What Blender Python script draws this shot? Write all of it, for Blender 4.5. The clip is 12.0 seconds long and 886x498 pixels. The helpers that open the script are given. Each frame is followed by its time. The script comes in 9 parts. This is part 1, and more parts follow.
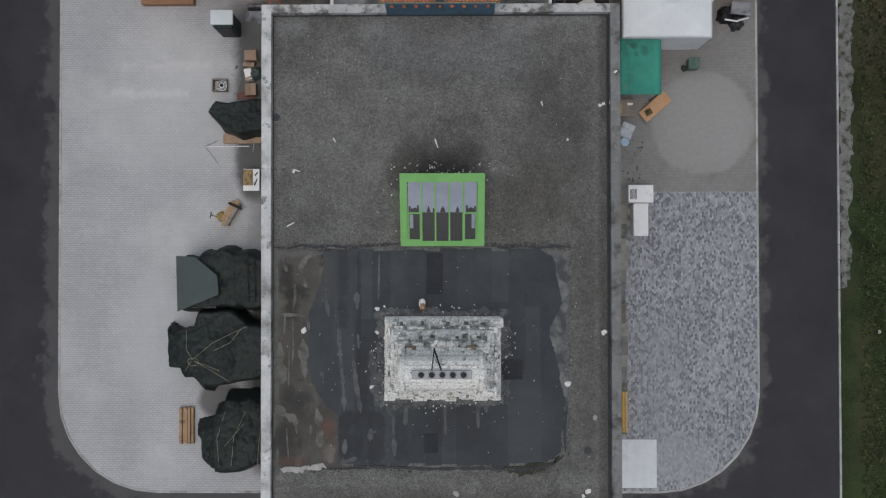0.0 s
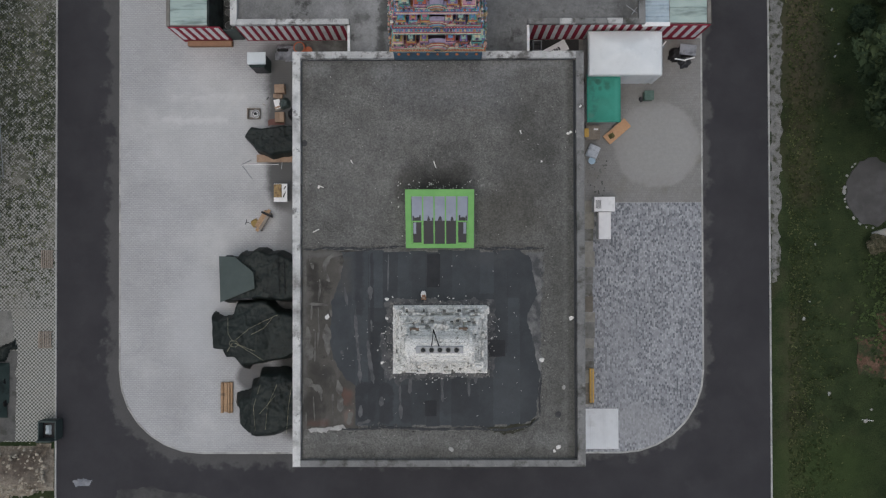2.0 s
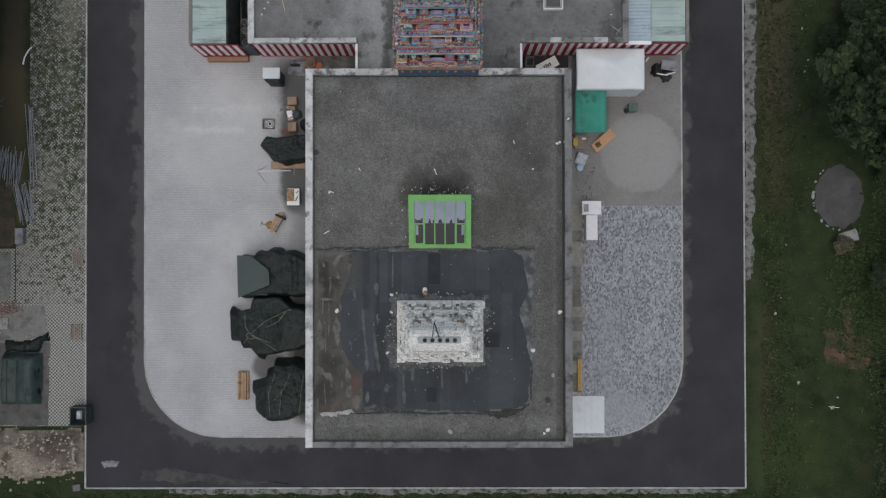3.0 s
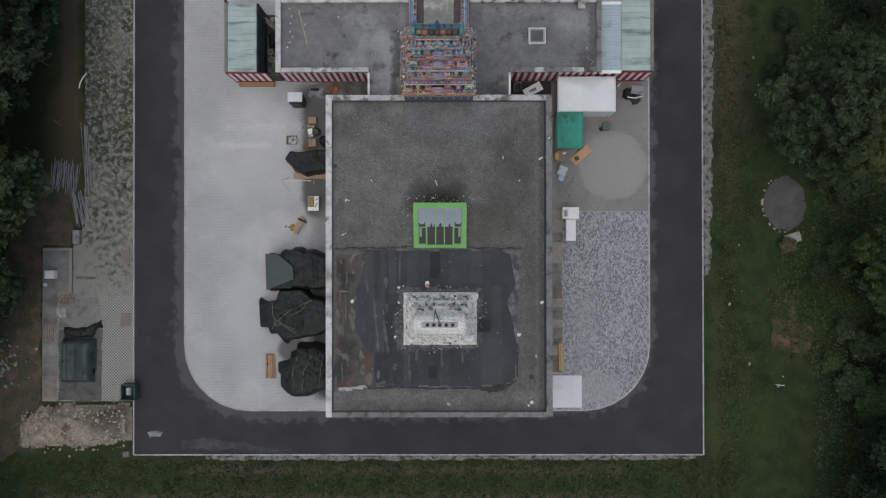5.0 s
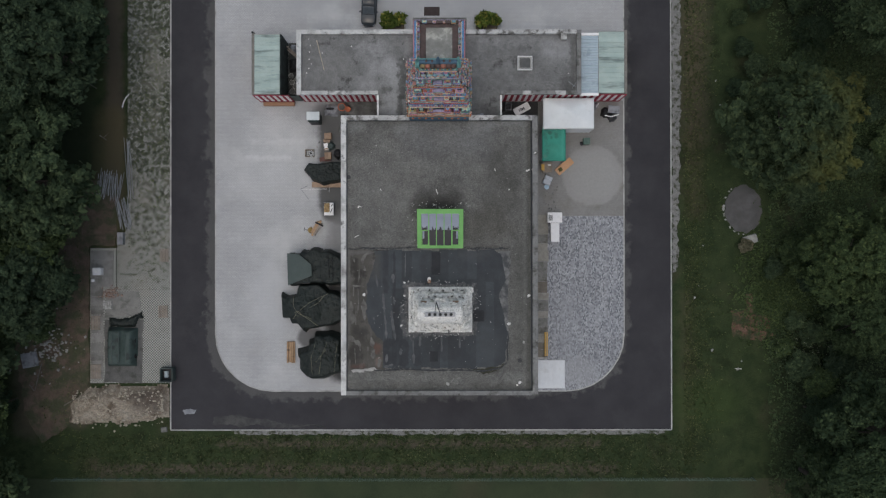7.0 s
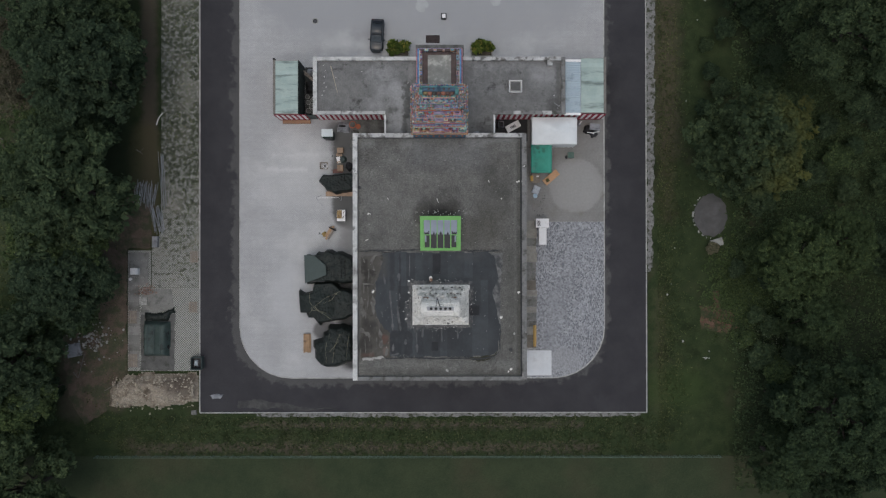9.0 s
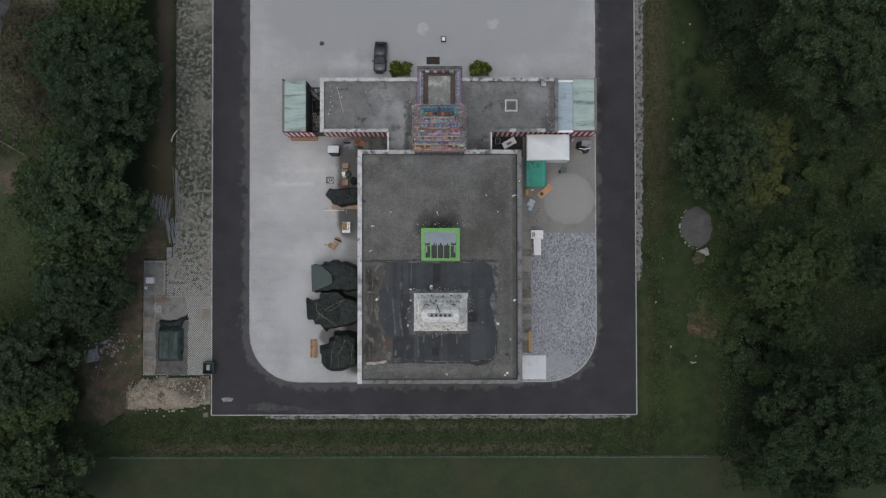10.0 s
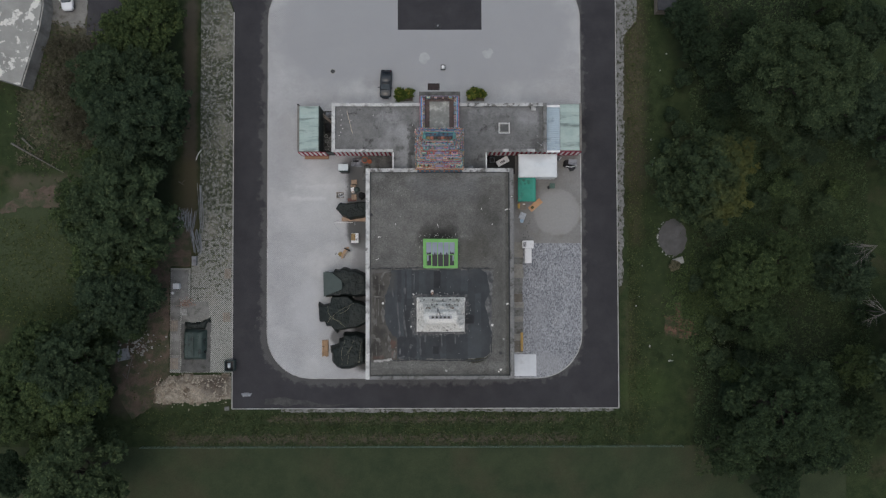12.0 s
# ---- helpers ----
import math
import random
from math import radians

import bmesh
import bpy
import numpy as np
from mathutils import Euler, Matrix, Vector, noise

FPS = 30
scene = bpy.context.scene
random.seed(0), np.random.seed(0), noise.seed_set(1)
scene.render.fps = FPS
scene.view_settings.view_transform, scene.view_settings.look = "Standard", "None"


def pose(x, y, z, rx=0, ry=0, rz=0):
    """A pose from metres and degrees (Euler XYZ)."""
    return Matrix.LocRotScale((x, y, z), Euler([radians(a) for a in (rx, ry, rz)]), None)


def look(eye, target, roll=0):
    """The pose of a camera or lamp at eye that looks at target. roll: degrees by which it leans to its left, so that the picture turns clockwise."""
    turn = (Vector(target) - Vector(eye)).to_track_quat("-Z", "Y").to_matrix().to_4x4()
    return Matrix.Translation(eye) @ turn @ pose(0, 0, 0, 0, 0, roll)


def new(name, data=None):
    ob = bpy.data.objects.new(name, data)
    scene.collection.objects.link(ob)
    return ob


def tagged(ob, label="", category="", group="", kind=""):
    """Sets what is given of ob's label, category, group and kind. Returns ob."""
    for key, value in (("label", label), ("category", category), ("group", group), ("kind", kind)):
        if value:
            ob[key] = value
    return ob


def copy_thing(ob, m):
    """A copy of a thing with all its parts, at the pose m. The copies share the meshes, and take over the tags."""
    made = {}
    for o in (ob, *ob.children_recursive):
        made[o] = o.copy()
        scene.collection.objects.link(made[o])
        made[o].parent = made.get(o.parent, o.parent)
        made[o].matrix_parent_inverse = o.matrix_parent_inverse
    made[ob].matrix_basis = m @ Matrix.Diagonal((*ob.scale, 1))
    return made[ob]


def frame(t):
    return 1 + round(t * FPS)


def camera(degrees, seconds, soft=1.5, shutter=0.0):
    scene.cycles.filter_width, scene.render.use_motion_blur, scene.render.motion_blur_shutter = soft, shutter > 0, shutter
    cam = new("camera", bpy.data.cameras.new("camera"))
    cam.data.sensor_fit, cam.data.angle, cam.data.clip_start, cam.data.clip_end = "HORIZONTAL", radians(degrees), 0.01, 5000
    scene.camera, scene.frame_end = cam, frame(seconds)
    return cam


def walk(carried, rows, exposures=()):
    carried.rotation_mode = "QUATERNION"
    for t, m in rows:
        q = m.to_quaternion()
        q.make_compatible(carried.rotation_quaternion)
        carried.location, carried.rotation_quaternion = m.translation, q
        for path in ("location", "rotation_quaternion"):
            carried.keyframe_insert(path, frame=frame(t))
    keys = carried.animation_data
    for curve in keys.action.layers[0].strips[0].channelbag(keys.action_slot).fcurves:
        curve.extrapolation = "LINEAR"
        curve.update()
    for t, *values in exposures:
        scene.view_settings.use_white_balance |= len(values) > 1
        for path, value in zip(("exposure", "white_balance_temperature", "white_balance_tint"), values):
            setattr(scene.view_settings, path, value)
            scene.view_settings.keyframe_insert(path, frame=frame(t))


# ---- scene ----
cam = camera(63.9, 12.0, 1.25)
# seconds, the eye, and small turns about x (tilt), y (lean) and z (heading); no turn looks straight down
PATH = [
    (0, 0.134, 0.006, 47.832, 0.732, 0.442, -0.098),
    (0.5, 0.163, 0.026, 50.180, 0.693, 0.334, -0.147),
    (1, 0.189, 0.047, 52.545, 0.659, 0.264, -0.177),
    (1.5, 0.211, 0.069, 54.924, 0.615, 0.261, -0.185),
    (2, 0.231, 0.091, 57.317, 0.618, 0.253, -0.164),
    (2.5, 0.248, 0.113, 59.722, 0.546, 0.246, -0.134),
    (3, 0.261, 0.137, 62.138, 0.517, 0.248, -0.109),
    (5, 0.284, 0.237, 71.897, 0.321, 0.200, -0.075),
    (5.5, 0.282, 0.264, 74.354, 0.291, 0.185, -0.080),
    (6, 0.277, 0.291, 76.816, 0.274, 0.172, -0.072),
    (6.5, 0.269, 0.319, 79.282, 0.249, 0.168, -0.072),
    (7, 0.257, 0.347, 81.751, 0.212, 0.140, -0.072),
    (9, 0.181, 0.468, 91.631, 0.286, 0.066, -0.087),
    (9.5, 0.154, 0.500, 94.097, 0.686, 0.040, -0.097),
    (10, 0.124, 0.533, 96.559, 1.047, 0.015, -0.114),
    (10.5, 0.091, 0.566, 99.017, 1.418, -0.023, -0.126),
    (11, 0.055, 0.600, 101.468, 1.531, -0.030, -0.133),
    (11.5, 0.016, 0.634, 103.913, 1.552, -0.060, -0.135),
    (12, -0.027, 0.669, 106.349, 1.569, -0.094, -0.138),
]
walk(cam, [(t, pose(x, y, z, rx, ry, rz)) for t, x, y, z, rx, ry, rz in PATH])

# ---- light ----
world = bpy.data.worlds.new("overcast_sky")
scene.world = world
world.use_nodes = True
wn = world.node_tree.nodes
sky = wn.new("ShaderNodeTexSky")
sky.sky_type, sky.sun_disc = "NISHITA", False
sky.sun_elevation, sky.sun_rotation = radians(74), radians(200)
sky.dust_density, sky.air_density, sky.ozone_density = 5.0, 1.0, 1.3
wn["Background"].inputs["Strength"].default_value = 0.082
world.node_tree.links.new(sky.outputs["Color"], wn["Background"].inputs["Color"])
sun_data = bpy.data.lights.new("sun", "SUN")
sun_data.energy, sun_data.angle, sun_data.color = 1.05, radians(110), (0.91, 0.985, 1.0)
sun = new("sun", sun_data)
sun.matrix_world = look((-6, 6, 60), (0, 0, 0))
scene.view_settings.exposure = 0.0

# ---- materials ----
MATS = {}


def nodes_of(name):
    m = bpy.data.materials.new(name)
    m.use_nodes = True
    return m, m.node_tree.nodes, m.node_tree.links, m.node_tree.nodes["Principled BSDF"]


def ramp(nodes, stops, mode="LINEAR"):
    r = nodes.new("ShaderNodeValToRGB")
    r.color_ramp.interpolation = mode
    el = r.color_ramp.elements
    while len(el) < len(stops):
        el.new(0.5)
    for e, (p, c) in zip(el, stops):
        e.position = p
        e.color = (*c, 1) if len(c) == 3 else c
    return r


def mixer(nodes, links, fac, a, b, mode="MIX"):
    n = nodes.new("ShaderNodeMix")
    n.data_type, n.blend_type = "RGBA", mode
    for sock, v in ((n.inputs[0], fac), (n.inputs[6], a), (n.inputs[7], b)):
        if hasattr(v, "is_linked"):
            links.new(v, sock)
        elif isinstance(v, tuple):
            sock.default_value = (*v, 1)
        else:
            sock.default_value = v
    return n.outputs[2]


def noise_at(nodes, links, scale, detail=4.0, rough=0.6, stretch=None, coords="world"):
    if coords == "world":
        vec = nodes.new("ShaderNodeNewGeometry").outputs["Position"]
    else:
        vec = nodes.new("ShaderNodeTexCoord").outputs["Object"]
    if stretch:
        mp = nodes.new("ShaderNodeMapping")
        mp.inputs["Scale"].default_value = stretch
        links.new(vec, mp.inputs["Vector"])
        vec = mp.outputs["Vector"]
    n = nodes.new("ShaderNodeTexNoise")
    n.inputs["Scale"].default_value, n.inputs["Detail"].default_value, n.inputs["Roughness"].default_value = scale, detail, rough
    links.new(vec, n.inputs["Vector"])
    return n.outputs["Fac"]


def band(nodes, links, fac, lo, hi):
    n = nodes.new("ShaderNodeMapRange")
    n.inputs[1].default_value, n.inputs[2].default_value = lo, hi
    links.new(fac, n.inputs[0])
    return n.outputs[0]


def surface(name, c1, c2, scale=3.0, stain=None, stain_scale=0.4, stain_band=(0.5, 0.7), stain_stretch=None, grain=30.0, grain_amount=0.25,
            rough=0.85, metal=0.0, bump=0.3, bump_dist=0.01, vary=0.0, coords="world", spec=0.3, second=None, second_scale=1.0, second_band=(0.55, 0.65)):
    """A weathered surface: two tones in broad clouds, fine grain, and stains with a shape of their own."""
    if name in MATS:
        return MATS[name]
    m, nodes, links, bsdf = nodes_of(name)
    col = mixer(nodes, links, band(nodes, links, noise_at(nodes, links, scale, 5, 0.6, None, coords), 0.35, 0.65), c1, c2)
    if stain:
        f = band(nodes, links, noise_at(nodes, links, stain_scale, 6, 0.62, stain_stretch, coords), *stain_band)
        col = mixer(nodes, links, f, col, stain)
    if second:
        f = band(nodes, links, noise_at(nodes, links, second_scale, 7, 0.7, None, coords), *second_band)
        col = mixer(nodes, links, f, col, second)
    g = noise_at(nodes, links, grain, 3, 0.7, None, coords)
    gr = ramp(nodes, [(0.25, (1 - grain_amount,) * 3), (0.75, (1 + grain_amount,) * 3)])
    links.new(g, gr.inputs[0])
    col = mixer(nodes, links, 1.0, col, gr.outputs[0], "MULTIPLY")
    if vary:
        info = nodes.new("ShaderNodeObjectInfo")
        vr = ramp(nodes, [(0.0, (1 - vary,) * 3), (1.0, (1 + vary * 0.6,) * 3)])
        links.new(info.outputs["Random"], vr.inputs[0])
        col = mixer(nodes, links, 1.0, col, vr.outputs[0], "MULTIPLY")
    links.new(col, bsdf.inputs["Base Color"])
    bsdf.inputs["Roughness"].default_value, bsdf.inputs["Metallic"].default_value = rough, metal
    bsdf.inputs["Specular IOR Level"].default_value = spec
    if bump:
        b = nodes.new("ShaderNodeBump")
        b.inputs["Strength"].default_value, b.inputs["Distance"].default_value = bump, bump_dist
        links.new(g, b.inputs["Height"])
        links.new(b.outputs["Normal"], bsdf.inputs["Normal"])
    MATS[name] = m
    return m


def blotted(m, blots, speckle=None):
    """Adds stains and painted shade of their own shape to a surface: (x, y, half width, half depth, softness,
    raggedness, colour, strength).
    """
    nodes, links = m.node_tree.nodes, m.node_tree.links
    bsdf = nodes["Principled BSDF"]
    col = bsdf.inputs["Base Color"].links[0].from_socket
    sep = nodes.new("ShaderNodeSeparateXYZ")
    links.new(nodes.new("ShaderNodeNewGeometry").outputs["Position"], sep.inputs[0])
    clouds = {s: noise_at(nodes, links, s, 7, 0.68) for s in (0.5, 1.9)}
    thin = band(nodes, links, noise_at(nodes, links, 0.75, 4, 0.6), 0.26, 0.47)

    def calc(op, a, b=0.0, c=0.0):
        n = nodes.new("ShaderNodeMath")
        n.operation = op
        for sock, v in zip(n.inputs, (a, b, c)):
            if hasattr(v, "is_linked"):
                links.new(v, sock)
            else:
                sock.default_value = v
        return n.outputs[0]

    for cx, cy, hx, hy, soft, rag, colour, strength in blots:
        r = min(hx, hy)
        qx = calc("MAXIMUM", calc("ADD", calc("ABSOLUTE", calc("ADD", sep.outputs[0], -cx)), r - hx), 0.0)
        qy = calc("MAXIMUM", calc("ADD", calc("ABSOLUTE", calc("ADD", sep.outputs[1], -cy)), r - hy), 0.0)
        d = calc("SQRT", calc("MULTIPLY_ADD", qx, qx, calc("MULTIPLY", qy, qy)))
        rag *= 1.0 if r > 0.9 else 1.7
        d = calc("MULTIPLY_ADD", clouds[0.5 if r > 0.9 else 1.9], rag, calc("ADD", d, -r - rag * 0.5))
        f = nodes.new("ShaderNodeMapRange")
        f.interpolation_type = "SMOOTHSTEP"
        for k, v in ((1, -soft), (2, soft), (3, strength), (4, 0.0)):
            f.inputs[k].default_value = v
        links.new(d, f.inputs[0])
        col = mixer(nodes, links, f.outputs[0] if r > 0.9 else calc("MULTIPLY", f.outputs[0], thin), col, colour)
    if speckle:
        for scale, amount in speckle:
            gr = ramp(nodes, [(0.3, (1 - amount,) * 3), (0.7, (1 + amount,) * 3)])
            links.new(noise_at(nodes, links, scale, 3, 0.75), gr.inputs[0])
            col = mixer(nodes, links, 1.0, col, gr.outputs[0], "MULTIPLY")
    links.new(col, bsdf.inputs["Base Color"])
    return m


def pavers(name, c1, c2, mortar, width, height, turned=False, mortar_size=0.012, dirt=None, dirt_scale=0.25, dirt_band=(0.5, 0.75), bias=0.0, pale=None):
    """Concrete pavers too small to pick apart: courses, one tone a stone, worn and stained in clouds."""
    m, nodes, links, bsdf = nodes_of(name)
    geo = nodes.new("ShaderNodeNewGeometry")
    mp = nodes.new("ShaderNodeMapping")
    mp.inputs["Rotation"].default_value = (0, 0, radians(90 if turned else 0))
    links.new(geo.outputs["Position"], mp.inputs["Vector"])
    br = nodes.new("ShaderNodeTexBrick")
    br.inputs["Color1"].default_value, br.inputs["Color2"].default_value, br.inputs["Mortar"].default_value = (*c1, 1), (*c2, 1), (*mortar, 1)
    br.inputs["Scale"].default_value, br.inputs["Mortar Size"].default_value, br.inputs["Bias"].default_value = 1.0, mortar_size, bias
    br.inputs["Brick Width"].default_value, br.inputs["Row Height"].default_value = width, height
    links.new(mp.outputs["Vector"], br.inputs["Vector"])
    col = br.outputs["Color"]
    cl = ramp(nodes, [(0.3, (0.86,) * 3), (0.7, (1.1,) * 3)])
    links.new(noise_at(nodes, links, 0.22, 6, 0.65), cl.inputs[0])
    col = mixer(nodes, links, 1.0, col, cl.outputs[0], "MULTIPLY")
    if dirt:
        col = mixer(nodes, links, band(nodes, links, noise_at(nodes, links, dirt_scale, 7, 0.7), *dirt_band), col, dirt)
    if pale:
        col = mixer(nodes, links, band(nodes, links, noise_at(nodes, links, 0.13, 5, 0.55), 0.52, 0.75), col, pale)
    gr = ramp(nodes, [(0.25, (0.9,) * 3), (0.75, (1.1,) * 3)])
    links.new(noise_at(nodes, links, 14, 3, 0.7), gr.inputs[0])
    col = mixer(nodes, links, 1.0, col, gr.outputs[0], "MULTIPLY")
    links.new(col, bsdf.inputs["Base Color"])
    bsdf.inputs["Roughness"].default_value = 0.85
    bsdf.inputs["Specular IOR Level"].default_value = 0.3
    b = nodes.new("ShaderNodeBump")
    b.inputs["Strength"].default_value, b.inputs["Distance"].default_value, b.invert = 0.5, 0.008, True
    links.new(br.outputs["Fac"], b.inputs["Height"])
    links.new(b.outputs["Normal"], bsdf.inputs["Normal"])
    MATS[name] = m
    return m


def grass_grid(name, grown=True):
    """Concrete grid stones with grass in the cells, overgrown in patches."""
    m, nodes, links, bsdf = nodes_of(name)
    geo = nodes.new("ShaderNodeNewGeometry")
    mp = nodes.new("ShaderNodeMapping")
    mp.inputs["Location"].default_value = (0, 0, 0.5)
    links.new(geo.outputs["Position"], mp.inputs["Vector"])
    sep = nodes.new("ShaderNodeSeparateXYZ")
    links.new(geo.outputs["Position"], sep.inputs[0])
    north = band(nodes, links, sep.outputs["Y"], -4.0, 12.0)
    ck = nodes.new("ShaderNodeTexChecker")
    ck.inputs["Scale"].default_value = 6.6
    ck.inputs["Color1"].default_value, ck.inputs["Color2"].default_value = (0.37, 0.372, 0.352, 1), (0.115, 0.12, 0.104, 1)
    links.new(mp.outputs["Vector"], ck.inputs["Vector"])
    grown_in = nodes.new("ShaderNodeMath")
    grown_in.operation = "MULTIPLY_ADD"
    links.new(north, grown_in.inputs[0])
    grown_in.inputs[1].default_value = 0.085
    links.new(noise_at(nodes, links, 2.0, 8, 0.8), grown_in.inputs[2])
    patch = band(nodes, links, grown_in.outputs[0], *((0.535, 0.585) if grown else (0.66, 0.72)))
    weeds = mixer(nodes, links, band(nodes, links, noise_at(nodes, links, 3, 4, 0.7), 0.4, 0.6), (0.038, 0.046, 0.032), (0.085, 0.092, 0.066))
    col = mixer(nodes, links, patch, ck.outputs["Color"], weeds)
    col = mixer(nodes, links, band(nodes, links, noise_at(nodes, links, 0.2, 5, 0.6), 0.5, 0.8), col, (0.26, 0.25, 0.22))
    links.new(col, bsdf.inputs["Base Color"])
    bsdf.inputs["Roughness"].default_value = 0.95
    bsdf.inputs["Specular IOR Level"].default_value = 0.06
    MATS[name] = m
    return m


def palette(name, colours, rough=0.6):
    """Temple paints: each moulding of a piece takes one of a few colours, chalky and soiled."""
    m, nodes, links, bsdf = nodes_of(name)
    info = nodes.new("ShaderNodeObjectInfo")
    geo = nodes.new("ShaderNodeNewGeometry")
    total = nodes.new("ShaderNodeMath")
    total.operation = "ADD"
    links.new(info.outputs["Random"], total.inputs[0])
    links.new(geo.outputs["Random Per Island"], total.inputs[1])
    wrap = nodes.new("ShaderNodeMath")
    wrap.operation = "FRACT"
    links.new(total.outputs[0], wrap.inputs[0])
    r = ramp(nodes, [(i / len(colours), c) for i, c in enumerate(colours)], "CONSTANT")
    links.new(wrap.outputs[0], r.inputs[0])
    soil = ramp(nodes, [(0.3, (0.8,) * 3), (0.65, (1.25,) * 3)])
    links.new(noise_at(nodes, links, 5.0, 5, 0.65), soil.inputs[0])
    links.new(mixer(nodes, links, 1.0, r.outputs[0], soil.outputs[0], "MULTIPLY"), bsdf.inputs["Base Color"])
    bsdf.inputs["Roughness"].default_value = rough
    MATS[name] = m
    return m


def leaf(name, dark, light, tip=None, broad=0.25, flush=None):
    m, nodes, links, bsdf = nodes_of(name)
    geo = nodes.new("ShaderNodeNewGeometry")
    stops = [(0.0, dark), (0.75, light)] + ([(1.0, tip)] if tip else [])
    r = ramp(nodes, stops)
    links.new(geo.outputs["Random Per Island"], r.inputs[0])
    cl = ramp(nodes, [(0.3, (0.72,) * 3), (0.7, (1.2,) * 3)])
    links.new(noise_at(nodes, links, broad, 4, 0.6), cl.inputs[0])
    info = nodes.new("ShaderNodeObjectInfo")
    each = ramp(nodes, [(0.0, (0.8, 0.82, 0.86)), (1.0, (1.18, 1.15, 1.02))])
    links.new(info.outputs["Random"], each.inputs[0])
    col = r.outputs[0]
    if flush:
        # autumn colour on one side of the crown
        sep = nodes.new("ShaderNodeSeparateXYZ")
        links.new(nodes.new("ShaderNodeTexCoord").outputs["Object"], sep.inputs[0])
        lean = nodes.new("ShaderNodeMath")
        lean.operation = "MULTIPLY_ADD"
        lean.inputs[1].default_value = 0.075
        links.new(sep.outputs[0], lean.inputs[0])
        links.new(noise_at(nodes, links, 0.45, 4, 0.6, None, "object"), lean.inputs[2])
        col = mixer(nodes, links, band(nodes, links, lean.outputs[0], 0.48, 0.92), col, flush)
    col = mixer(nodes, links, 1.0, col, cl.outputs[0], "MULTIPLY")
    links.new(mixer(nodes, links, 1.0, col, each.outputs[0], "MULTIPLY"), bsdf.inputs["Base Color"])
    bsdf.inputs["Roughness"].default_value = 0.85
    bsdf.inputs["Specular IOR Level"].default_value = 0.05
    through_leaf = nodes.new("ShaderNodeBsdfTranslucent")
    links.new(bsdf.inputs["Base Color"].links[0].from_socket, through_leaf.inputs["Color"])
    both = nodes.new("ShaderNodeMixShader")
    both.inputs[0].default_value = 0.4
    links.new(bsdf.outputs[0], both.inputs[1])
    links.new(through_leaf.outputs[0], both.inputs[2])
    links.new(both.outputs[0], nodes["Material Output"].inputs["Surface"])
    MATS[name] = m
    return m


ASPHALT = surface("asphalt", (0.034, 0.033, 0.037), (0.046, 0.045, 0.049), 0.35, (0.07, 0.069, 0.07), 0.16, (0.58, 0.8), None, 45, 0.3, 0.9, bump=0.35)
ASPHALT_PALE = surface("asphalt_dusty", (0.062, 0.061, 0.06), (0.088, 0.086, 0.083), 1.2, (0.045, 0.045, 0.046), 0.8, (0.42, 0.62), None, 40, 0.3, 0.95)
CONCRETE = surface("concrete", (0.26, 0.26, 0.25), (0.36, 0.36, 0.34), 2.0, (0.12, 0.12, 0.11), 0.9, (0.55, 0.75), None, 40, 0.2)
KERB = surface("kerb_concrete", (0.34, 0.34, 0.33), (0.44, 0.44, 0.42), 2.0, (0.2, 0.2, 0.18), 0.8, (0.55, 0.75), None, 40, 0.2, vary=0.2)


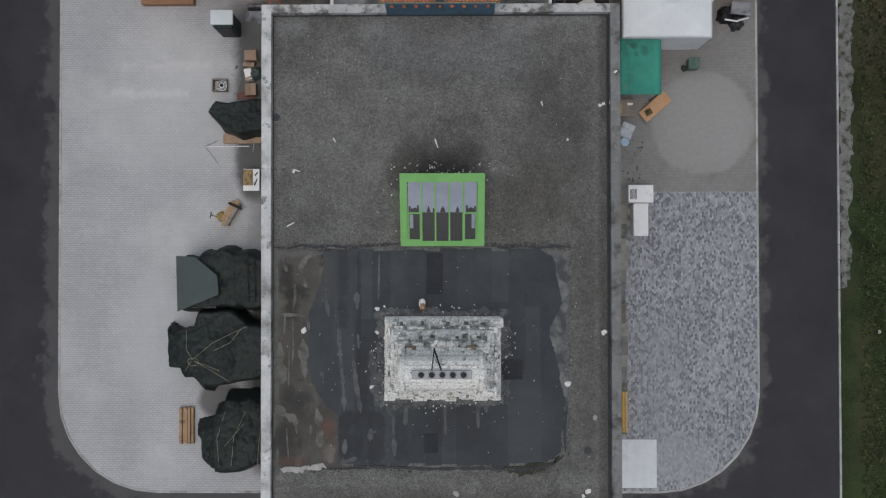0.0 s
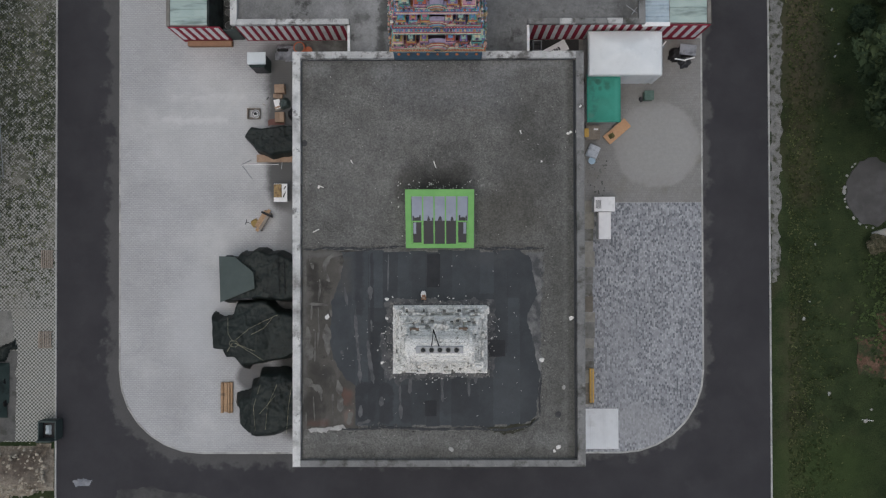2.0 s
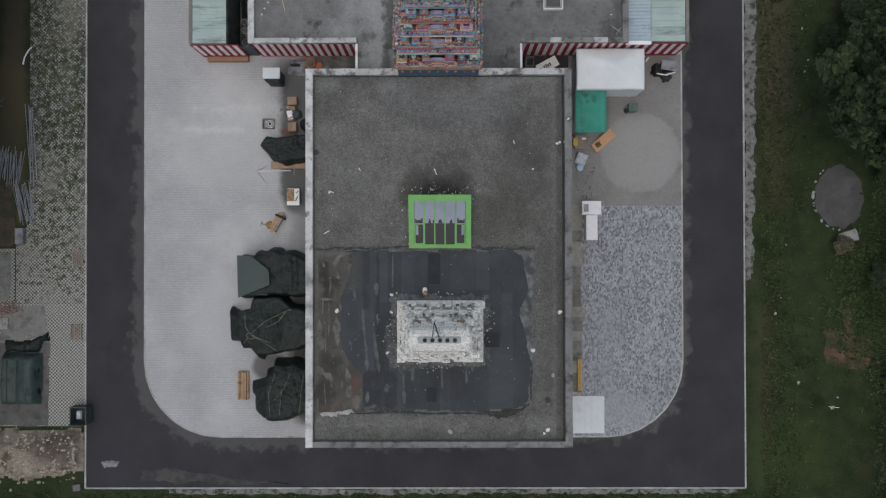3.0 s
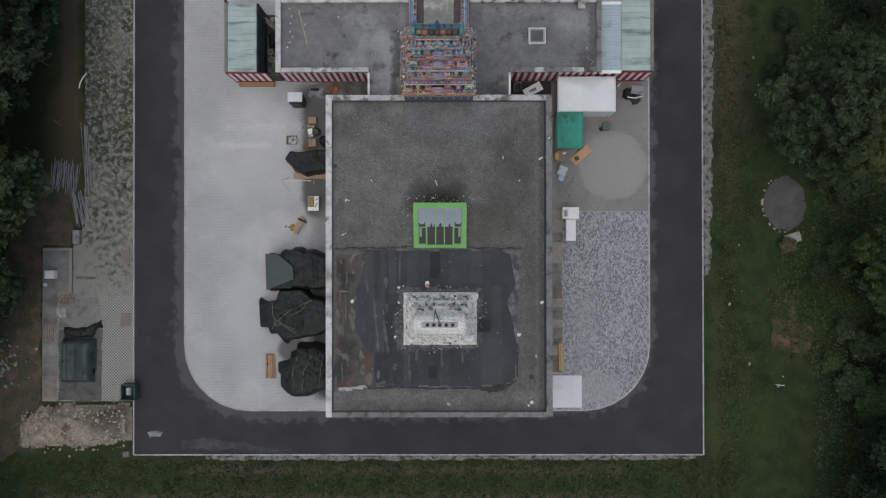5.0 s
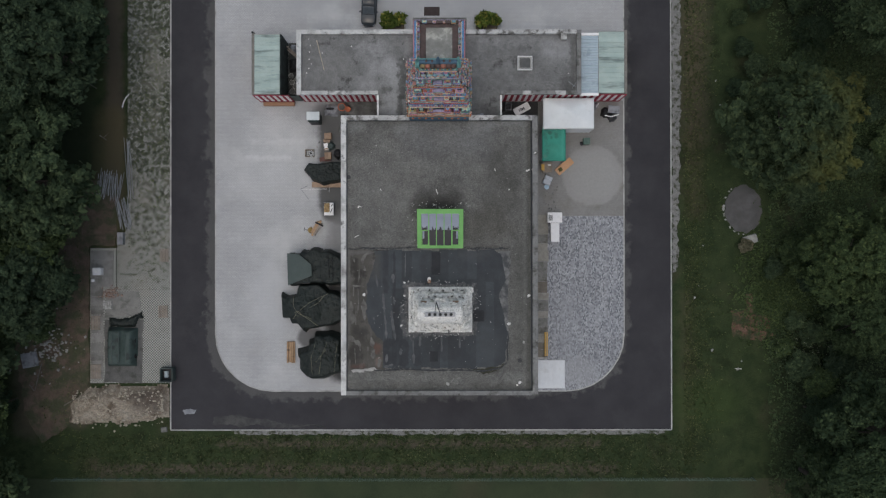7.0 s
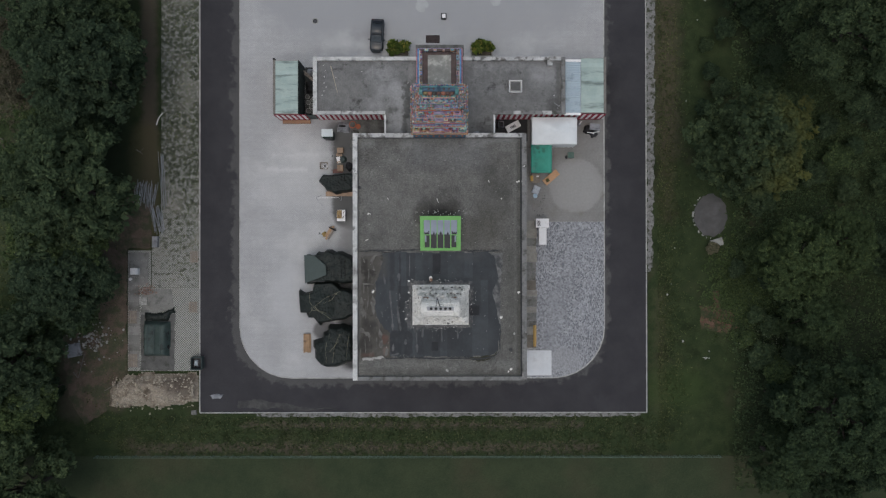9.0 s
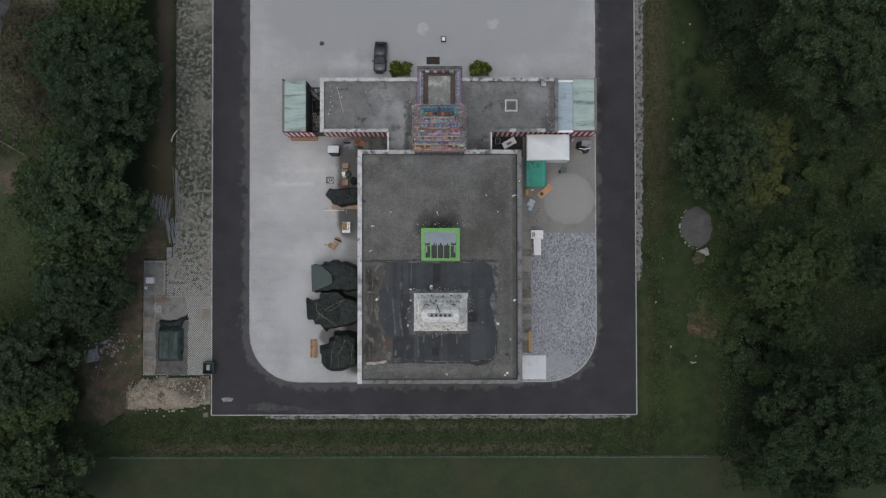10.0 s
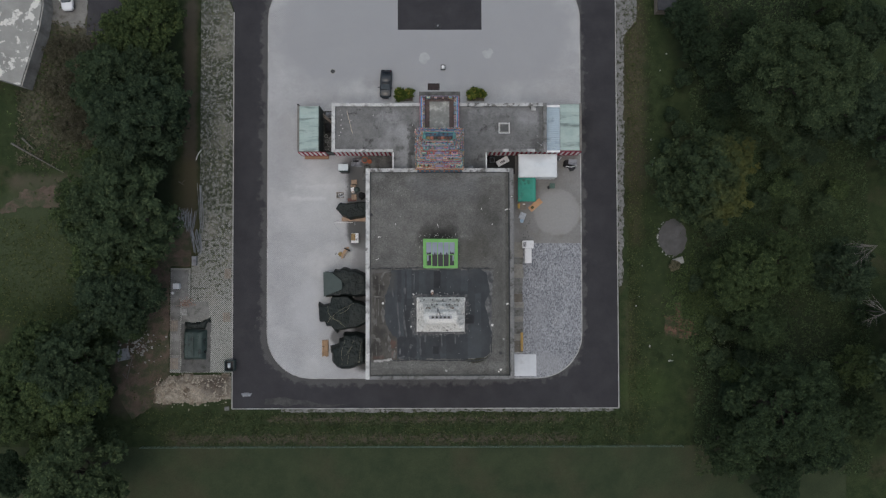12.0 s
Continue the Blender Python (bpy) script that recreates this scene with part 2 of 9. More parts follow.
def dusty_road(name):
    """Asphalt with pale dust washed off the yard, thinning out unevenly from its kerb."""
    m, nodes, links, bsdf = nodes_of(name)
    geo = nodes.new("ShaderNodeNewGeometry")
    sep = nodes.new("ShaderNodeSeparateXYZ")
    links.new(geo.outputs["Position"], sep.inputs[0])

    def calc(op, a, b=None):
        n = nodes.new("ShaderNodeMath")
        n.operation = op
        for sock, v in zip(n.inputs, (a, b)):
            if v is None:
                continue
            if hasattr(v, "is_linked"):
                links.new(v, sock)
            else:
                sock.default_value = v
        return n.outputs[0]

    qx = calc("ADD", calc("ABSOLUTE", calc("ADD", sep.outputs[0], 2.55)), -23.55 + 6.6)
    qy = calc("ADD", calc("ABSOLUTE", calc("ADD", sep.outputs[1], -14.67)), -30.3 + 6.6)
    ox, oy = calc("MAXIMUM", qx, 0.0), calc("MAXIMUM", qy, 0.0)
    far = calc("SQRT", calc("ADD", calc("MULTIPLY", ox, ox), calc("MULTIPLY", oy, oy)))
    away = calc("ADD", far, -6.6)
    cloud = noise_at(nodes, links, 0.55, 6, 0.62)
    east_side = band(nodes, links, sep.outputs[0], 6.0, 14.0)
    reach = calc("ADD", calc("ADD", away, calc("MULTIPLY", east_side, 0.7)), calc("MULTIPLY", calc("ADD", cloud, -0.5), -4.2))
    dust = nodes.new("ShaderNodeMapRange")
    dust.inputs[1].default_value, dust.inputs[2].default_value, dust.inputs[3].default_value, dust.inputs[4].default_value = 0.75, 1.25, 0.8, 0.0
    links.new(reach, dust.inputs[0])
    tar = mixer(nodes, links, band(nodes, links, noise_at(nodes, links, 0.3, 5, 0.6), 0.35, 0.65), (0.033, 0.032, 0.036), (0.045, 0.044, 0.048))
    tar = mixer(nodes, links, band(nodes, links, noise_at(nodes, links, 0.16, 6, 0.62), 0.58, 0.85), tar, (0.062, 0.061, 0.063))
    col = mixer(nodes, links, dust.outputs[0], tar, mixer(nodes, links, cloud, (0.06, 0.059, 0.059), (0.115, 0.113, 0.11)))
    gr = ramp(nodes, [(0.25, (0.75,) * 3), (0.75, (1.25,) * 3)])
    g = noise_at(nodes, links, 40, 3, 0.7)
    links.new(g, gr.inputs[0])
    links.new(mixer(nodes, links, 1.0, col, gr.outputs[0], "MULTIPLY"), bsdf.inputs["Base Color"])
    bsdf.inputs["Roughness"].default_value = 0.9
    bsdf.inputs["Specular IOR Level"].default_value = 0.3
    b = nodes.new("ShaderNodeBump")
    b.inputs["Strength"].default_value, b.inputs["Distance"].default_value = 0.3, 0.01
    links.new(g, b.inputs["Height"])
    links.new(b.outputs["Normal"], bsdf.inputs["Normal"])
    return m


ROAD = dusty_road("asphalt_dusty_kerbside")
WEST_PAVING = pavers("pale_pavers", (0.395, 0.397, 0.402), (0.44, 0.441, 0.445), (0.325, 0.327, 0.332), 0.3, 0.15, False, 0.02, (0.36, 0.36, 0.36), 0.35, (0.5, 0.8), 0.0, (0.51, 0.51, 0.505))
# wall-side blots: soiled, wet ground, with shade beside the stacks painted in
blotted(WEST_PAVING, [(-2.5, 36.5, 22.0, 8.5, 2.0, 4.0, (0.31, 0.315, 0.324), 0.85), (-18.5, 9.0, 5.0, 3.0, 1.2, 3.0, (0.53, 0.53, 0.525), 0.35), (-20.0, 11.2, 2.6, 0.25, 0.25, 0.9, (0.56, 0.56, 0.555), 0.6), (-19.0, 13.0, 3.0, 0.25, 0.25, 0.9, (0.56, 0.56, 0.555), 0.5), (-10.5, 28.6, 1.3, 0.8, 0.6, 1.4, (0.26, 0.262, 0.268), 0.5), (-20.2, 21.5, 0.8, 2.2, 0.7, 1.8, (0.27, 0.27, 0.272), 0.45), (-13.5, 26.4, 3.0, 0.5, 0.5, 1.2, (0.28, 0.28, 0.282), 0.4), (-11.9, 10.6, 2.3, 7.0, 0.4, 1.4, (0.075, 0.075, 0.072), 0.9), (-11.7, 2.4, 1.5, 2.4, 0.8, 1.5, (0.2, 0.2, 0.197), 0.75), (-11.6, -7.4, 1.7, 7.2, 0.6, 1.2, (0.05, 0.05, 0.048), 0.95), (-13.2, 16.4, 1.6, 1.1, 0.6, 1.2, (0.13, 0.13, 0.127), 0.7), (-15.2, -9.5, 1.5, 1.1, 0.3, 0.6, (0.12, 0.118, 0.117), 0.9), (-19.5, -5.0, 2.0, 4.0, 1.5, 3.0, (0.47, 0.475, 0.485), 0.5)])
EAST_PAVING = pavers("dull_pavers", (0.222, 0.218, 0.21), (0.238, 0.234, 0.226), (0.206, 0.202, 0.194), 0.2, 0.2, False, 0.02, (0.17, 0.16, 0.14), 0.4, (0.5, 0.75))
MIXED_PAVING = pavers("mixed_grey_pavers", (0, 0, 0), (1, 1, 1), (0.5, 0.5, 0.5), 0.2, 0.13, True, 0.008)
mixed_nodes, mixed_links = MIXED_PAVING.node_tree.nodes, MIXED_PAVING.node_tree.links
stone_mix = ramp(mixed_nodes, [(0.0, (0.13, 0.136, 0.15)), (0.3, (0.19, 0.197, 0.212)), (0.4, (0.25, 0.258, 0.276)), (0.55, (0.295, 0.304, 0.322)), (0.7, (0.37, 0.378, 0.395))], "CONSTANT")
brick_out = next(n for n in mixed_nodes if n.type == "TEX_BRICK").outputs["Color"]
mixed_clump = mixer(mixed_nodes, mixed_links, 0.42, brick_out, noise_at(mixed_nodes, mixed_links, 2.4, 2, 0.5))
for l in list(brick_out.links):
    if l.to_socket.name == "A" and l.to_node.blend_type == "MULTIPLY":
        mixed_links.new(stone_mix.outputs[0], l.to_socket)
mixed_links.new(mixed_clump, stone_mix.inputs[0])
blotted(MIXED_PAVING, [(15.8, -13.5, 2.2, 1.6, 1.0, 1.6, (0.3, 0.305, 0.315), 0.6), (14.2, -8.0, 1.2, 4.0, 1.2, 1.6, (0.3, 0.31, 0.33), 0.35)])
blotted(EAST_PAVING, [(17.24, 9.07, 3.45, 3.45, 0.22, 0.9, (0.285, 0.282, 0.272), 0.7), (17.3, 9.0, 2.9, 2.9, 0.6, 1.2, (0.31, 0.307, 0.298), 0.35), (15.4, 13.6, 3.0, 1.2, 0.8, 1.4, (0.17, 0.163, 0.15), 0.4)], ((3.5, 0.06),))
MOSSY_GROUND = surface("mossy_paving", (0.10, 0.10, 0.095), (0.17, 0.17, 0.16), 1.2, (0.06, 0.06, 0.05), 0.7, (0.5, 0.7), None, 30, 0.3)
GRID = grass_grid("grass_grid_stones")
GRASS = surface("rough_grass", (0.024, 0.037, 0.016), (0.040, 0.055, 0.024), 0.7, (0.066, 0.056, 0.037), 0.13, (0.56, 0.78), None, 9, 0.5, 0.95, bump=0.9, bump_dist=0.08, spec=0.1, second=(0.019, 0.027, 0.012), second_scale=0.3)
DRY, BARE = (0.074, 0.066, 0.04), (0.088, 0.073, 0.057)
# the wide dark blots under the woods paint the trees' shade into the grass
blotted(GRASS, [(28.9, 24.0, 1.0, 20.0, 0.9, 3.0, DRY, 0.6), (28.0, -12.0, 0.7, 8.0, 0.8, 2.2, DRY, 0.5), (-4.0, -21.8, 22.0, 0.35, 0.5, 1.8, BARE, 0.8), (-10.0, -24.7, 30.0, 0.5, 0.5, 2.2, BARE, 0.8), (-37.9, 23.0, 1.0, 18.5, 0.6, 2.2, BARE, 0.85), (-42.2, -8.0, 1.4, 12.0, 0.6, 2.0, BARE, 0.85), (-38.6, 9.0, 2.0, 8.0, 0.8, 2.6, (0.09, 0.08, 0.045), 0.7), (-52.6, 22.0, 0.8, 6.0, 0.5, 1.4, BARE, 0.6), (-58.0, 28.0, 3.5, 7.0, 1.5, 4.0, (0.095, 0.082, 0.066), 0.6), (-59.0, 13.6, 6.0, 1.1, 0.9, 2.8, (0.10, 0.082, 0.064), 0.75), (-47.5, -15.0, 2.0, 6.0, 1.0, 3.0, BARE, 0.6), (-60.0, 5.0, 7.0, 9.0, 2.0, 4.0, (0.056, 0.072, 0.038), 0.75), (-57.0, 30.0, 5.5, 11.0, 2.0, 4.0, (0.12, 0.11, 0.085), 0.7), (29.0, 27.0, 1.6, 14.0, 1.2, 3.0, (0.085, 0.072, 0.05), 0.6), (-45.0, 14.0, 5.0, 26.0, 1.5, 2.5, (0.024, 0.032, 0.018), 0.85), (50.0, -20.0, 10.0, 16.0, 3.0, 4.0, (0.02, 0.028, 0.016), 0.85), (47.0, 36.0, 12.0, 12.0, 3.0, 4.0, (0.022, 0.03, 0.018), 0.8), (30.0, -17.0, 4.0, 2.5, 1.5, 3.0, (0.046, 0.072, 0.024), 0.45), (40.0, -4.0, 3.0, 3.5, 2.0, 3.0, (0.04, 0.07, 0.02), 0.5)])
LAWN = surface("mown_field", (0.032, 0.044, 0.024), (0.044, 0.056, 0.030), 0.3, (0.066, 0.056, 0.036), 0.07, (0.5, 0.8), None, 8, 0.3, 0.95, bump=0.5, bump_dist=0.03, spec=0.1)
EARTH = surface("bare_earth", (0.088, 0.074, 0.06), (0.14, 0.122, 0.102), 0.8, (0.045, 0.05, 0.03), 0.7, (0.47, 0.6), None, 12, 0.4, 0.95, bump=0.7, bump_dist=0.04, spec=0.1)
FOOT_EARTH = surface("red_brown_earth", (0.082, 0.064, 0.050), (0.13, 0.102, 0.083), 0.9, (0.06, 0.066, 0.040), 0.6, (0.44, 0.58), None, 12, 0.4, 0.95, bump=0.6, bump_dist=0.03, spec=0.1)
RED_EARTH = surface("red_brown_bracken", (0.10, 0.06, 0.042), (0.15, 0.095, 0.07), 1.2, (0.04, 0.05, 0.026), 1.0, (0.42, 0.56), None, 9, 0.45, 0.95, bump=0.8, bump_dist=0.05, spec=0.1)
RUBBLE = surface("crushed_rubble", (0.24, 0.20, 0.155), (0.36, 0.32, 0.26), 0.8, (0.12, 0.095, 0.07), 0.6, (0.5, 0.62), None, 9, 0.6, 0.95, bump=1.0, bump_dist=0.08)
blotted(RUBBLE, [(-33.6, -16.7, 2.0, 1.5, 0.9, 1.6, (0.10, 0.082, 0.068), 0.75), (-37.2, -16.0, 2.6, 0.5, 0.6, 1.2, (0.12, 0.1, 0.082), 0.5)])
GRAVEL_EDGE = surface("pale_gravel", (0.15, 0.15, 0.144), (0.23, 0.228, 0.22), 1.5, (0.05, 0.055, 0.034), 1.6, (0.5, 0.62), None, 16, 0.5, 0.95, bump=0.9, bump_dist=0.04)
PUDDLE = surface("wet_sand", (0.058, 0.057, 0.056), (0.08, 0.078, 0.077), 0.6, (0.1, 0.1, 0.1), 0.5, (0.5, 0.7), None, 20, 0.1, 0.5)
PLASTER = surface("grey_render", (0.30, 0.295, 0.28), (0.40, 0.39, 0.37), 0.7, (0.17, 0.165, 0.15), 0.5, (0.5, 0.75), (1, 1, 0.3), 30, 0.15)
ROOF_GRAVEL = surface("gravelled_roof_felt", (0.108, 0.107, 0.099), (0.156, 0.154, 0.144), 0.35, (0.195, 0.193, 0.184), 0.5, (0.58, 0.8), None, 17, 0.7, 0.95, bump=1.0, bump_dist=0.03, second=(0.074, 0.073, 0.067), second_scale=0.3, second_band=(0.5, 0.75))
WASHED, SOOTY, MOSSY = (0.19, 0.19, 0.186), (0.045, 0.043, 0.04), (0.07, 0.07, 0.062)
blotted(ROOF_GRAVEL, [(-3.8, 13.2, 1.2, 0.7, 0.7, 1.6, WASHED, 0.75), (3.9, 13.5, 1.3, 0.6, 0.7, 1.4, WASHED, 0.7), (7.0, 13.9, 2.2, 0.25, 0.3, 0.6, WASHED, 0.7), (-9.0, 13.6, 0.9, 0.5, 0.5, 1.0, WASHED, 0.6),
                      (-0.3, 5.7, 2.6, 1.1, 0.8, 1.6, SOOTY, 0.8), (-0.2, 5.2, 1.4, 0.7, 0.5, 1.2, (0.03, 0.029, 0.027), 0.7), (9.2, 0.0, 0.35, 14.5, 0.35, 0.5, MOSSY, 0.75), (8.3, -5.0, 1.0, 7.5, 1.2, 1.6, MOSSY, 0.5), (6.4, 7.5, 2.2, 4.5, 1.8, 3.0, (0.066, 0.065, 0.058), 0.45), (8.75, 1.0, 0.12, 13.5, 0.15, 0.5, (0.16, 0.16, 0.15), 0.4), (-0.3, -13.9, 9.5, 0.4, 0.4, 0.8, MOSSY, 0.4), (0.5, 12.0, 4.5, 1.4, 1.6, 2.4, (0.165, 0.168, 0.17), 0.5), (5.2, 3.0, 2.6, 2.4, 1.6, 2.0, (0.075, 0.071, 0.06), 0.55), (-5.6, 6.0, 2.6, 3.0, 2.0, 2.4, (0.155, 0.152, 0.142), 0.4), (-2.6, 5.0, 0.9, 1.2, 0.3, 1.0, (0.07, 0.067, 0.06), 0.6)],
        ((7.0, 0.34), (2.6, 0.15)))
WING_ROOF = surface("wing_roof_felt", (0.132, 0.132, 0.13), (0.185, 0.185, 0.182), 0.5, (0.24, 0.24, 0.235), 0.35, (0.58, 0.75), None, 20, 0.3, 0.95, bump=0.5, second=(0.06, 0.06, 0.057), second_scale=0.5, second_band=(0.56, 0.66))
PALE = (0.31, 0.312, 0.312)
blotted(WING_ROOF, [(-5.4, 18.2, 1.0, 3.0, 0.9, 2.8, PALE, 0.9), (-7.4, 22.6, 1.8, 0.9, 0.9, 2.4, PALE, 0.5), (12.6, 22.3, 1.8, 1.2, 0.8, 2.2, PALE, 0.5), (8.0, 23.4, 4.0, 0.4, 0.5, 1.4, PALE, 0.35), (-12.0, 20.5, 2.0, 1.6, 1.2, 2.4, (0.20, 0.198, 0.19), 0.5), (-4.6, 16.2, 0.3, 1.3, 0.2, 0.8, (0.07, 0.07, 0.066), 0.7), (5.0, 15.6, 1.0, 0.8, 0.5, 1.2, (0.06, 0.06, 0.057), 0.6), (-8.2, 18.6, 1.2, 1.0, 0.8, 2.2, PALE, 0.55), (-6.6, 20.6, 1.6, 1.2, 0.9, 2.6, PALE, 0.6), (-4.3, 19.2, 0.5, 2.2, 0.3, 1.4, (0.075, 0.076, 0.07), 0.75), (-6.0, 18.0, 0.5, 0.4, 0.25, 0.8, (0.08, 0.08, 0.075), 0.7), (13.8, 18.6, 0.8, 1.0, 0.5, 1.2, (0.07, 0.07, 0.066), 0.7), (14.3, 21.0, 0.3, 2.8, 0.3, 0.8, (0.08, 0.08, 0.076), 0.6)], ((6.0, 0.14), (1.6, 0.16)))
FELT = surface("new_bitumen_sheet", (0.037, 0.043, 0.048), (0.049, 0.056, 0.061), 0.5, (0.075, 0.079, 0.083), 0.6, (0.62, 0.8), (2.2, 0.3, 1), 35, 0.2, 0.75, vary=0.24, bump=0.2, spec=0.4)
DAMP = (0.021, 0.023, 0.026)
blotted(FELT, [(-5.6, -10.3, 0.75, 1.5, 0.12, 0.5, DAMP, 0.8), (-4.1, -10.4, 0.5, 1.5, 0.08, 0.35, DAMP, 0.7), (-4.9, -7.0, 0.3, 2.4, 0.1, 0.5, DAMP, 0.7), (-6.0, -1.6, 0.3, 2.6, 0.12, 0.5, DAMP, 0.6), (-5.1, -3.6, 0.12, 4.0, 0.05, 0.2, DAMP, 0.7), (-2.7, -10.4, 0.4, 1.4, 0.1, 0.4, DAMP, 0.6), (0.6, -10.0, 1.4, 1.3, 0.2, 0.8, DAMP, 0.45), (-7.0, -1.2, 0.35, 1.3, 0.5, 0.6, (0.066, 0.064, 0.06), 0.8), (3.4, 0.0, 1.6, 0.5, 0.5, 0.9, (0.062, 0.064, 0.066), 0.6), (5.0, -9.5, 1.2, 1.6, 0.8, 1.2, (0.05, 0.056, 0.06), 0.6), (-1.9, -0.9, 0.3, 1.0, 0.4, 0.6, (0.028, 0.03, 0.033), 0.6)], ((9.0, 0.06), (1.1, 0.1)))
OLD_FELT = surface("old_brown_felt", (0.062, 0.058, 0.051), (0.092, 0.086, 0.076), 0.6, (0.13, 0.124, 0.113), 0.75, (0.56, 0.75), (1.3, 0.5, 1), 30, 0.25, 0.9, bump=0.3, second=(0.040, 0.038, 0.034), second_scale=0.5)
blotted(OLD_FELT, [(-9.95, -6.0, 0.15, 7.0, 0.25, 0.7, (0.13, 0.128, 0.12), 0.8), (-9.0, 0.3, 1.6, 0.2, 0.25, 0.6, (0.13, 0.128, 0.12), 0.7), (-9.3, -0.9, 0.35, 0.6, 0.25, 0.5, (0.034, 0.032, 0.028), 0.8), (-9.3, -10.6, 0.9, 1.0, 0.3, 0.8, (0.034, 0.032, 0.029), 0.7), (-8.9, -8.6, 0.8, 0.7, 0.3, 0.6, (0.038, 0.036, 0.032), 0.6),
                   (-9.0, -2.6, 0.35, 1.0, 0.3, 0.8, (0.034, 0.032, 0.028), 0.75), (-9.2, -7.9, 0.4, 0.6, 0.25, 0.6, (0.04, 0.038, 0.034), 0.7), (-8.0, -4.6, 0.5, 0.7, 0.4, 0.7, (0.052, 0.049, 0.044), 0.6), (-8.3, -8.2, 0.5, 0.5, 0.3, 0.5, (0.04, 0.039, 0.037), 0.6),
                   (-6.93, -9.95, 0.4, 0.55, 0.3, 0.6, (0.13, 0.066, 0.05), 0.6), (-6.8, -11.4, 0.3, 0.6, 0.15, 0.5, (0.17, 0.13, 0.11), 0.7), (-9.0, -11.8, 0.8, 0.2, 0.2, 0.4, (0.10, 0.055, 0.045), 0.6)])
RESIDUE = surface("dried_silt", (0.13, 0.131, 0.129), (0.185, 0.185, 0.18), 1.2, (0.066, 0.068, 0.07), 1.1, (0.42, 0.6), None, 30, 0.3, 0.95)
COPING_PALE = surface("white_coping", (0.48, 0.48, 0.47), (0.61, 0.61, 0.59), 0.8, (0.17, 0.165, 0.155), 0.45, (0.5, 0.7), (1, 1, 1), 25, 0.22, vary=0.05, second=(0.2, 0.198, 0.19), second_scale=1.7, second_band=(0.56, 0.64))
COPING_GREY = surface("mossy_coping", (0.15, 0.15, 0.147), (0.22, 0.22, 0.215), 0.8, (0.07, 0.07, 0.06), 0.9, (0.5, 0.65), None, 25, 0.25, vary=0.03, second=(0.26, 0.258, 0.25), second_scale=1.3, second_band=(0.58, 0.68))
COPING_MIX = surface("streaked_coping", (0.38, 0.38, 0.375), (0.54, 0.54, 0.53), 0.7, (0.13, 0.126, 0.117), 1.1, (0.48, 0.6), None, 25, 0.25, vary=0.04, second=(0.12, 0.118, 0.11), second_scale=2.2, second_band=(0.58, 0.7))
LIME = surface("weathered_limewash", (0.66, 0.655, 0.62), (0.84, 0.835, 0.80), 2.6, (0.3, 0.292, 0.25), 2.6, (0.57, 0.66), None, 13, 0.45, 0.95, bump=1.0, bump_dist=0.04, second=(0.26, 0.255, 0.235), second_scale=6.0, second_band=(0.58, 0.64))
LIME_DARK = surface("dark_lichen_stone", (0.22, 0.215, 0.19), (0.34, 0.33, 0.30), 3.0, None, 1, (0, 1), None, 18, 0.35, 0.95, bump=0.8)
WHITE_STONE = surface("broken_white_plaster", (0.62, 0.61, 0.58), (0.74, 0.73, 0.70), 4.0, None, 1, (0, 1), None, 25, 0.15)
RED = surface("red_paint", (0.27, 0.018, 0.042), (0.34, 0.028, 0.056), 2.0, (0.20, 0.03, 0.035), 1.5, (0.58, 0.7), None, 25, 0.12, 0.7, bump=0.1)
WHITE = surface("white_paint", (0.76, 0.755, 0.75), (0.84, 0.835, 0.83), 1.5, (0.45, 0.44, 0.42), 1.0, (0.58, 0.75), None, 25, 0.08, 0.6, bump=0.1)
GREEN_FRAME = surface("bright_green_lacquer", (0.10, 0.33, 0.065), (0.125, 0.37, 0.08), 1.2, (0.12, 0.33, 0.08), 1.2, (0.6, 0.75), None, 30, 0.05, 0.4, bump=0.05, spec=0.5)
PALE_GREEN = surface("pale_green_sheet", (0.33, 0.42, 0.395), (0.40, 0.485, 0.45), 0.7, (0.17, 0.22, 0.205), 0.9, (0.52, 0.68), (0.35, 1.7, 1), 25, 0.1, 0.5, vary=0.1, bump=0.1)
GREEN_SHEET = surface("green_tarpaulin", (0.03, 0.225, 0.165), (0.04, 0.27, 0.20), 0.8, (0.03, 0.16, 0.12), 0.7, (0.56, 0.68), None, 20, 0.08, 0.55)
blotted(GREEN_SHEET, [(12.05, 13.6, 0.22, 0.2, 0.12, 0.3, (0.02, 0.09, 0.065), 0.7), (12.72, 13.3, 0.2, 0.32, 0.15, 0.4, (0.02, 0.1, 0.07), 0.65), (12.2, 13.1, 0.14, 0.16, 0.1, 0.2, (0.02, 0.1, 0.07), 0.55), (11.5, 11.0, 0.2, 0.22, 0.12, 0.3, (0.1, 0.2, 0.16), 0.5), (13.45, 12.2, 0.12, 1.6, 0.1, 0.2, (0.05, 0.3, 0.23), 0.5)])
BLUE_SHEET = surface("pale_blue_ribbed_sheet", (0.34, 0.42, 0.47), (0.40, 0.48, 0.53), 0.9, (0.24, 0.3, 0.34), 0.9, (0.55, 0.7), None, 25, 0.06, 0.5)
TENT = surface("white_tent_fabric", (0.68, 0.71, 0.72), (0.74, 0.765, 0.775), 0.7, (0.6, 0.63, 0.64), 0.8, (0.55, 0.75), None, 20, 0.03, 0.6)
TARP = surface("dark_green_tarpaulin", (0.010, 0.0145, 0.013), (0.021, 0.028, 0.025), 0.7, (0.009, 0.012, 0.011), 0.8, (0.5, 0.7), None, 9, 0.25, 0.55, bump=0.7, bump_dist=0.02)
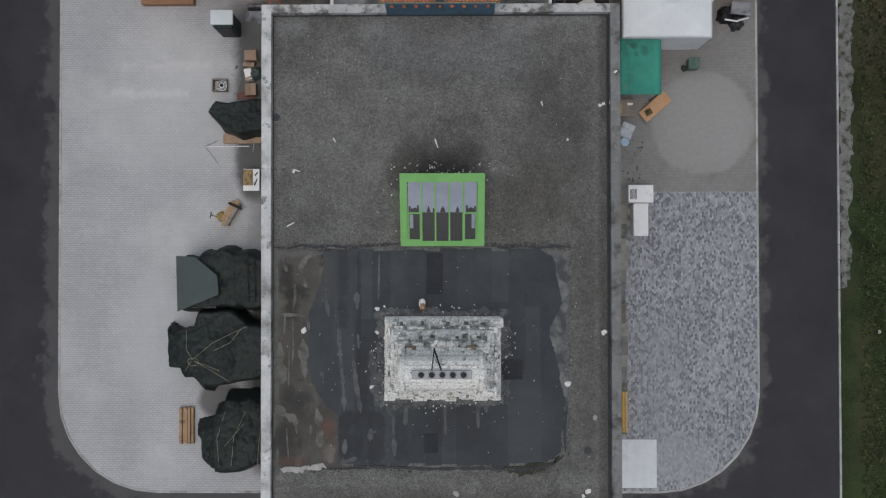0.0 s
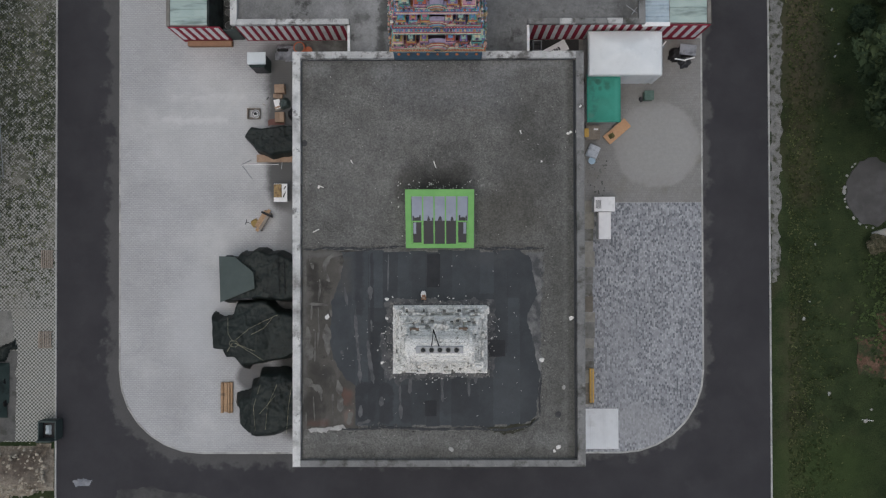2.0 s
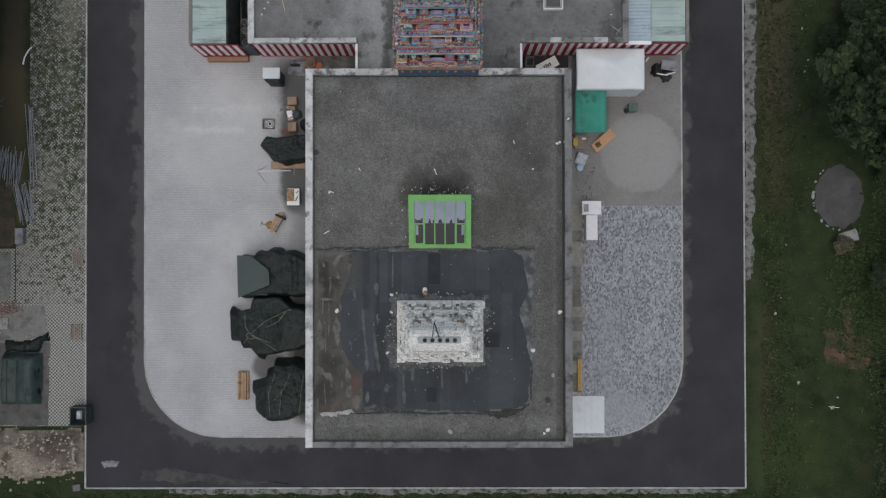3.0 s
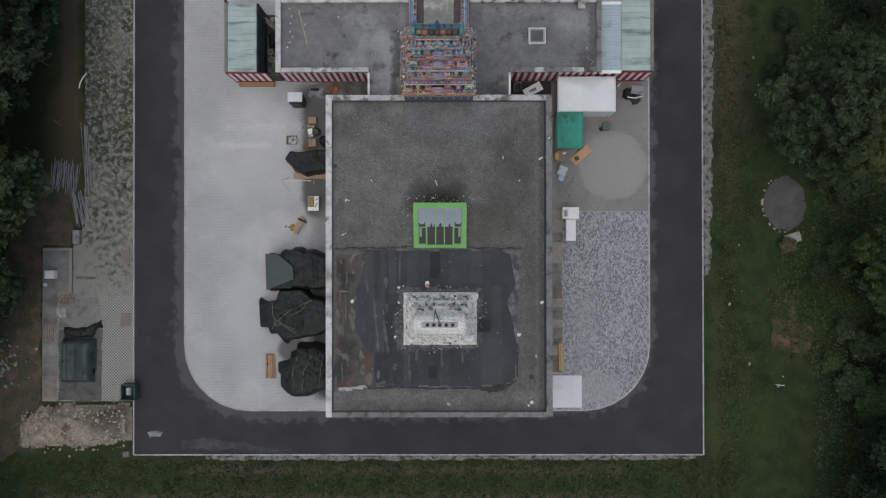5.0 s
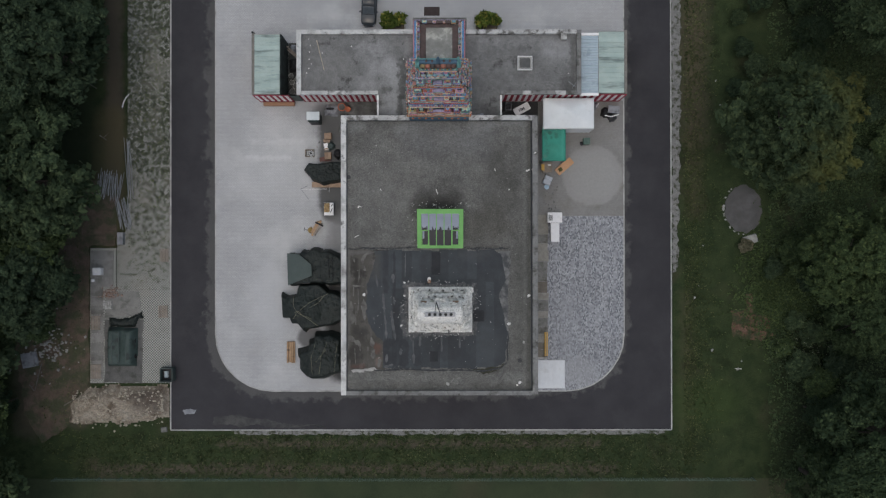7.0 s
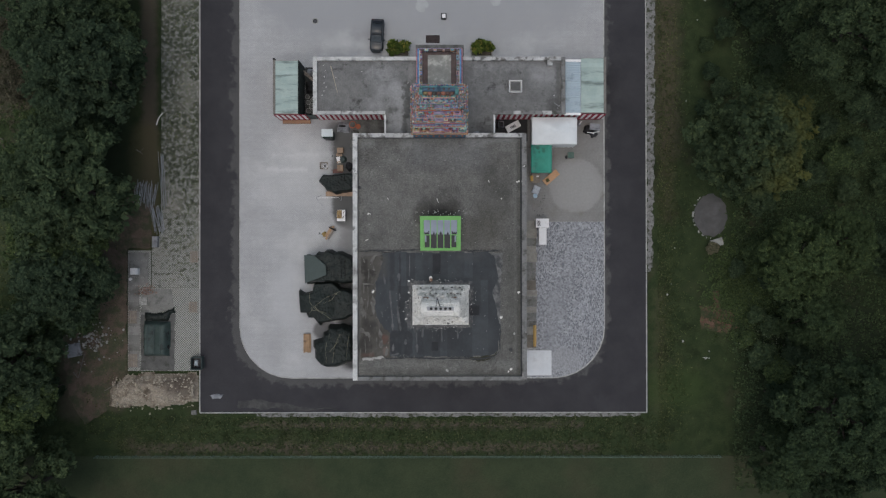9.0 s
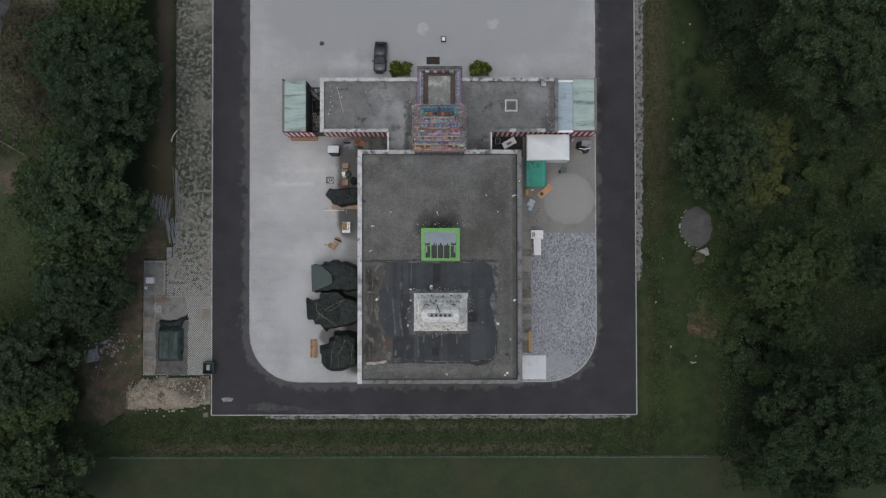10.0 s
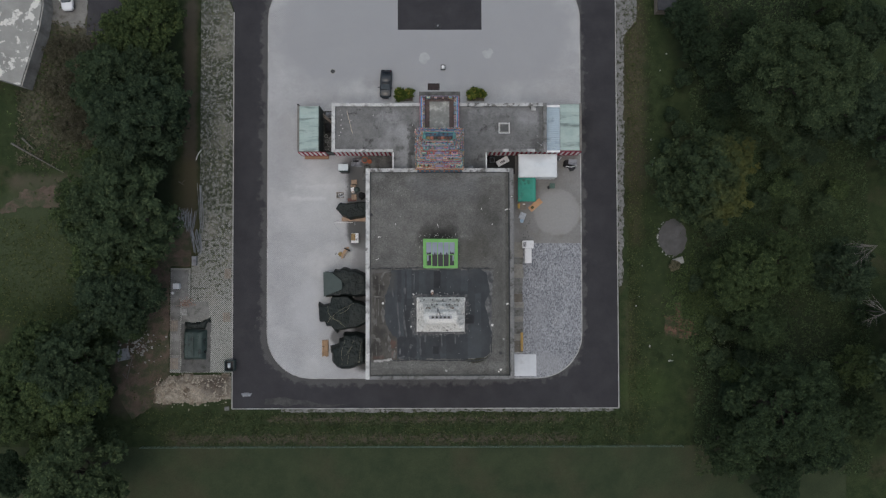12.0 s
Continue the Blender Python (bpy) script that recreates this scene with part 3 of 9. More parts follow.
TARP_PALE = surface("faded_green_tarpaulin", (0.050, 0.068, 0.064), (0.064, 0.084, 0.079), 0.7, (0.05, 0.065, 0.06), 0.8, (0.55, 0.75), None, 15, 0.08, 0.6, bump=0.1)
ROPE = surface("pale_rope", (0.27, 0.25, 0.17), (0.35, 0.33, 0.24), 3.0, None, 1, (0, 1), None, 30, 0.2)
WOOD = surface("raw_timber", (0.36, 0.23, 0.13), (0.48, 0.32, 0.20), 1.5, (0.22, 0.15, 0.10), 1.0, (0.55, 0.7), (1, 4, 1), 20, 0.2, 0.75, vary=0.2)
OLD_WOOD = surface("grey_timber", (0.20, 0.17, 0.14), (0.30, 0.26, 0.22), 2.0, (0.12, 0.1, 0.08), 1.0, (0.55, 0.7), None, 20, 0.2, 0.85, vary=0.2)
YELLOW = surface("yellow_formwork_ply", (0.50, 0.30, 0.07), (0.58, 0.37, 0.10), 1.5, (0.3, 0.18, 0.06), 1.2, (0.58, 0.7), None, 25, 0.12, 0.6)
ORANGE = surface("orange_terracotta", (0.33, 0.09, 0.045), (0.40, 0.125, 0.06), 2.0, None, 1, (0, 1), None, 25, 0.15, 0.7)
TERRA = surface("terracotta_board", (0.26, 0.15, 0.09), (0.33, 0.19, 0.12), 2.0, (0.22, 0.12, 0.08), 1.0, (0.55, 0.7), None, 25, 0.15, 0.8)
CARD = surface("brown_cardboard", (0.30, 0.21, 0.145), (0.37, 0.265, 0.19), 2.0, (0.22, 0.16, 0.12), 1.5, (0.52, 0.65), None, 25, 0.12, 0.9, vary=0.25)
METAL = surface("galvanised_steel", (0.26, 0.275, 0.29), (0.40, 0.41, 0.43), 2.0, (0.22, 0.22, 0.22), 1.0, (0.55, 0.7), None, 25, 0.15, 0.5, 0.6, vary=0.25)
DARK_METAL = surface("dark_steel", (0.035, 0.036, 0.04), (0.055, 0.056, 0.06), 2.0, None, 1, (0, 1), None, 25, 0.15, 0.5, 0.3)
BLACK = surface("black_plastic", (0.012, 0.012, 0.013), (0.02, 0.02, 0.021), 2.0, None, 1, (0, 1), None, 25, 0.15, 0.6)
GREY_SHEET = surface("grey_plastic_sheet", (0.20, 0.21, 0.23), (0.28, 0.29, 0.31), 2.0, (0.12, 0.12, 0.13), 1.5, (0.5, 0.65), None, 20, 0.15, 0.5)
WHITE_LACQUER = surface("white_appliance_lacquer", (0.66, 0.66, 0.67), (0.73, 0.73, 0.74), 1.0, (0.52, 0.52, 0.52), 1.4, (0.6, 0.75), None, 30, 0.04, 0.35, bump=0.05, spec=0.5)
CAR_PAINT = surface("black_car_paint", (0.022, 0.026, 0.03), (0.028, 0.033, 0.037), 1.0, None, 1, (0, 1), None, 30, 0.05, 0.22, bump=0.0, spec=0.6)
CAR_WHITE = surface("white_car_paint", (0.66, 0.67, 0.69), (0.70, 0.71, 0.73), 1.0, None, 1, (0, 1), None, 30, 0.04, 0.25, bump=0.0, spec=0.6)
TYRE = surface("rubber", (0.012, 0.012, 0.012), (0.02, 0.02, 0.02), 3.0, None, 1, (0, 1), None, 30, 0.2, 0.9)
BARK = surface("bark", (0.05, 0.042, 0.034), (0.09, 0.078, 0.065), 3.0, None, 1, (0, 1), None, 10, 0.4, 0.95, bump=0.8, bump_dist=0.03, coords="object")
DEAD_WOOD = surface("bare_dead_wood", (0.12, 0.112, 0.10), (0.17, 0.16, 0.145), 3.0, None, 1, (0, 1), None, 10, 0.3, 0.95)
LEAF = {
    "g": leaf("mid_green_leaves", (0.045, 0.070, 0.042), (0.078, 0.112, 0.062), (0.116, 0.154, 0.084)),
    "d": leaf("dark_green_leaves", (0.035, 0.056, 0.036), (0.056, 0.086, 0.049), (0.084, 0.12, 0.063)),
    "l": leaf("light_green_leaves", (0.049, 0.075, 0.039), (0.086, 0.124, 0.056), (0.13, 0.17, 0.076)),
    "y": leaf("yellowing_leaves", (0.038, 0.060, 0.038), (0.062, 0.090, 0.052), (0.09, 0.12, 0.064), 0.25, (0.122, 0.128, 0.044)),
    "b": leaf("brown_brushwood", (0.085, 0.088, 0.06), (0.15, 0.142, 0.105), (0.22, 0.2, 0.155)),
    "s": leaf("garden_leaves", (0.05, 0.085, 0.02), (0.150, 0.20, 0.05), (0.36, 0.31, 0.08), 0.9),
}
WEED = leaf("verge_weeds", (0.040, 0.058, 0.024), (0.099, 0.122, 0.054), (0.197, 0.197, 0.107))
GLASS_DARK = surface("tinted_glass", (0.010, 0.013, 0.018), (0.015, 0.018, 0.025), 1.0, None, 1, (0, 1), None, 30, 0.02, 0.08, bump=0.0, spec=0.25)
# pale pane colour with the sky's reflection put into it
GLASS_SKY = surface("lavender_sky_glass", (0.20, 0.23, 0.29), (0.24, 0.275, 0.345), 0.6, (0.17, 0.195, 0.25), 0.9, (0.5, 0.8), None, 30, 0.02, 0.2, bump=0.0, spec=0.3)
PAINT = {
    "orange": surface("temple_orange", (0.43, 0.14, 0.06), (0.50, 0.19, 0.09), 3.0, (0.26, 0.11, 0.07), 2.0, (0.5, 0.7), None, 25, 0.12, 0.6),
    "cream": surface("temple_cream", (0.586, 0.511, 0.356), (0.680, 0.616, 0.452), 3.0, (0.348, 0.307, 0.234), 2.0, (0.5, 0.7), None, 25, 0.12, 0.6),
    "teal": surface("temple_teal", (0.112, 0.275, 0.266), (0.156, 0.352, 0.335), 3.0, (0.089, 0.170, 0.170), 2.0, (0.5, 0.7), None, 25, 0.12, 0.6),
    "pink": surface("temple_pink", (0.487, 0.217, 0.266), (0.578, 0.301, 0.350), 3.0, (0.278, 0.156, 0.173), 2.0, (0.5, 0.7), None, 25, 0.12, 0.6),
    "blue": surface("temple_blue", (0.10, 0.235, 0.47), (0.155, 0.32, 0.56), 3.0, (0.09, 0.15, 0.27), 2.0, (0.5, 0.7), None, 25, 0.12, 0.6),
    "lilac": surface("temple_lilac", (0.310, 0.277, 0.408), (0.391, 0.350, 0.488), 3.0, (0.197, 0.173, 0.238), 2.0, (0.5, 0.7), None, 25, 0.12, 0.6),
    "mint": surface("temple_mint", (0.290, 0.437, 0.396), (0.383, 0.530, 0.481), 3.0, (0.190, 0.264, 0.247), 2.0, (0.5, 0.7), None, 25, 0.12, 0.6),
    "petrol": surface("temple_petrol", (0.068, 0.125, 0.180), (0.094, 0.165, 0.225), 2.0, (0.085, 0.080, 0.080), 1.0, (0.52, 0.7), (1, 1, 0.4), 25, 0.12, 0.7),
    "gold": surface("temple_gold", (0.352, 0.270, 0.139), (0.439, 0.349, 0.194), 3.0, (0.229, 0.180, 0.115), 2.0, (0.5, 0.7), None, 25, 0.12, 0.5),
    "wall": surface("temple_shade_wall", (0.136, 0.114, 0.136), (0.179, 0.147, 0.170), 3.0, (0.097, 0.079, 0.088), 2.0, (0.5, 0.7), None, 25, 0.15, 0.7),
    "brown": surface("temple_brown", (0.098, 0.074, 0.070), (0.131, 0.095, 0.090), 2.0, (0.073, 0.061, 0.058), 1.5, (0.5, 0.7), None, 25, 0.15, 0.8),
}
PAINT["crimson"] = surface("temple_crimson", (0.36, 0.055, 0.085), (0.45, 0.09, 0.125), 3.0, (0.24, 0.06, 0.08), 2.0, (0.5, 0.7), None, 25, 0.12, 0.6)
PIECES = palette("temple_piece_paints", [(0.46, 0.17, 0.24), (0.13, 0.28, 0.48), (0.09, 0.30, 0.27), (0.44, 0.12, 0.07), (0.15, 0.09, 0.19), (0.58, 0.50, 0.34), (0.30, 0.48, 0.42), (0.22, 0.16, 0.38), (0.05, 0.05, 0.07), (0.40, 0.30, 0.10), (0.52, 0.30, 0.36)])
FIGURES = palette("temple_figure_paints", [(0.538, 0.342, 0.269), (0.200, 0.306, 0.454), (0.643, 0.602, 0.538), (0.148, 0.295, 0.246), (0.494, 0.209, 0.185), (0.485, 0.346, 0.199), (0.131, 0.114, 0.114), (0.558, 0.395, 0.395)])

# ---- building helpers ----


def origin(ob):
    p = Vector((0, 0, 0))
    while ob is not None:
        p += ob.location
        ob = ob.parent
    return p


def thing(name, at, label, category, group="", kind=""):
    ob = new(name)
    ob.location = at
    ob.empty_display_size = 0.2
    return tagged(ob, label, category, group, kind)


def finish(name, bm, material, smooth=False):
    me = bpy.data.meshes.new(name)
    bm.normal_update()
    bm.to_mesh(me)
    bm.free()
    me.materials.append(material)
    if smooth:
        me.shade_smooth()
    return me


def part(name, bm, material, parent, label="", smooth=False):
    """Links a bmesh in world places as one mesh object under a thing or a part."""
    o = origin(parent)
    bmesh.ops.translate(bm, verts=bm.verts, vec=-o)
    ob = new(name, finish(name, bm, material, smooth))
    ob.parent = parent
    return tagged(ob, label)


def single(name, bm, material, label, category="", group="", kind="", smooth=False):
    """A thing that is one mesh, with its origin at its foot."""
    lo = Vector([min(v.co[i] for v in bm.verts) for i in range(3)])
    hi = Vector([max(v.co[i] for v in bm.verts) for i in range(3)])
    o = Vector(((lo.x + hi.x) / 2, (lo.y + hi.y) / 2, lo.z))
    bmesh.ops.translate(bm, verts=bm.verts, vec=-o)
    ob = new(name, finish(name, bm, material, smooth))
    ob.location = o
    return tagged(ob, label, category, group, kind)


def piece(name, me, parent, at, rz=0.0, scale=(1, 1, 1)):
    """One of many alike pieces that share a mesh."""
    ob = new(name, me)
    ob.parent = parent
    ob.location = Vector(at) - origin(parent)
    ob.rotation_euler = (0, 0, rz)
    ob.scale = scale
    return ob


def box(bm, x0, y0, z0, x1, y1, z1, bevel=0.0, turn=0.0):
    r = bmesh.ops.create_cube(bm, size=1)
    c = Vector(((x0 + x1) / 2, (y0 + y1) / 2, (z0 + z1) / 2))
    m = Matrix.Translation(c) @ Matrix.Rotation(turn, 4, "Z") @ Matrix.Diagonal((x1 - x0, y1 - y0, z1 - z0, 1))
    bmesh.ops.transform(bm, matrix=m, verts=r["verts"])
    if bevel:
        es = list({e for v in r["verts"] for e in v.link_edges})
        bmesh.ops.bevel(bm, geom=es, offset=bevel, segments=1, affect="EDGES")
    return bm


def bx(*a, **k):
    return box(bmesh.new(), *a, **k)


def rod(bm, p, q, r0, r1=None, n=8):
    p, q = Vector(p), Vector(q)
    r1 = r0 if r1 is None else r1
    d = q - p
    r = bmesh.ops.create_cone(bm, cap_ends=True, segments=n, radius1=r0, radius2=r1, depth=d.length)
    m = Matrix.Translation((p + q) / 2) @ d.to_track_quat("Z", "Y").to_matrix().to_4x4()
    bmesh.ops.transform(bm, matrix=m, verts=r["verts"])
    return bm


def ball(bm, c, rx, ry=None, rz=None, n=8):
    r = bmesh.ops.create_uvsphere(bm, u_segments=n, v_segments=max(5, n // 2), radius=1)
    bmesh.ops.transform(bm, matrix=Matrix.Translation(c) @ Matrix.Diagonal((rx, ry or rx, rz or rx, 1)), verts=r["verts"])
    return bm


def prism(bm, pts, z0, z1):
    lo = [bm.verts.new((x, y, z0)) for x, y in pts]
    hi = [bm.verts.new((x, y, z1)) for x, y in pts]
    n = len(pts)
    bm.faces.new(hi)
    bm.faces.new(lo[::-1])
    for i in range(n):
        bm.faces.new((lo[i], lo[(i + 1) % n], hi[(i + 1) % n], hi[i]))
    return bm


def round_rect(x0, y0, x1, y1, r, n=14):
    """Corner radii r: south-west, south-east, north-east, north-west."""
    out = []
    for cx, cy, rr, a in ((x0 + r[0], y0 + r[0], r[0], 180), (x1 - r[1], y0 + r[1], r[1], 270), (x1 - r[2], y1 - r[2], r[2], 0), (x0 + r[3], y1 - r[3], r[3], 90)):
        if rr == 0:
            out.append((cx, cy))
            continue
        for i in range(n + 1):
            t = radians(a + 90 * i / n)
            out.append((cx + rr * math.cos(t), cy + rr * math.sin(t)))
    return out


def ragged(pts, step=0.6, amount=0.25, seed=0):
    """The outline with its edges broken up unevenly."""
    rng = random.Random(seed)
    out = []
    for (ax, ay), (bx_, by_) in zip(pts, pts[1:] + pts[:1]):
        n = max(1, int(math.hypot(bx_ - ax, by_ - ay) / step))
        for i in range(n):
            t = i / n
            out.append((ax + (bx_ - ax) * t + rng.uniform(-amount, amount), ay + (by_ - ay) * t + rng.uniform(-amount, amount)))
    return out


def patch(name, pts, z, thick, material, label, kind="structure", category="ground"):
    bm = prism(bmesh.new(), pts, z - thick, z)
    return single(name, bm, material, label, category, kind=kind)


def mound(pts, height, step, folds=0.0, fold_scale=1.2, edge=0.8, seed=0.0, shape=None, crease=0.0):
    """A draped or heaped form over an outline: rises from its edge, with folds."""
    P = np.array(pts)
    lo, hi = P.min(0), P.max(0)
    nx, ny = int((hi[0] - lo[0]) / step) + 2, int((hi[1] - lo[1]) / step) + 2
    Q = np.roll(P, -1, 0)
    bm = bmesh.new()
    grid = {}
    for i in range(nx):
        for j in range(ny):
            x, y = lo[0] + i * step, lo[1] + j * step
            inside, dist = False, 1e9
            for (ax, ay), (cx, cy) in zip(P, Q):
                if (ay > y) != (cy > y) and x < (cx - ax) * (y - ay) / (cy - ay) + ax:
                    inside = not inside
                ex, ey = cx - ax, cy - ay
                t = max(0, min(1, ((x - ax) * ex + (y - ay) * ey) / (ex * ex + ey * ey)))
                dist = min(dist, math.hypot(x - ax - t * ex, y - ay - t * ey))
            if not inside and dist > step * 0.8:
                continue
            d = dist if inside else 0.0
            rise = min(1.0, d / edge)
            rise = 1 - (1 - rise) ** 2.2
            h = (shape(x, y) if shape else height) * rise
            v = noise.noise((x * fold_scale, y * fold_scale, seed)) + 0.5 * noise.noise((x * fold_scale * 2.7, y * fold_scale * 2.7, seed + 3))
            v += 0.9 * (0.35 - abs(noise.noise((x * fold_scale * 1.6 + 0.8 * y, y * fold_scale * 1.1, seed + 7))))
            if crease:
                for k_, (fx, fy) in enumerate(((1.7, 0.6), (0.5, 1.8), (1.2, -1.2))):
                    c_ = abs(noise.noise((x * fx + y * 0.3, y * fy - x * 0.2, seed + 20 + 5 * k_)))
                    v += crease * max(0.0, 1 - c_ / 0.045) * (1 if k_ != 1 else -1)
            grid[i, j] = bm.verts.new((x, y, max(0.0, h + folds * v * (0.3 + 0.7 * rise))))
    for (i, j), v in list(grid.items()):
        q = [grid.get(k) for k in ((i, j), (i + 1, j), (i + 1, j + 1), (i, j + 1))]
        if all(q):
            bm.faces.new(q)
    return bm


def stones(bm, rng, n, place, lo, hi):
    """Loose broken stones, each an uneven lump."""
    for _ in range(n):
        x, y, z = place()
        s = rng.uniform(lo, hi)
        r = bmesh.ops.create_icosphere(bm, subdivisions=1, radius=1)
        m = Matrix.Translation((x, y, z + s * 0.25)) @ Euler((rng.random() * 6, rng.random() * 6, rng.random() * 6)).to_matrix().to_4x4() @ Matrix.Diagonal((s * rng.uniform(0.4, 0.9), s * rng.uniform(0.4, 0.8), s * rng.uniform(0.3, 0.6), 1))
        bmesh.ops.transform(bm, matrix=m, verts=r["verts"])
    return bm


def soup(name, verts, quads, material):
    me = bpy.data.meshes.new(name)
    me.from_pydata([tuple(v) for v in verts], [], [tuple(q) for q in quads])
    me.materials.append(material)
    return me


def leaf_cloud(rng, centres, radii, count, size, up=0.35, lo=0.62, hi=1.08, wide=0.55):
    """Leaf sprays over a group of rounded clumps."""
    k = rng.choice(len(centres), count, p=radii ** 2 / (radii ** 2).sum())
    d = rng.normal(size=(count, 3))
    d[:, 2] = np.abs(d[:, 2]) * 0.9 + d[:, 2] * 0.1
    d /= np.linalg.norm(d, axis=1)[:, None]
    p = centres[k] + d * (radii[k] * rng.uniform(lo, hi, count))[:, None]
    nrm = d + rng.normal(size=(count, 3)) * 0.55
    nrm[:, 2] += up
    nrm /= np.linalg.norm(nrm, axis=1)[:, None]
    a = np.cross(nrm, rng.normal(size=(count, 3)))
    a /= np.linalg.norm(a, axis=1)[:, None]
    b = np.cross(nrm, a)
    s = size * rng.uniform(0.6, 1.35, count)[:, None]
    v = np.stack([p - a * s, p + b * s * wide - nrm * s * 0.12, p + a * s, p - b * s * wide - nrm * s * 0.12], 1).reshape(-1, 3)
    q = np.arange(count * 4).reshape(-1, 4)
    return v, q


def corrugated(x0, x1, y0, y1, z, pitch, depth, along="y", thick=0.01):
    """One ribbed sheet, its ribs running along one axis."""
    bm = bmesh.new()
    w = (x1 - x0) if along == "y" else (y1 - y0)
    n = max(1, round(w / pitch))
    prev = None
    for i in range(n):
        for f, h in ((0.0, 0), (0.45, 0), (0.55, 1), (0.9, 1)) + (((1.0, 0),) if i == n - 1 else ()):
            u = (i + f) * w / n
            if along == "y":
                pair = (bm.verts.new((x0 + u, y0, z + h * depth)), bm.verts.new((x0 + u, y1, z + h * depth)))
            else:
                pair = (bm.verts.new((x1, y0 + u, z + h * depth)), bm.verts.new((x0, y0 + u, z + h * depth)))
            if prev:
                bm.faces.new((prev[0], pair[0], pair[1], prev[1]))
            prev = pair
    bm.normal_update()
    bmesh.ops.solidify(bm, geom=bm.faces[:], thickness=thick)
    return bm

# ---- ground, roads, yard ----
ground_bm = bmesh.new()
NG = 24
gv = [[ground_bm.verts.new(((i / NG - 0.5) * 1600, (j / NG - 0.5) * 1600, -0.12)) for j in range(NG + 1)] for i in range(NG + 1)]
for i in range(NG):
    for j in range(NG):
        ground_bm.faces.new((gv[i][j], gv[i + 1][j], gv[i + 1][j + 1], gv[i][j + 1]))
tagged(new("ground", finish("ground", ground_bm, GRASS)), "rough dark green grass round the temple grounds", "ground", kind="structure")

RW, RE, RS, RN = -31.3, 26.3, -20.1, 51.0
patch("road", [(RW, RS), (RE, RS), (RE, RN), (-75, RN), (-75, 45.0), (-36, 45.0), (-34.0, 43.9), (-32.2, 42.0), (RW, 39.6)], -0.03, 0.12, ROAD, "dark smooth asphalt ring road round the yard", category="road")
patch("road", [(-53.6, 36.0), (-48.0, 36.0), (-47.6, 44.9), (-53.2, 44.9)], -0.034, 0.1, ASPHALT, "short dark asphalt lane behind the trees", category="road")
rngd = random.Random(4)


def dusty_edge(pts, seed):
    return patch("road_dust", ragged(ragged(pts, 1.6, 0.25, seed), 0.25, 0.09, seed + 50), -0.024, 0.03, ASPHALT_PALE, "pale dusty strip along the asphalt edge", category="dust")


dusty_edge([(-26.5, -19.7), (-26.5, -18.9), (-23.5, -18.6), (-17.0, -19.4), (-13, -19.7)], 5)

IW, IE, IS, IN = -26.1, 20.85, -15.65, 45.0
KR = 6.6
outline = round_rect(IW, IS, IE, IN, (KR, KR, KR, KR))
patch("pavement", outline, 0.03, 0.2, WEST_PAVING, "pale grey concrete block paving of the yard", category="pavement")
EAST = [(10.0, 4.42), (IE - 0.05, 4.42), (IE - 0.05, 17.7), (10.0, 17.7)]
patch("pavement", EAST, 0.036, 0.05, EAST_PAVING, "dull brownish grey square paving", category="pavement")
se = [(10.0, 4.4), (10.0, IS + 0.05), (IE - KR, IS + 0.05)] + [(IE - KR + (KR - 0.05) * math.sin(radians(a)), IS + KR - (KR - 0.05) * math.cos(radians(a))) for a in range(6, 91, 6)] + [(IE - 0.05, 4.4)]
patch("pavement", se[::-1][::-1], 0.036, 0.05, MIXED_PAVING, "mixed light and dark grey concrete pavers", category="pavement")
rngc = random.Random(9)
patch("courtyard_floor", [(6.55, 14.8), (11.0, 14.8), (11.0, 17.6), (6.55, 17.6)], 0.042, 0.03, surface("black_court_floor", (0.03, 0.03, 0.031), (0.045, 0.045, 0.045), 1.0, None, 1, (0, 1), None, 20, 0.3), "dark floor of the narrow court", category="floor")
patch("courtyard_floor", [(-11.2, 14.5), (-7.1, 14.5), (-7.1, 17.6), (-11.2, 17.6)], 0.042, 0.03, MOSSY_GROUND, "dark floor of the narrow court", category="floor")
patch("asphalt_pad", [(-6.6, 36.7), (6.05, 36.7), (6.05, 44.9), (-6.6, 44.9)], 0.037, 0.03, ASPHALT, "black asphalt pad set into the pale paving", category="pavement")

# soiled edge slabs along the east wall
edge = thing("paving_edge", (11.1, -4, 0.036), "stained concrete slabs along the foot of the wall", "pavement", kind="structure")
slab_tones = [surface("grey_slab", (0.15, 0.148, 0.14), (0.21, 0.207, 0.195), 2.0, (0.1, 0.095, 0.08), 1.2, (0.5, 0.65), None, 30, 0.2), surface("brown_slab", (0.13, 0.115, 0.095), (0.18, 0.16, 0.135), 2.0, None, 1, (0, 1), None, 30, 0.2), surface("beige_slab", (0.22, 0.21, 0.185), (0.29, 0.28, 0.25), 2.0, None, 1, (0, 1), None, 30, 0.2)]
rngs = random.Random(12)
y = -11.9
while y < 4.2:
    d = rngs.choice((0.8, 1.0, 1.3))
    part("slab", bx(10.1, y, 0.03, 12.1 + rngs.uniform(-0.12, 0.12), y + d - 0.02, 0.05 + rngs.uniform(0, 0.006), bevel=0.008), rngs.choice(slab_tones), edge)
    y += d

# kerbs
kerb_mesh = finish("kerb_stone", bx(-0.49, -0.07, -0.12, 0.49, 0.07, 0.0, bevel=0.012), KERB)


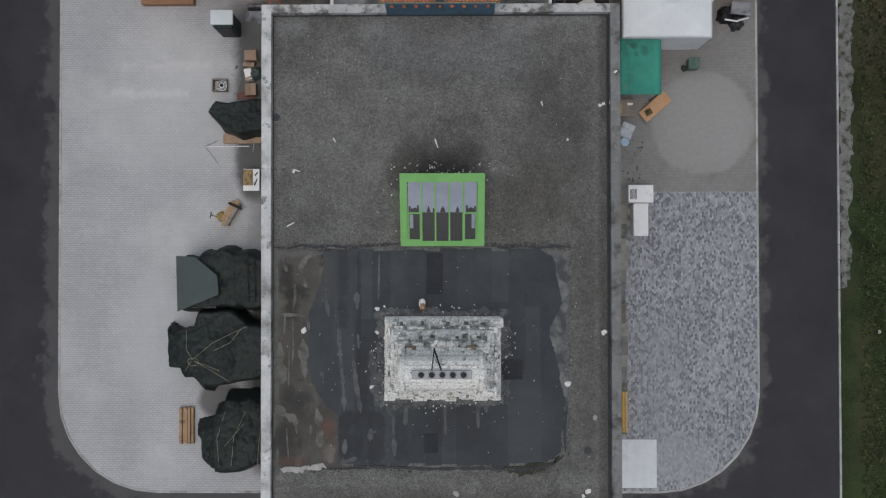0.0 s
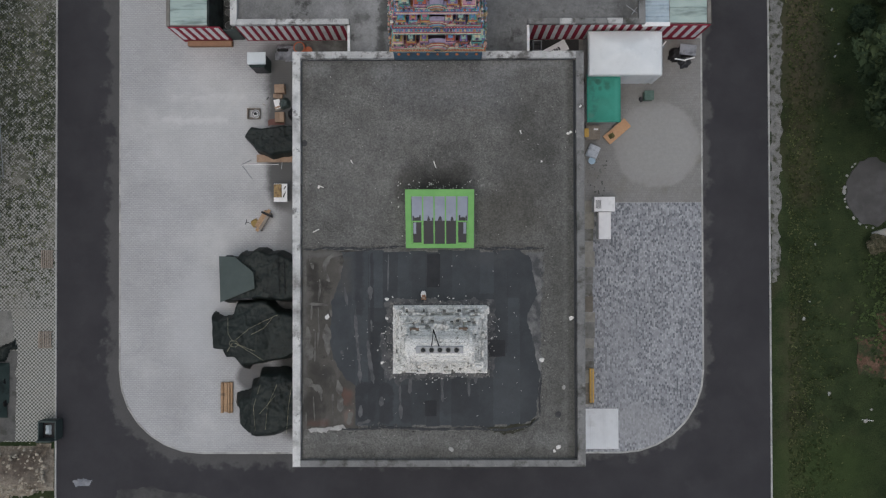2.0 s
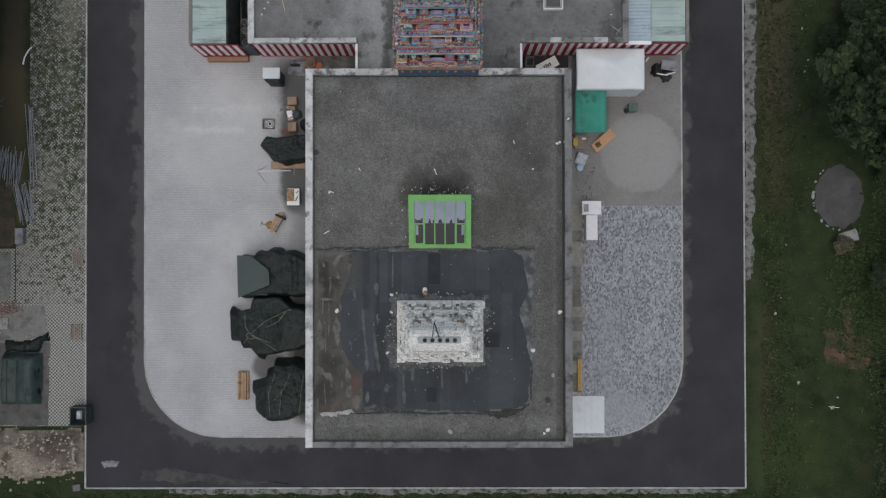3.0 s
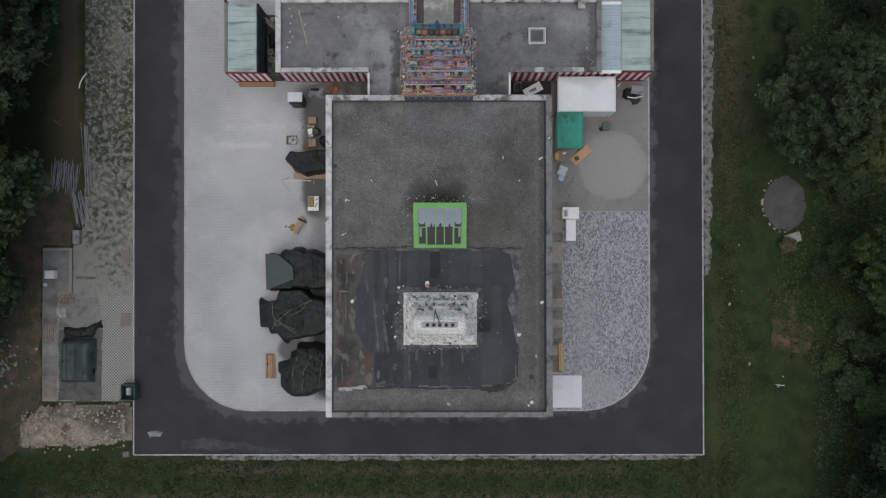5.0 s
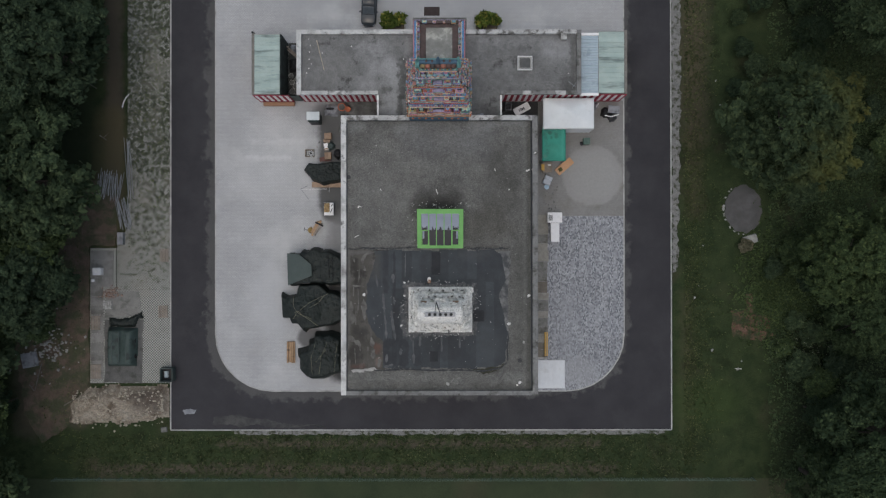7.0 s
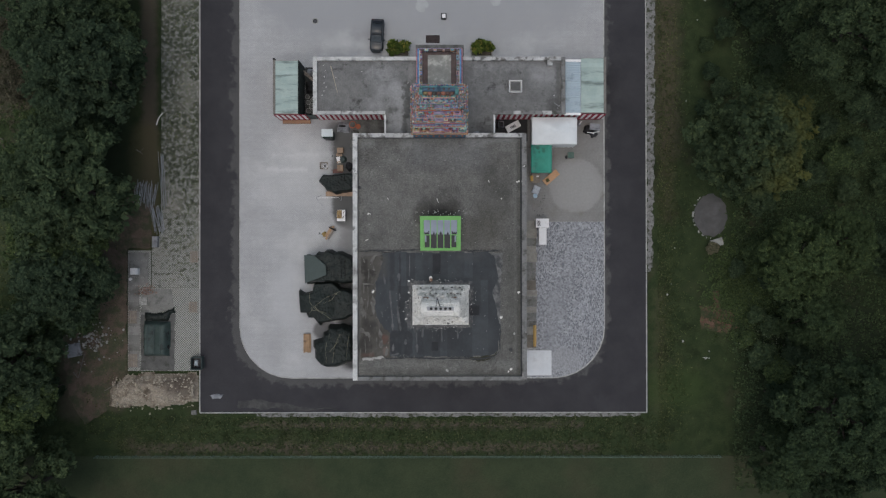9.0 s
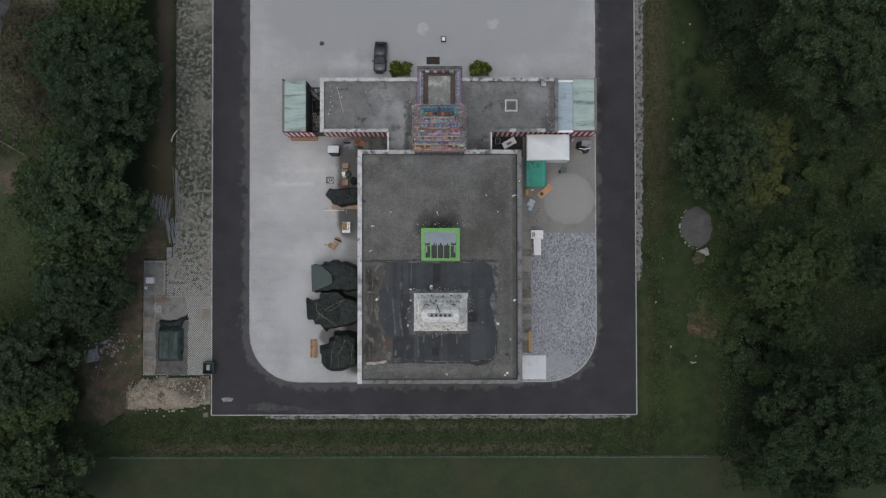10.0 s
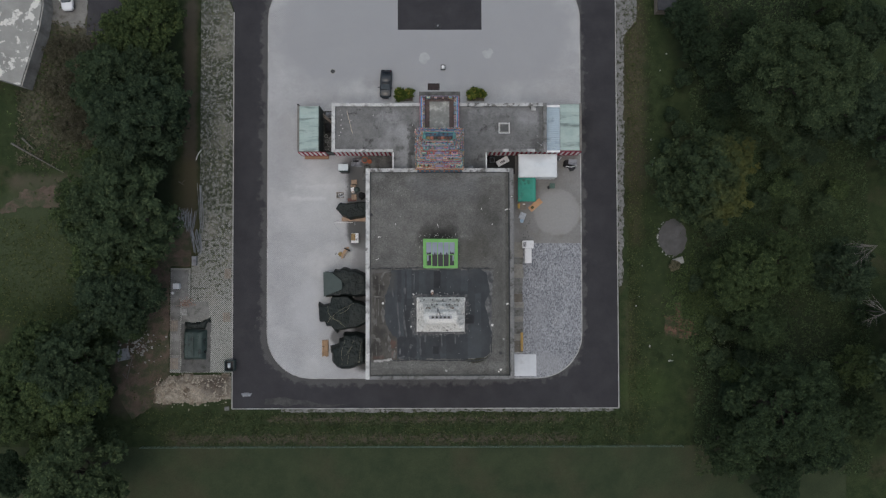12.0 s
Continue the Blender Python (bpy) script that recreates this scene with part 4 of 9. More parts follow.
def kerb_run(name, pts, z, label):
    k = thing(name, (pts[0][0], pts[0][1], 0), label, "kerb", kind="structure")
    for (ax, ay), (cx, cy) in zip(pts, pts[1:]):
        L = math.hypot(cx - ax, cy - ay)
        n = max(1, round(L))
        for i in range(n):
            t = (i + 0.5) / n
            piece("kerb_stone", kerb_mesh, k, (ax + (cx - ax) * t, ay + (cy - ay) * t, z + rngd.uniform(-0.006, 0.006)), math.atan2(cy - ay, cx - ax), (L / n, 1, 1))


kerb_run("kerb", [(RW, 39.4), (RW, RS - 0.05), (RE, RS - 0.05), (RE, 50.9)], 0.05, "thin pale concrete kerb along the road's outer edge")
inner = round_rect(IW - 0.02, IS - 0.02, IE + 0.02, IN, (KR, KR, KR, KR), 7)
kerb_run("kerb", inner + inner[:1], 0.065, "pale concrete kerb round the paved yard")

# grass grid strip, earth and field
patch("grass_paver_strip", [(-37.5, -3.98), (RW - 0.1, -3.98), (RW - 0.1, 39.4), (-32.3, 41.9), (-34.0, 43.7), (-36.3, 44.2), (-36.3, 3.0), (-37.5, 1.5)], -0.05, 0.1, GRID, "grass-grown concrete grid paving beside the road", category="pavement")
patch("grass_paver_strip", [(-40.6, -14.75), (RW - 0.1, -14.75), (RW - 0.1, -4.0), (-37.6, -4.0), (-37.6, 0.8), (-40.6, 0.8)], -0.046, 0.1, grass_grid("bare_grid_stones", False), "bare concrete grid paving at the road side", category="pavement")
patch("earth_path", ragged([(-48, -19), (-46, -21.5), (-43.5, -20), (-40.75, -15), (-40.75, 1.0), (-37.7, 1.2), (-37.2, 8.0), (-42.2, 9.0), (-43.6, 4.0), (-45.5, -7), (-49.5, -10)], 0.5, 0.2, 23), -0.068, 0.08, FOOT_EARTH, "bare brown earth at the foot of the trees", category="earth")
patch("earth_path", ragged([(-66.5, 9.0), (-63.0, 12.4), (-59.5, 13.0), (-55.0, 14.2), (-53.0, 12.0), (-54.6, 7.2), (-56.4, 6.6), (-57.2, 9.6), (-61.0, 10.2)], 0.5, 0.3, 24), -0.068, 0.08, FOOT_EARTH, "bare brown earth track running into the meadow", category="earth")
patch("gravel_strip", ragged([(26.42, -2), (27.0, -2), (27.4, 12), (27.5, 36), (29.5, 38), (29.5, 44), (26.42, 44)], 0.35, 0.17, 26), -0.06, 0.08, GRAVEL_EDGE, "pale gravel strip along the road", category="gravel")
patch("gravel_strip", ragged([(-24, -20.25), (25.5, -20.25), (25.5, -20.62), (-24, -20.72)], 0.4, 0.14, 29), -0.06, 0.08, GRAVEL_EDGE, "thin gravel strip along the south kerb", category="gravel")
patch("field", [(-90, -25.75), (60, -25.75), (60, -140), (-90, -140)], -0.09, 0.06, LAWN, "flat mown green field beyond the fence", category="field")
patch("bracken_patch", ragged([(33.4, -9.4), (36.2, -10.0), (38.2, -9.4), (37.4, -7.4), (35.9, -6.6), (35.7, -4.6), (35.0, -4.6), (34.9, -6.6), (33.2, -6.4)], 0.5, 0.2, 30), -0.07, 0.06, RED_EARTH, "patch of red-brown withered bracken", category="plants")
pond = [(34.64 + 2.15 * math.cos(t) * rngc.uniform(0.94, 1.05), 5.2 + 2.75 * math.sin(t) * rngc.uniform(0.94, 1.05)) for t in [i * math.tau / 40 for i in range(40)]]
patch("sand_patch", pond, -0.04, 0.08, PUDDLE, "round flat grey patch of wet sand", category="sand")

# ---- hall ----
HX0, HX1, HY0, HY1, HP, HR = -10.70, 10.08, -14.80, 14.75, 6.83, 6.40
hall = thing("temple_hall", (-0.25, 0, 0), "flat-roofed rendered temple hall with gravelled felt roof", "building")
for a in ((HX0 + 0.1, HY0 + 0.1, 0, HX0 + 0.45, HY1 - 0.1, 6.1), (HX1 - 0.45, HY0 + 0.1, 0, HX1 - 0.1, HY1 - 0.1, 6.1), (HX0 + 0.45, HY0 + 0.1, 0, HX1 - 0.45, HY0 + 0.45, 6.1), (HX0 + 0.45, HY1 - 0.45, 0, HX1 - 0.45, HY1 - 0.1, 6.1)):
    part("wall", bx(*a), PLASTER, hall, "grey rendered wall")
part("roof", bx(HX0 + 0.02, HY0 + 0.02, 6.104, HX1 - 0.02, HY1 - 0.02, HR), ROOF_GRAVEL, hall, "dark gravelled felt roof")


def coping(parent, ax, ay, cx, cy, w, z0, z1, length, material, seed, weights=None):
    """Coping slabs end to end along a parapet."""
    rng = random.Random(seed)
    L = math.hypot(cx - ax, cy - ay)
    n = round(L / length)
    mats = material if isinstance(material, list) else [material]
    meshes = [finish("coping_slab", bx(-L / n / 2 + 0.002, -w / 2, z0, L / n / 2 - 0.002, w / 2, z1, bevel=0.008), m) for m in mats]
    for i in range(n):
        t = (i + 0.5) / n
        p = (ax + (cx - ax) * t + rng.uniform(-0.005, 0.005), ay + (cy - ay) * t + rng.uniform(-0.005, 0.005), rng.uniform(-0.003, 0.003))
        me = rng.choices(meshes, weights)[0] if weights else meshes[0]
        piece("coping_slab", me, parent, p, math.atan2(cy - ay, cx - ax))


w = 0.56
coping(hall, HX0 + w / 2, HY0, HX0 + w / 2, HY1, w, 6.404, HP, 1.9, [COPING_PALE], 1)
coping(hall, HX1 - w / 2, HY0, HX1 - w / 2, HY1, w, 6.404, HP, 1.9, [COPING_GREY], 2)
coping(hall, HX0 + w, HY0 + 0.23, HX1 - w, HY0 + 0.23, 0.46, 6.404, HP - 0.004, 1.5, [COPING_GREY], 3)
coping(hall, HX0 + w, HY1 - 0.25, -3.45, HY1 - 0.25, 0.5, 6.404, HP - 0.004, 1.2, [COPING_MIX], 4)
coping(hall, 2.82, HY1 - 0.25, HX1 - w, HY1 - 0.25, 0.5, 6.404, HP - 0.004, 1.2, [COPING_MIX], 5)

# old brown felt along the west side, newer bitumen sheets laid side by side over it
SEAM = surface("tar_seam", (0.026, 0.029, 0.033), (0.036, 0.039, 0.043), 1.5, None, 1, (0, 1), None, 30, 0.2, 0.6)
rngm = random.Random(31)
old_edge = ragged(ragged([(-10.05, 0.6), (-5.9, 0.6), (-5.9, -12.2), (-10.05, -12.2)], 1.2, 0.1, 8), 0.3, 0.05, 9)
part("felt_sheet", prism(bmesh.new(), old_edge, HR - 0.02, HR + 0.003), OLD_FELT, hall, "brown weathered felt with silt stains")
lap = ragged(ragged([(-5.9, 0.5), (-6.5, 0.55), (-7.18, 0.5), (-7.2, -0.3), (-7.4, -1.2), (-7.58, -2.06), (-7.9, -3.0), (-8.05, -3.9), (-8.14, -5.0), (-8.14, -6.33), (-7.9, -7.2), (-7.57, -7.81), (-6.9, -8.6), (-6.4, -9.2), (-6.25, -10.4), (-6.3, -12.0), (-5.9, -12.0)], 0.5, 0.14, 4), 0.15, 0.05, 5)
part("felt_sheet", prism(bmesh.new(), lap, HR - 0.02, HR + 0.0045), FELT, hall, "worn uneven edge of the newer felt")
x = -6.25
k = 0
while x < 5.3:
    wd = min(rngm.choice((0.92, 1.0, 1.05)), 5.45 - x)
    yn, ys = 0.5 + rngm.uniform(-0.12, 0.12), -12.05 + rngm.uniform(-0.15, 0.15)
    cut = rngm.uniform(-8, -2)
    for a, b in ((ys, cut), (cut - 0.1, yn)):
        z = HR + 0.006 + 0.004 * (k % 3) + (0.003 if b == yn else 0)
        pts = ragged([(x - 0.04, a), (x + wd + 0.04, a), (x + wd + 0.04, b), (x - 0.04, b)], 0.4, 0.014, k * 7 + int(b * 3))
        part("felt_sheet", prism(bmesh.new(), pts, HR - 0.02, z), FELT, hall)
        k += 1
    if rngm.random() < 0.75:
        a = rngm.uniform(-11.8, -5)
        part("seam", bx(x + wd - 0.012, a, HR - 0.01, x + wd + 0.006 + rngm.uniform(0, 0.014), a + rngm.uniform(3.0, 7.0) if a < -6 else 0.3, HR + 0.0175), SEAM, hall)
    x += wd
east_edge = ragged(ragged([(5.35, -12.0), (5.75, -11.8), (6.4, -11.6), (6.7, -11.2), (6.75, -9.8), (6.89, -8.2), (6.6, -7.0), (6.41, -6.0), (6.1, -4.4), (6.32, -3.4), (6.8, -2.5), (6.6, -1.7), (6.4, -0.9), (6.25, 0.15), (5.8, 0.45), (5.35, 0.52)], 0.45, 0.14, 61), 0.15, 0.05, 62)
part("felt_sheet", prism(bmesh.new(), east_edge, HR - 0.02, HR + 0.007), FELT, hall, "ragged eastern edge of the newer felt")
# black fillets where the roof meets the parapets: tar, with the north one painting shading
for a in ((HX1 - w - 0.15, HY0 + 0.5, HX1 - w - 0.003, HY1 - 0.55), (HX0 + w + 0.003, HY0 + 0.5, HX0 + w + 0.05, HY1 - 0.55), (HX0 + w + 0.05, HY1 - 0.57, HX1 - w - 0.16, HY1 - 0.505)):
    part("fillet", bx(a[0], a[1], HR - 0.01, a[2], a[3], HR + 0.05, bevel=0.01), SEAM, hall, "black tarred fillet, the north one painted shading")
# ---- front wing ----
WP, WR = 4.5, 4.15
wing = thing("front_wing", (-0.3, 21, 0), "low flat-roofed front building with red and white striped walls", "building")
for a in ((-15.8, 17.66, 0, -15.5, 24.4, 3.85), (14.8, 17.66, 0, 15.1, 24.4, 3.85), (-15.5, 24.1, 0, 14.8, 24.4, 3.85), (-15.5, 17.68, 0, -7.0, 17.95, 3.85), (6.4, 17.68, 0, 14.8, 17.95, 3.85), (-7.0, 14.78, 0, -6.7, 17.95, 3.85), (6.1, 14.78, 0, 6.4, 17.95, 3.85)):
    part("wall", bx(*a), WHITE, wing, "white painted wall")
part("roof", prism(bmesh.new(), [(-15.75, 17.55), (-6.95, 17.55), (-6.95, 14.77), (6.35, 14.77), (6.35, 17.55), (15.05, 17.55), (15.05, 24.45), (-15.75, 24.45)], 3.86, WR), WING_ROOF, wing, "grey felt roof with pale dried puddles")
coping(wing, -15.62, 17.47, -15.62, 24.55, 0.5, WR + 0.004, WP, 1.1, [COPING_PALE], 11)
coping(wing, 14.9, 17.45, 14.9, 24.5, 0.5, WR + 0.004, WP, 1.1, [COPING_GREY], 12)
coping(wing, -15.36, 24.32, -3.2, 24.32, 0.46, WR + 0.004, WP, 1.2, [COPING_PALE], 13)
coping(wing, 2.6, 24.3, 14.64, 24.3, 0.46, WR + 0.004, WP, 1.2, [COPING_MIX], 14)
coping(wing, -15.36, 17.68, -7.0, 17.68, 0.42, WR + 0.004, WP, 1.2, [COPING_MIX], 15)
coping(wing, 6.4, 17.66, 14.64, 17.66, 0.42, WR + 0.004, WP, 1.2, [COPING_MIX, COPING_GREY], 16, [1, 2])
part("roof_edge", bx(-7.12, 14.78, 3.9, -6.93, 17.46, 4.3, bevel=0.01), WHITE, wing, "white roof edge board")
part("roof_edge", bx(6.33, 14.78, 3.9, 6.52, 17.44, 4.3, bevel=0.01), WHITE, wing, "white roof edge board")


def stripe_mesh(w, z0, z1, rounded):
    bm = bmesh.new()
    pts = [(-w / 2, z1), (-w / 2, z0 + (w / 2 if rounded else 0))]
    if rounded:
        pts += [(w / 2 * math.cos(t), z0 + w / 2 + w / 2 * math.sin(t)) for t in [math.pi + math.pi * i / 6 for i in range(1, 6)]]
    pts += [(w / 2, z0 + (w / 2 if rounded else 0)), (w / 2, z1)]
    a = [bm.verts.new((px, 0.0, pz)) for px, pz in pts]
    b = [bm.verts.new((px, -0.012, pz)) for px, pz in pts]
    bm.faces.new(b)
    n = len(pts)
    for i in range(n):
        bm.faces.new((a[i], a[(i + 1) % n], b[(i + 1) % n], b[i]))
    return bm


def striped_wall(parent, x0, x1, y, z1, pitch, rounded):
    """A red wall face with white stripes painted thickly on it."""
    part("wall_facing", bx(x0, y, 0.03, x1, y + 0.05, z1), RED, parent, "red painted wall face")
    me = finish("stripe", stripe_mesh(pitch * 0.52, 0.55 if rounded else 0.25, z1 - 0.12, rounded), WHITE)
    n = int((x1 - x0) / pitch)
    for i in range(n):
        piece("stripe", me, parent, (x0 + (i + 0.5) * (x1 - x0) / n, y - 0.001, 0))


striped_wall(wing, -15.78, -7.02, 17.62, 3.84, 0.62, False)
striped_wall(wing, 6.45, 15.08, 17.62, 3.84, 0.62, False)

# ---- trees ----


def tree(kind, seed, R, H, count, leafsize):
    """A tapered trunk with limbs; the crown's boughs carry knots of leaf sprays with gaps between them."""
    rng = np.random.default_rng(seed)
    t = thing("tree", (0, 0, 0), TREE_LABEL[kind], "tree", "woodland round the temple")
    bm = bmesh.new()
    rod(bm, (0, 0, -0.2), (0.1, 0.1, H * 0.55), R * 0.065, R * 0.045, 9)
    rod(bm, (0.1, 0.1, H * 0.54), (0, 0.2, H * 0.85), R * 0.045, R * 0.015, 7)
    lobes = [(rng.uniform(0.06, 0.16) / (1 + 0.3 * k), k, rng.uniform(0, 6.28)) for k in (2, 3, 5, 7)]
    n = 40
    cs, rs, fill, fr_ = [], [], [], []
    for i in range(n):
        a = i * 2.39996 + rng.uniform(-0.35, 0.35)
        u = math.sqrt((i + 0.5) / n)
        edge = 1 + sum(amp * math.sin(k * a + ph) for amp, k, ph in lobes)
        rad = R * 0.84 * u * edge * rng.uniform(0.88, 1.1)
        bough = R * rng.uniform(0.13, 0.24)
        c = np.array((rad * math.cos(a), rad * math.sin(a), H * (0.92 - 0.36 * u ** 2.0) + rng.uniform(-0.09, 0.07) * H))
        fill.append(c - np.array((0, 0, 0.45 * bough)))
        fr_.append(bough)
        if i % 3 == 0:
            rod(bm, (0.05, 0.05, H * rng.uniform(0.35, 0.6)), (c[0] * 0.9, c[1] * 0.9, c[2] - 0.3), R * 0.025, R * 0.008, 5)
        for _ in range(11):
            d = rng.normal(size=3)
            d[2] = abs(d[2]) * 0.8
            d /= np.linalg.norm(d)
            d[:2] += 0.35 * np.array((math.cos(a), math.sin(a))) * u
            cs.append(c + d * bough * rng.uniform(0.75, 1.2))
            rs.append(bough * rng.uniform(0.2, 0.46))
    for i in range(12):
        a = rng.uniform(0, math.tau)
        fill.append(np.array((R * 0.72 * math.cos(a), R * 0.72 * math.sin(a), H * rng.uniform(0.3, 0.5))))
        fr_.append(R * rng.uniform(0.2, 0.3))
    tr = new("trunk", finish("trunk", bm, BARK))
    tr.parent = t
    v, q = leaf_cloud(rng, np.array(cs), np.array(rs), count, leafsize, 0.5, 0.3, 1.3, 0.5)
    v2, q2 = leaf_cloud(rng, np.array(fill), np.array(fr_), count // 4, leafsize * 1.5, 0.4, 0.4, 0.95, 0.6)
    cr = new("crown", soup("crown", np.concatenate([v, v2]), np.concatenate([q, q2 + len(v)]), LEAF[kind]))
    cr.parent = t
    return t


TREE_LABEL = {"g": "broad green tree with a dense uneven crown", "d": "dark green tree in the shaded wood", "l": "light green leafy tree at the wood's edge", "y": "green tree turning yellow on its outer leaves", "b": "brownish half-bare shrub in the thicket"}
EAST_TREES = [(48.4, 26.3, 8.7, "g"), (55.9, 38.7, 2.7, "l"), (37.7, 32.4, 2.7, "d"), (35.3, 36.7, 3.0, "d"), (43.7, 36.1, 3.4, "d"), (60.5, 35.0, 3.8, "g"), (36.4, 12.9, 6.5, "y"), (42.4, -0.6, 4.7, "l"), (48.4, 1.6, 3.9, "l"), (45.1, -7.8, 6.2, "l"), (56.9, 0.2, 4.9, "g"), (59.1, -13.3, 4.9, "l"), (46.0, -18.5, 7.5, "d"), (41.1, -24.7, 6.5, "d"), (52.1, -24.1, 6.3, "d"), (59.8, -20.6, 4.7, "d"), (46.9, -29.3, 5.5, "d"), (61.3, -6.2, 3.0, "d"), (66.0, 20.0, 6.2, "g"), (67.0, -12.0, 6.1, "g"), (51.0, -21.0, 5.5, "d"), (54.5, -16.0, 4.2, "d"), (41.5, -17.5, 3.0, "d"), (41.0, 24.5, 3.2, "d"), (56.5, 24.0, 4.2, "g")]
WEST_TREES = [(-50.6, -12.4, 4.4, "g"), (-41.1, 36.7, 4.3, "l"), (-44.1, 33.6, 4.5, "l"), (-48.4, 30.5, 4.3, "l"), (-43.0, 28.1, 5.5, "g"), (-40.7, 29.0, 3.9, "g"), (-46.6, 23.1, 5.1, "l"), (-42.1, 21.8, 5.3, "g"), (-47.2, 15.9, 5.7, "l"), (-43.9, 14.4, 5.7, "g"), (-48.8, 8.8, 5.1, "l"), (-43.9, 7.8, 5.7, "g"), (-45.8, 1.6, 5.4, "l"), (-44.7, -2.7, 4.3, "g"), (-49.1, -6.8, 5.4, "l"), (-45.1, -7.0, 4.7, "l"), (-55.4, -11.4, 5.4, "l"), (-51.8, -16.4, 5.4, "l"), (-59.2, -17.6, 5.4, "l"), (-51.0, -19.8, 5.4, "d"), (-55.0, -24.8, 5.4, "l"), (-49.3, -27.5, 4.9, "g"), (-59.8, -27.8, 5.4, "d"), (-66.4, -20.0, 5.4, "g"), (-45.0, 3.0, 4.6, "l"), (-46.5, -2.0, 4.8, "d"), (-50.5, 2.0, 4.0, "l"), (-44.5, 11.5, 4.4, "l"), (-44.0, 18.6, 4.6, "l"), (-45.5, 26.5, 4.2, "g"), (-53.0, -13.5, 4.6, "d"), (-60.0, -18.0, 5.0, "g")]
WEST_SHRUBS = [(-56.2, 27.7, 3.5, "b"), (-55.0, 22.2, 3.5, "b"), (-57.1, 33.2, 3.1, "b"), (-52.6, 33.0, 2.6, "b"), (-52.0, 18.0, 2.8, "b"), (-49.0, -16.5, 2.5, "d")]
models = {}
rngt = random.Random(77)
for px, py, r, kd in EAST_TREES + WEST_TREES + WEST_SHRUBS:
    low = kd == "b"
    key = (kd, rngt.randrange(2) if r < 6.8 else round(r, 1))
    base = 4.6 if r < 6.8 else r
    s = r / base
    hz = s ** 0.7 * rngt.uniform(0.92, 1.06) if not low else s
    m = Matrix.Translation((px, py, -0.12)) @ Matrix.Rotation(rngt.uniform(0, 6.28) if kd != "y" else -0.25, 4, "Z") @ Matrix.Diagonal((s, s, hz, 1))
    if key in models:
        copy_thing(models[key], m)
    else:
        height = 3.0 if low else 12.5 * (base / 5.0) ** 0.7
        models[key] = tree(kd, 40 + 7 * len(models), base, height, 4500 if low else int(16500 * max(1.0, (base / 4.6) ** 1.5)), 0.165)
        models[key].matrix_basis = m

# ---- on the hall roof ----


def slope_quad(bm, x0, x1, y0, y1, za, zb, thick):
    """A flat bar or pane on the skylight's slope between y0 (south, height za) and y1 (north, height zb)."""
    lo = [bm.verts.new(p) for p in ((x0, y0, za - thick), (x1, y0, za - thick), (x1, y1, zb - thick), (x0, y1, zb - thick))]
    hi = [bm.verts.new(p) for p in ((x0, y0, za), (x1, y0, za), (x1, y1, zb), (x0, y1, zb))]
    bm.faces.new(hi)
    bm.faces.new(lo[::-1])
    for i in range(4):
        bm.faces.new((lo[i], lo[(i + 1) % 4], hi[(i + 1) % 4], hi[i]))
    return bm


SX0, SX1, SY0, SY1, SZ0, SZ1 = -2.62, 2.20, 0.70, 4.78, 6.85, 7.95


def sz(y, lift=0.0):
    return SZ0 + (SZ1 - SZ0) * (y - SY0) / (SY1 - SY0) + lift


skylight = thing("skylight", (-0.2, 2.7, HR), "bright green framed sloping skylight on the hall roof", "skylight")
bm = bmesh.new()
for x0, x1 in ((SX0 + 0.06, SX0 + 0.2), (SX1 - 0.2, SX1 - 0.06)):
    v = [bm.verts.new(p) for p in ((x0, SY0 + 0.05, HR), (x0, SY1 - 0.05, HR), (x0, SY1 - 0.05, SZ1 - 0.1), (x0, SY0 + 0.05, SZ0 - 0.1), (x1, SY0 + 0.05, HR), (x1, SY1 - 0.05, HR), (x1, SY1 - 0.05, SZ1 - 0.1), (x1, SY0 + 0.05, SZ0 - 0.1))]
    for q in ((0, 1, 2, 3), (7, 6, 5, 4), (0, 3, 7, 4), (1, 5, 6, 2), (3, 2, 6, 7), (0, 4, 5, 1)):
        bm.faces.new([v[i] for i in q])
box(bm, SX0 + 0.2, SY1 - 0.2, HR, SX1 - 0.2, SY1 - 0.06, SZ1 - 0.12)
box(bm, SX0 + 0.2, SY0 + 0.06, HR, SX1 - 0.2, SY0 + 0.2, SZ0 - 0.08)
part("upstand", bm, GREEN_FRAME, skylight, "green sheet upstand")
for x0, x1, y0, y1 in ((SX0, SX0 + 0.42, SY0, SY1), (SX1 - 0.42, SX1, SY0, SY1), (SX0 + 0.42, SX1 - 0.42, SY1 - 0.48, SY1), (SX0 + 0.42, SX1 - 0.42, SY0, SY0 + 0.3)):
    part("window_frame", slope_quad(bmesh.new(), x0, x1, y0, y1, sz(y0), sz(y1), 0.09), GREEN_FRAME, skylight)
GX0, GX1, GY0, GY1, GM = SX0 + 0.42, SX1 - 0.42, SY0 + 0.3, SY1 - 0.48, 2.62
pw = (GX1 - GX0) / 5
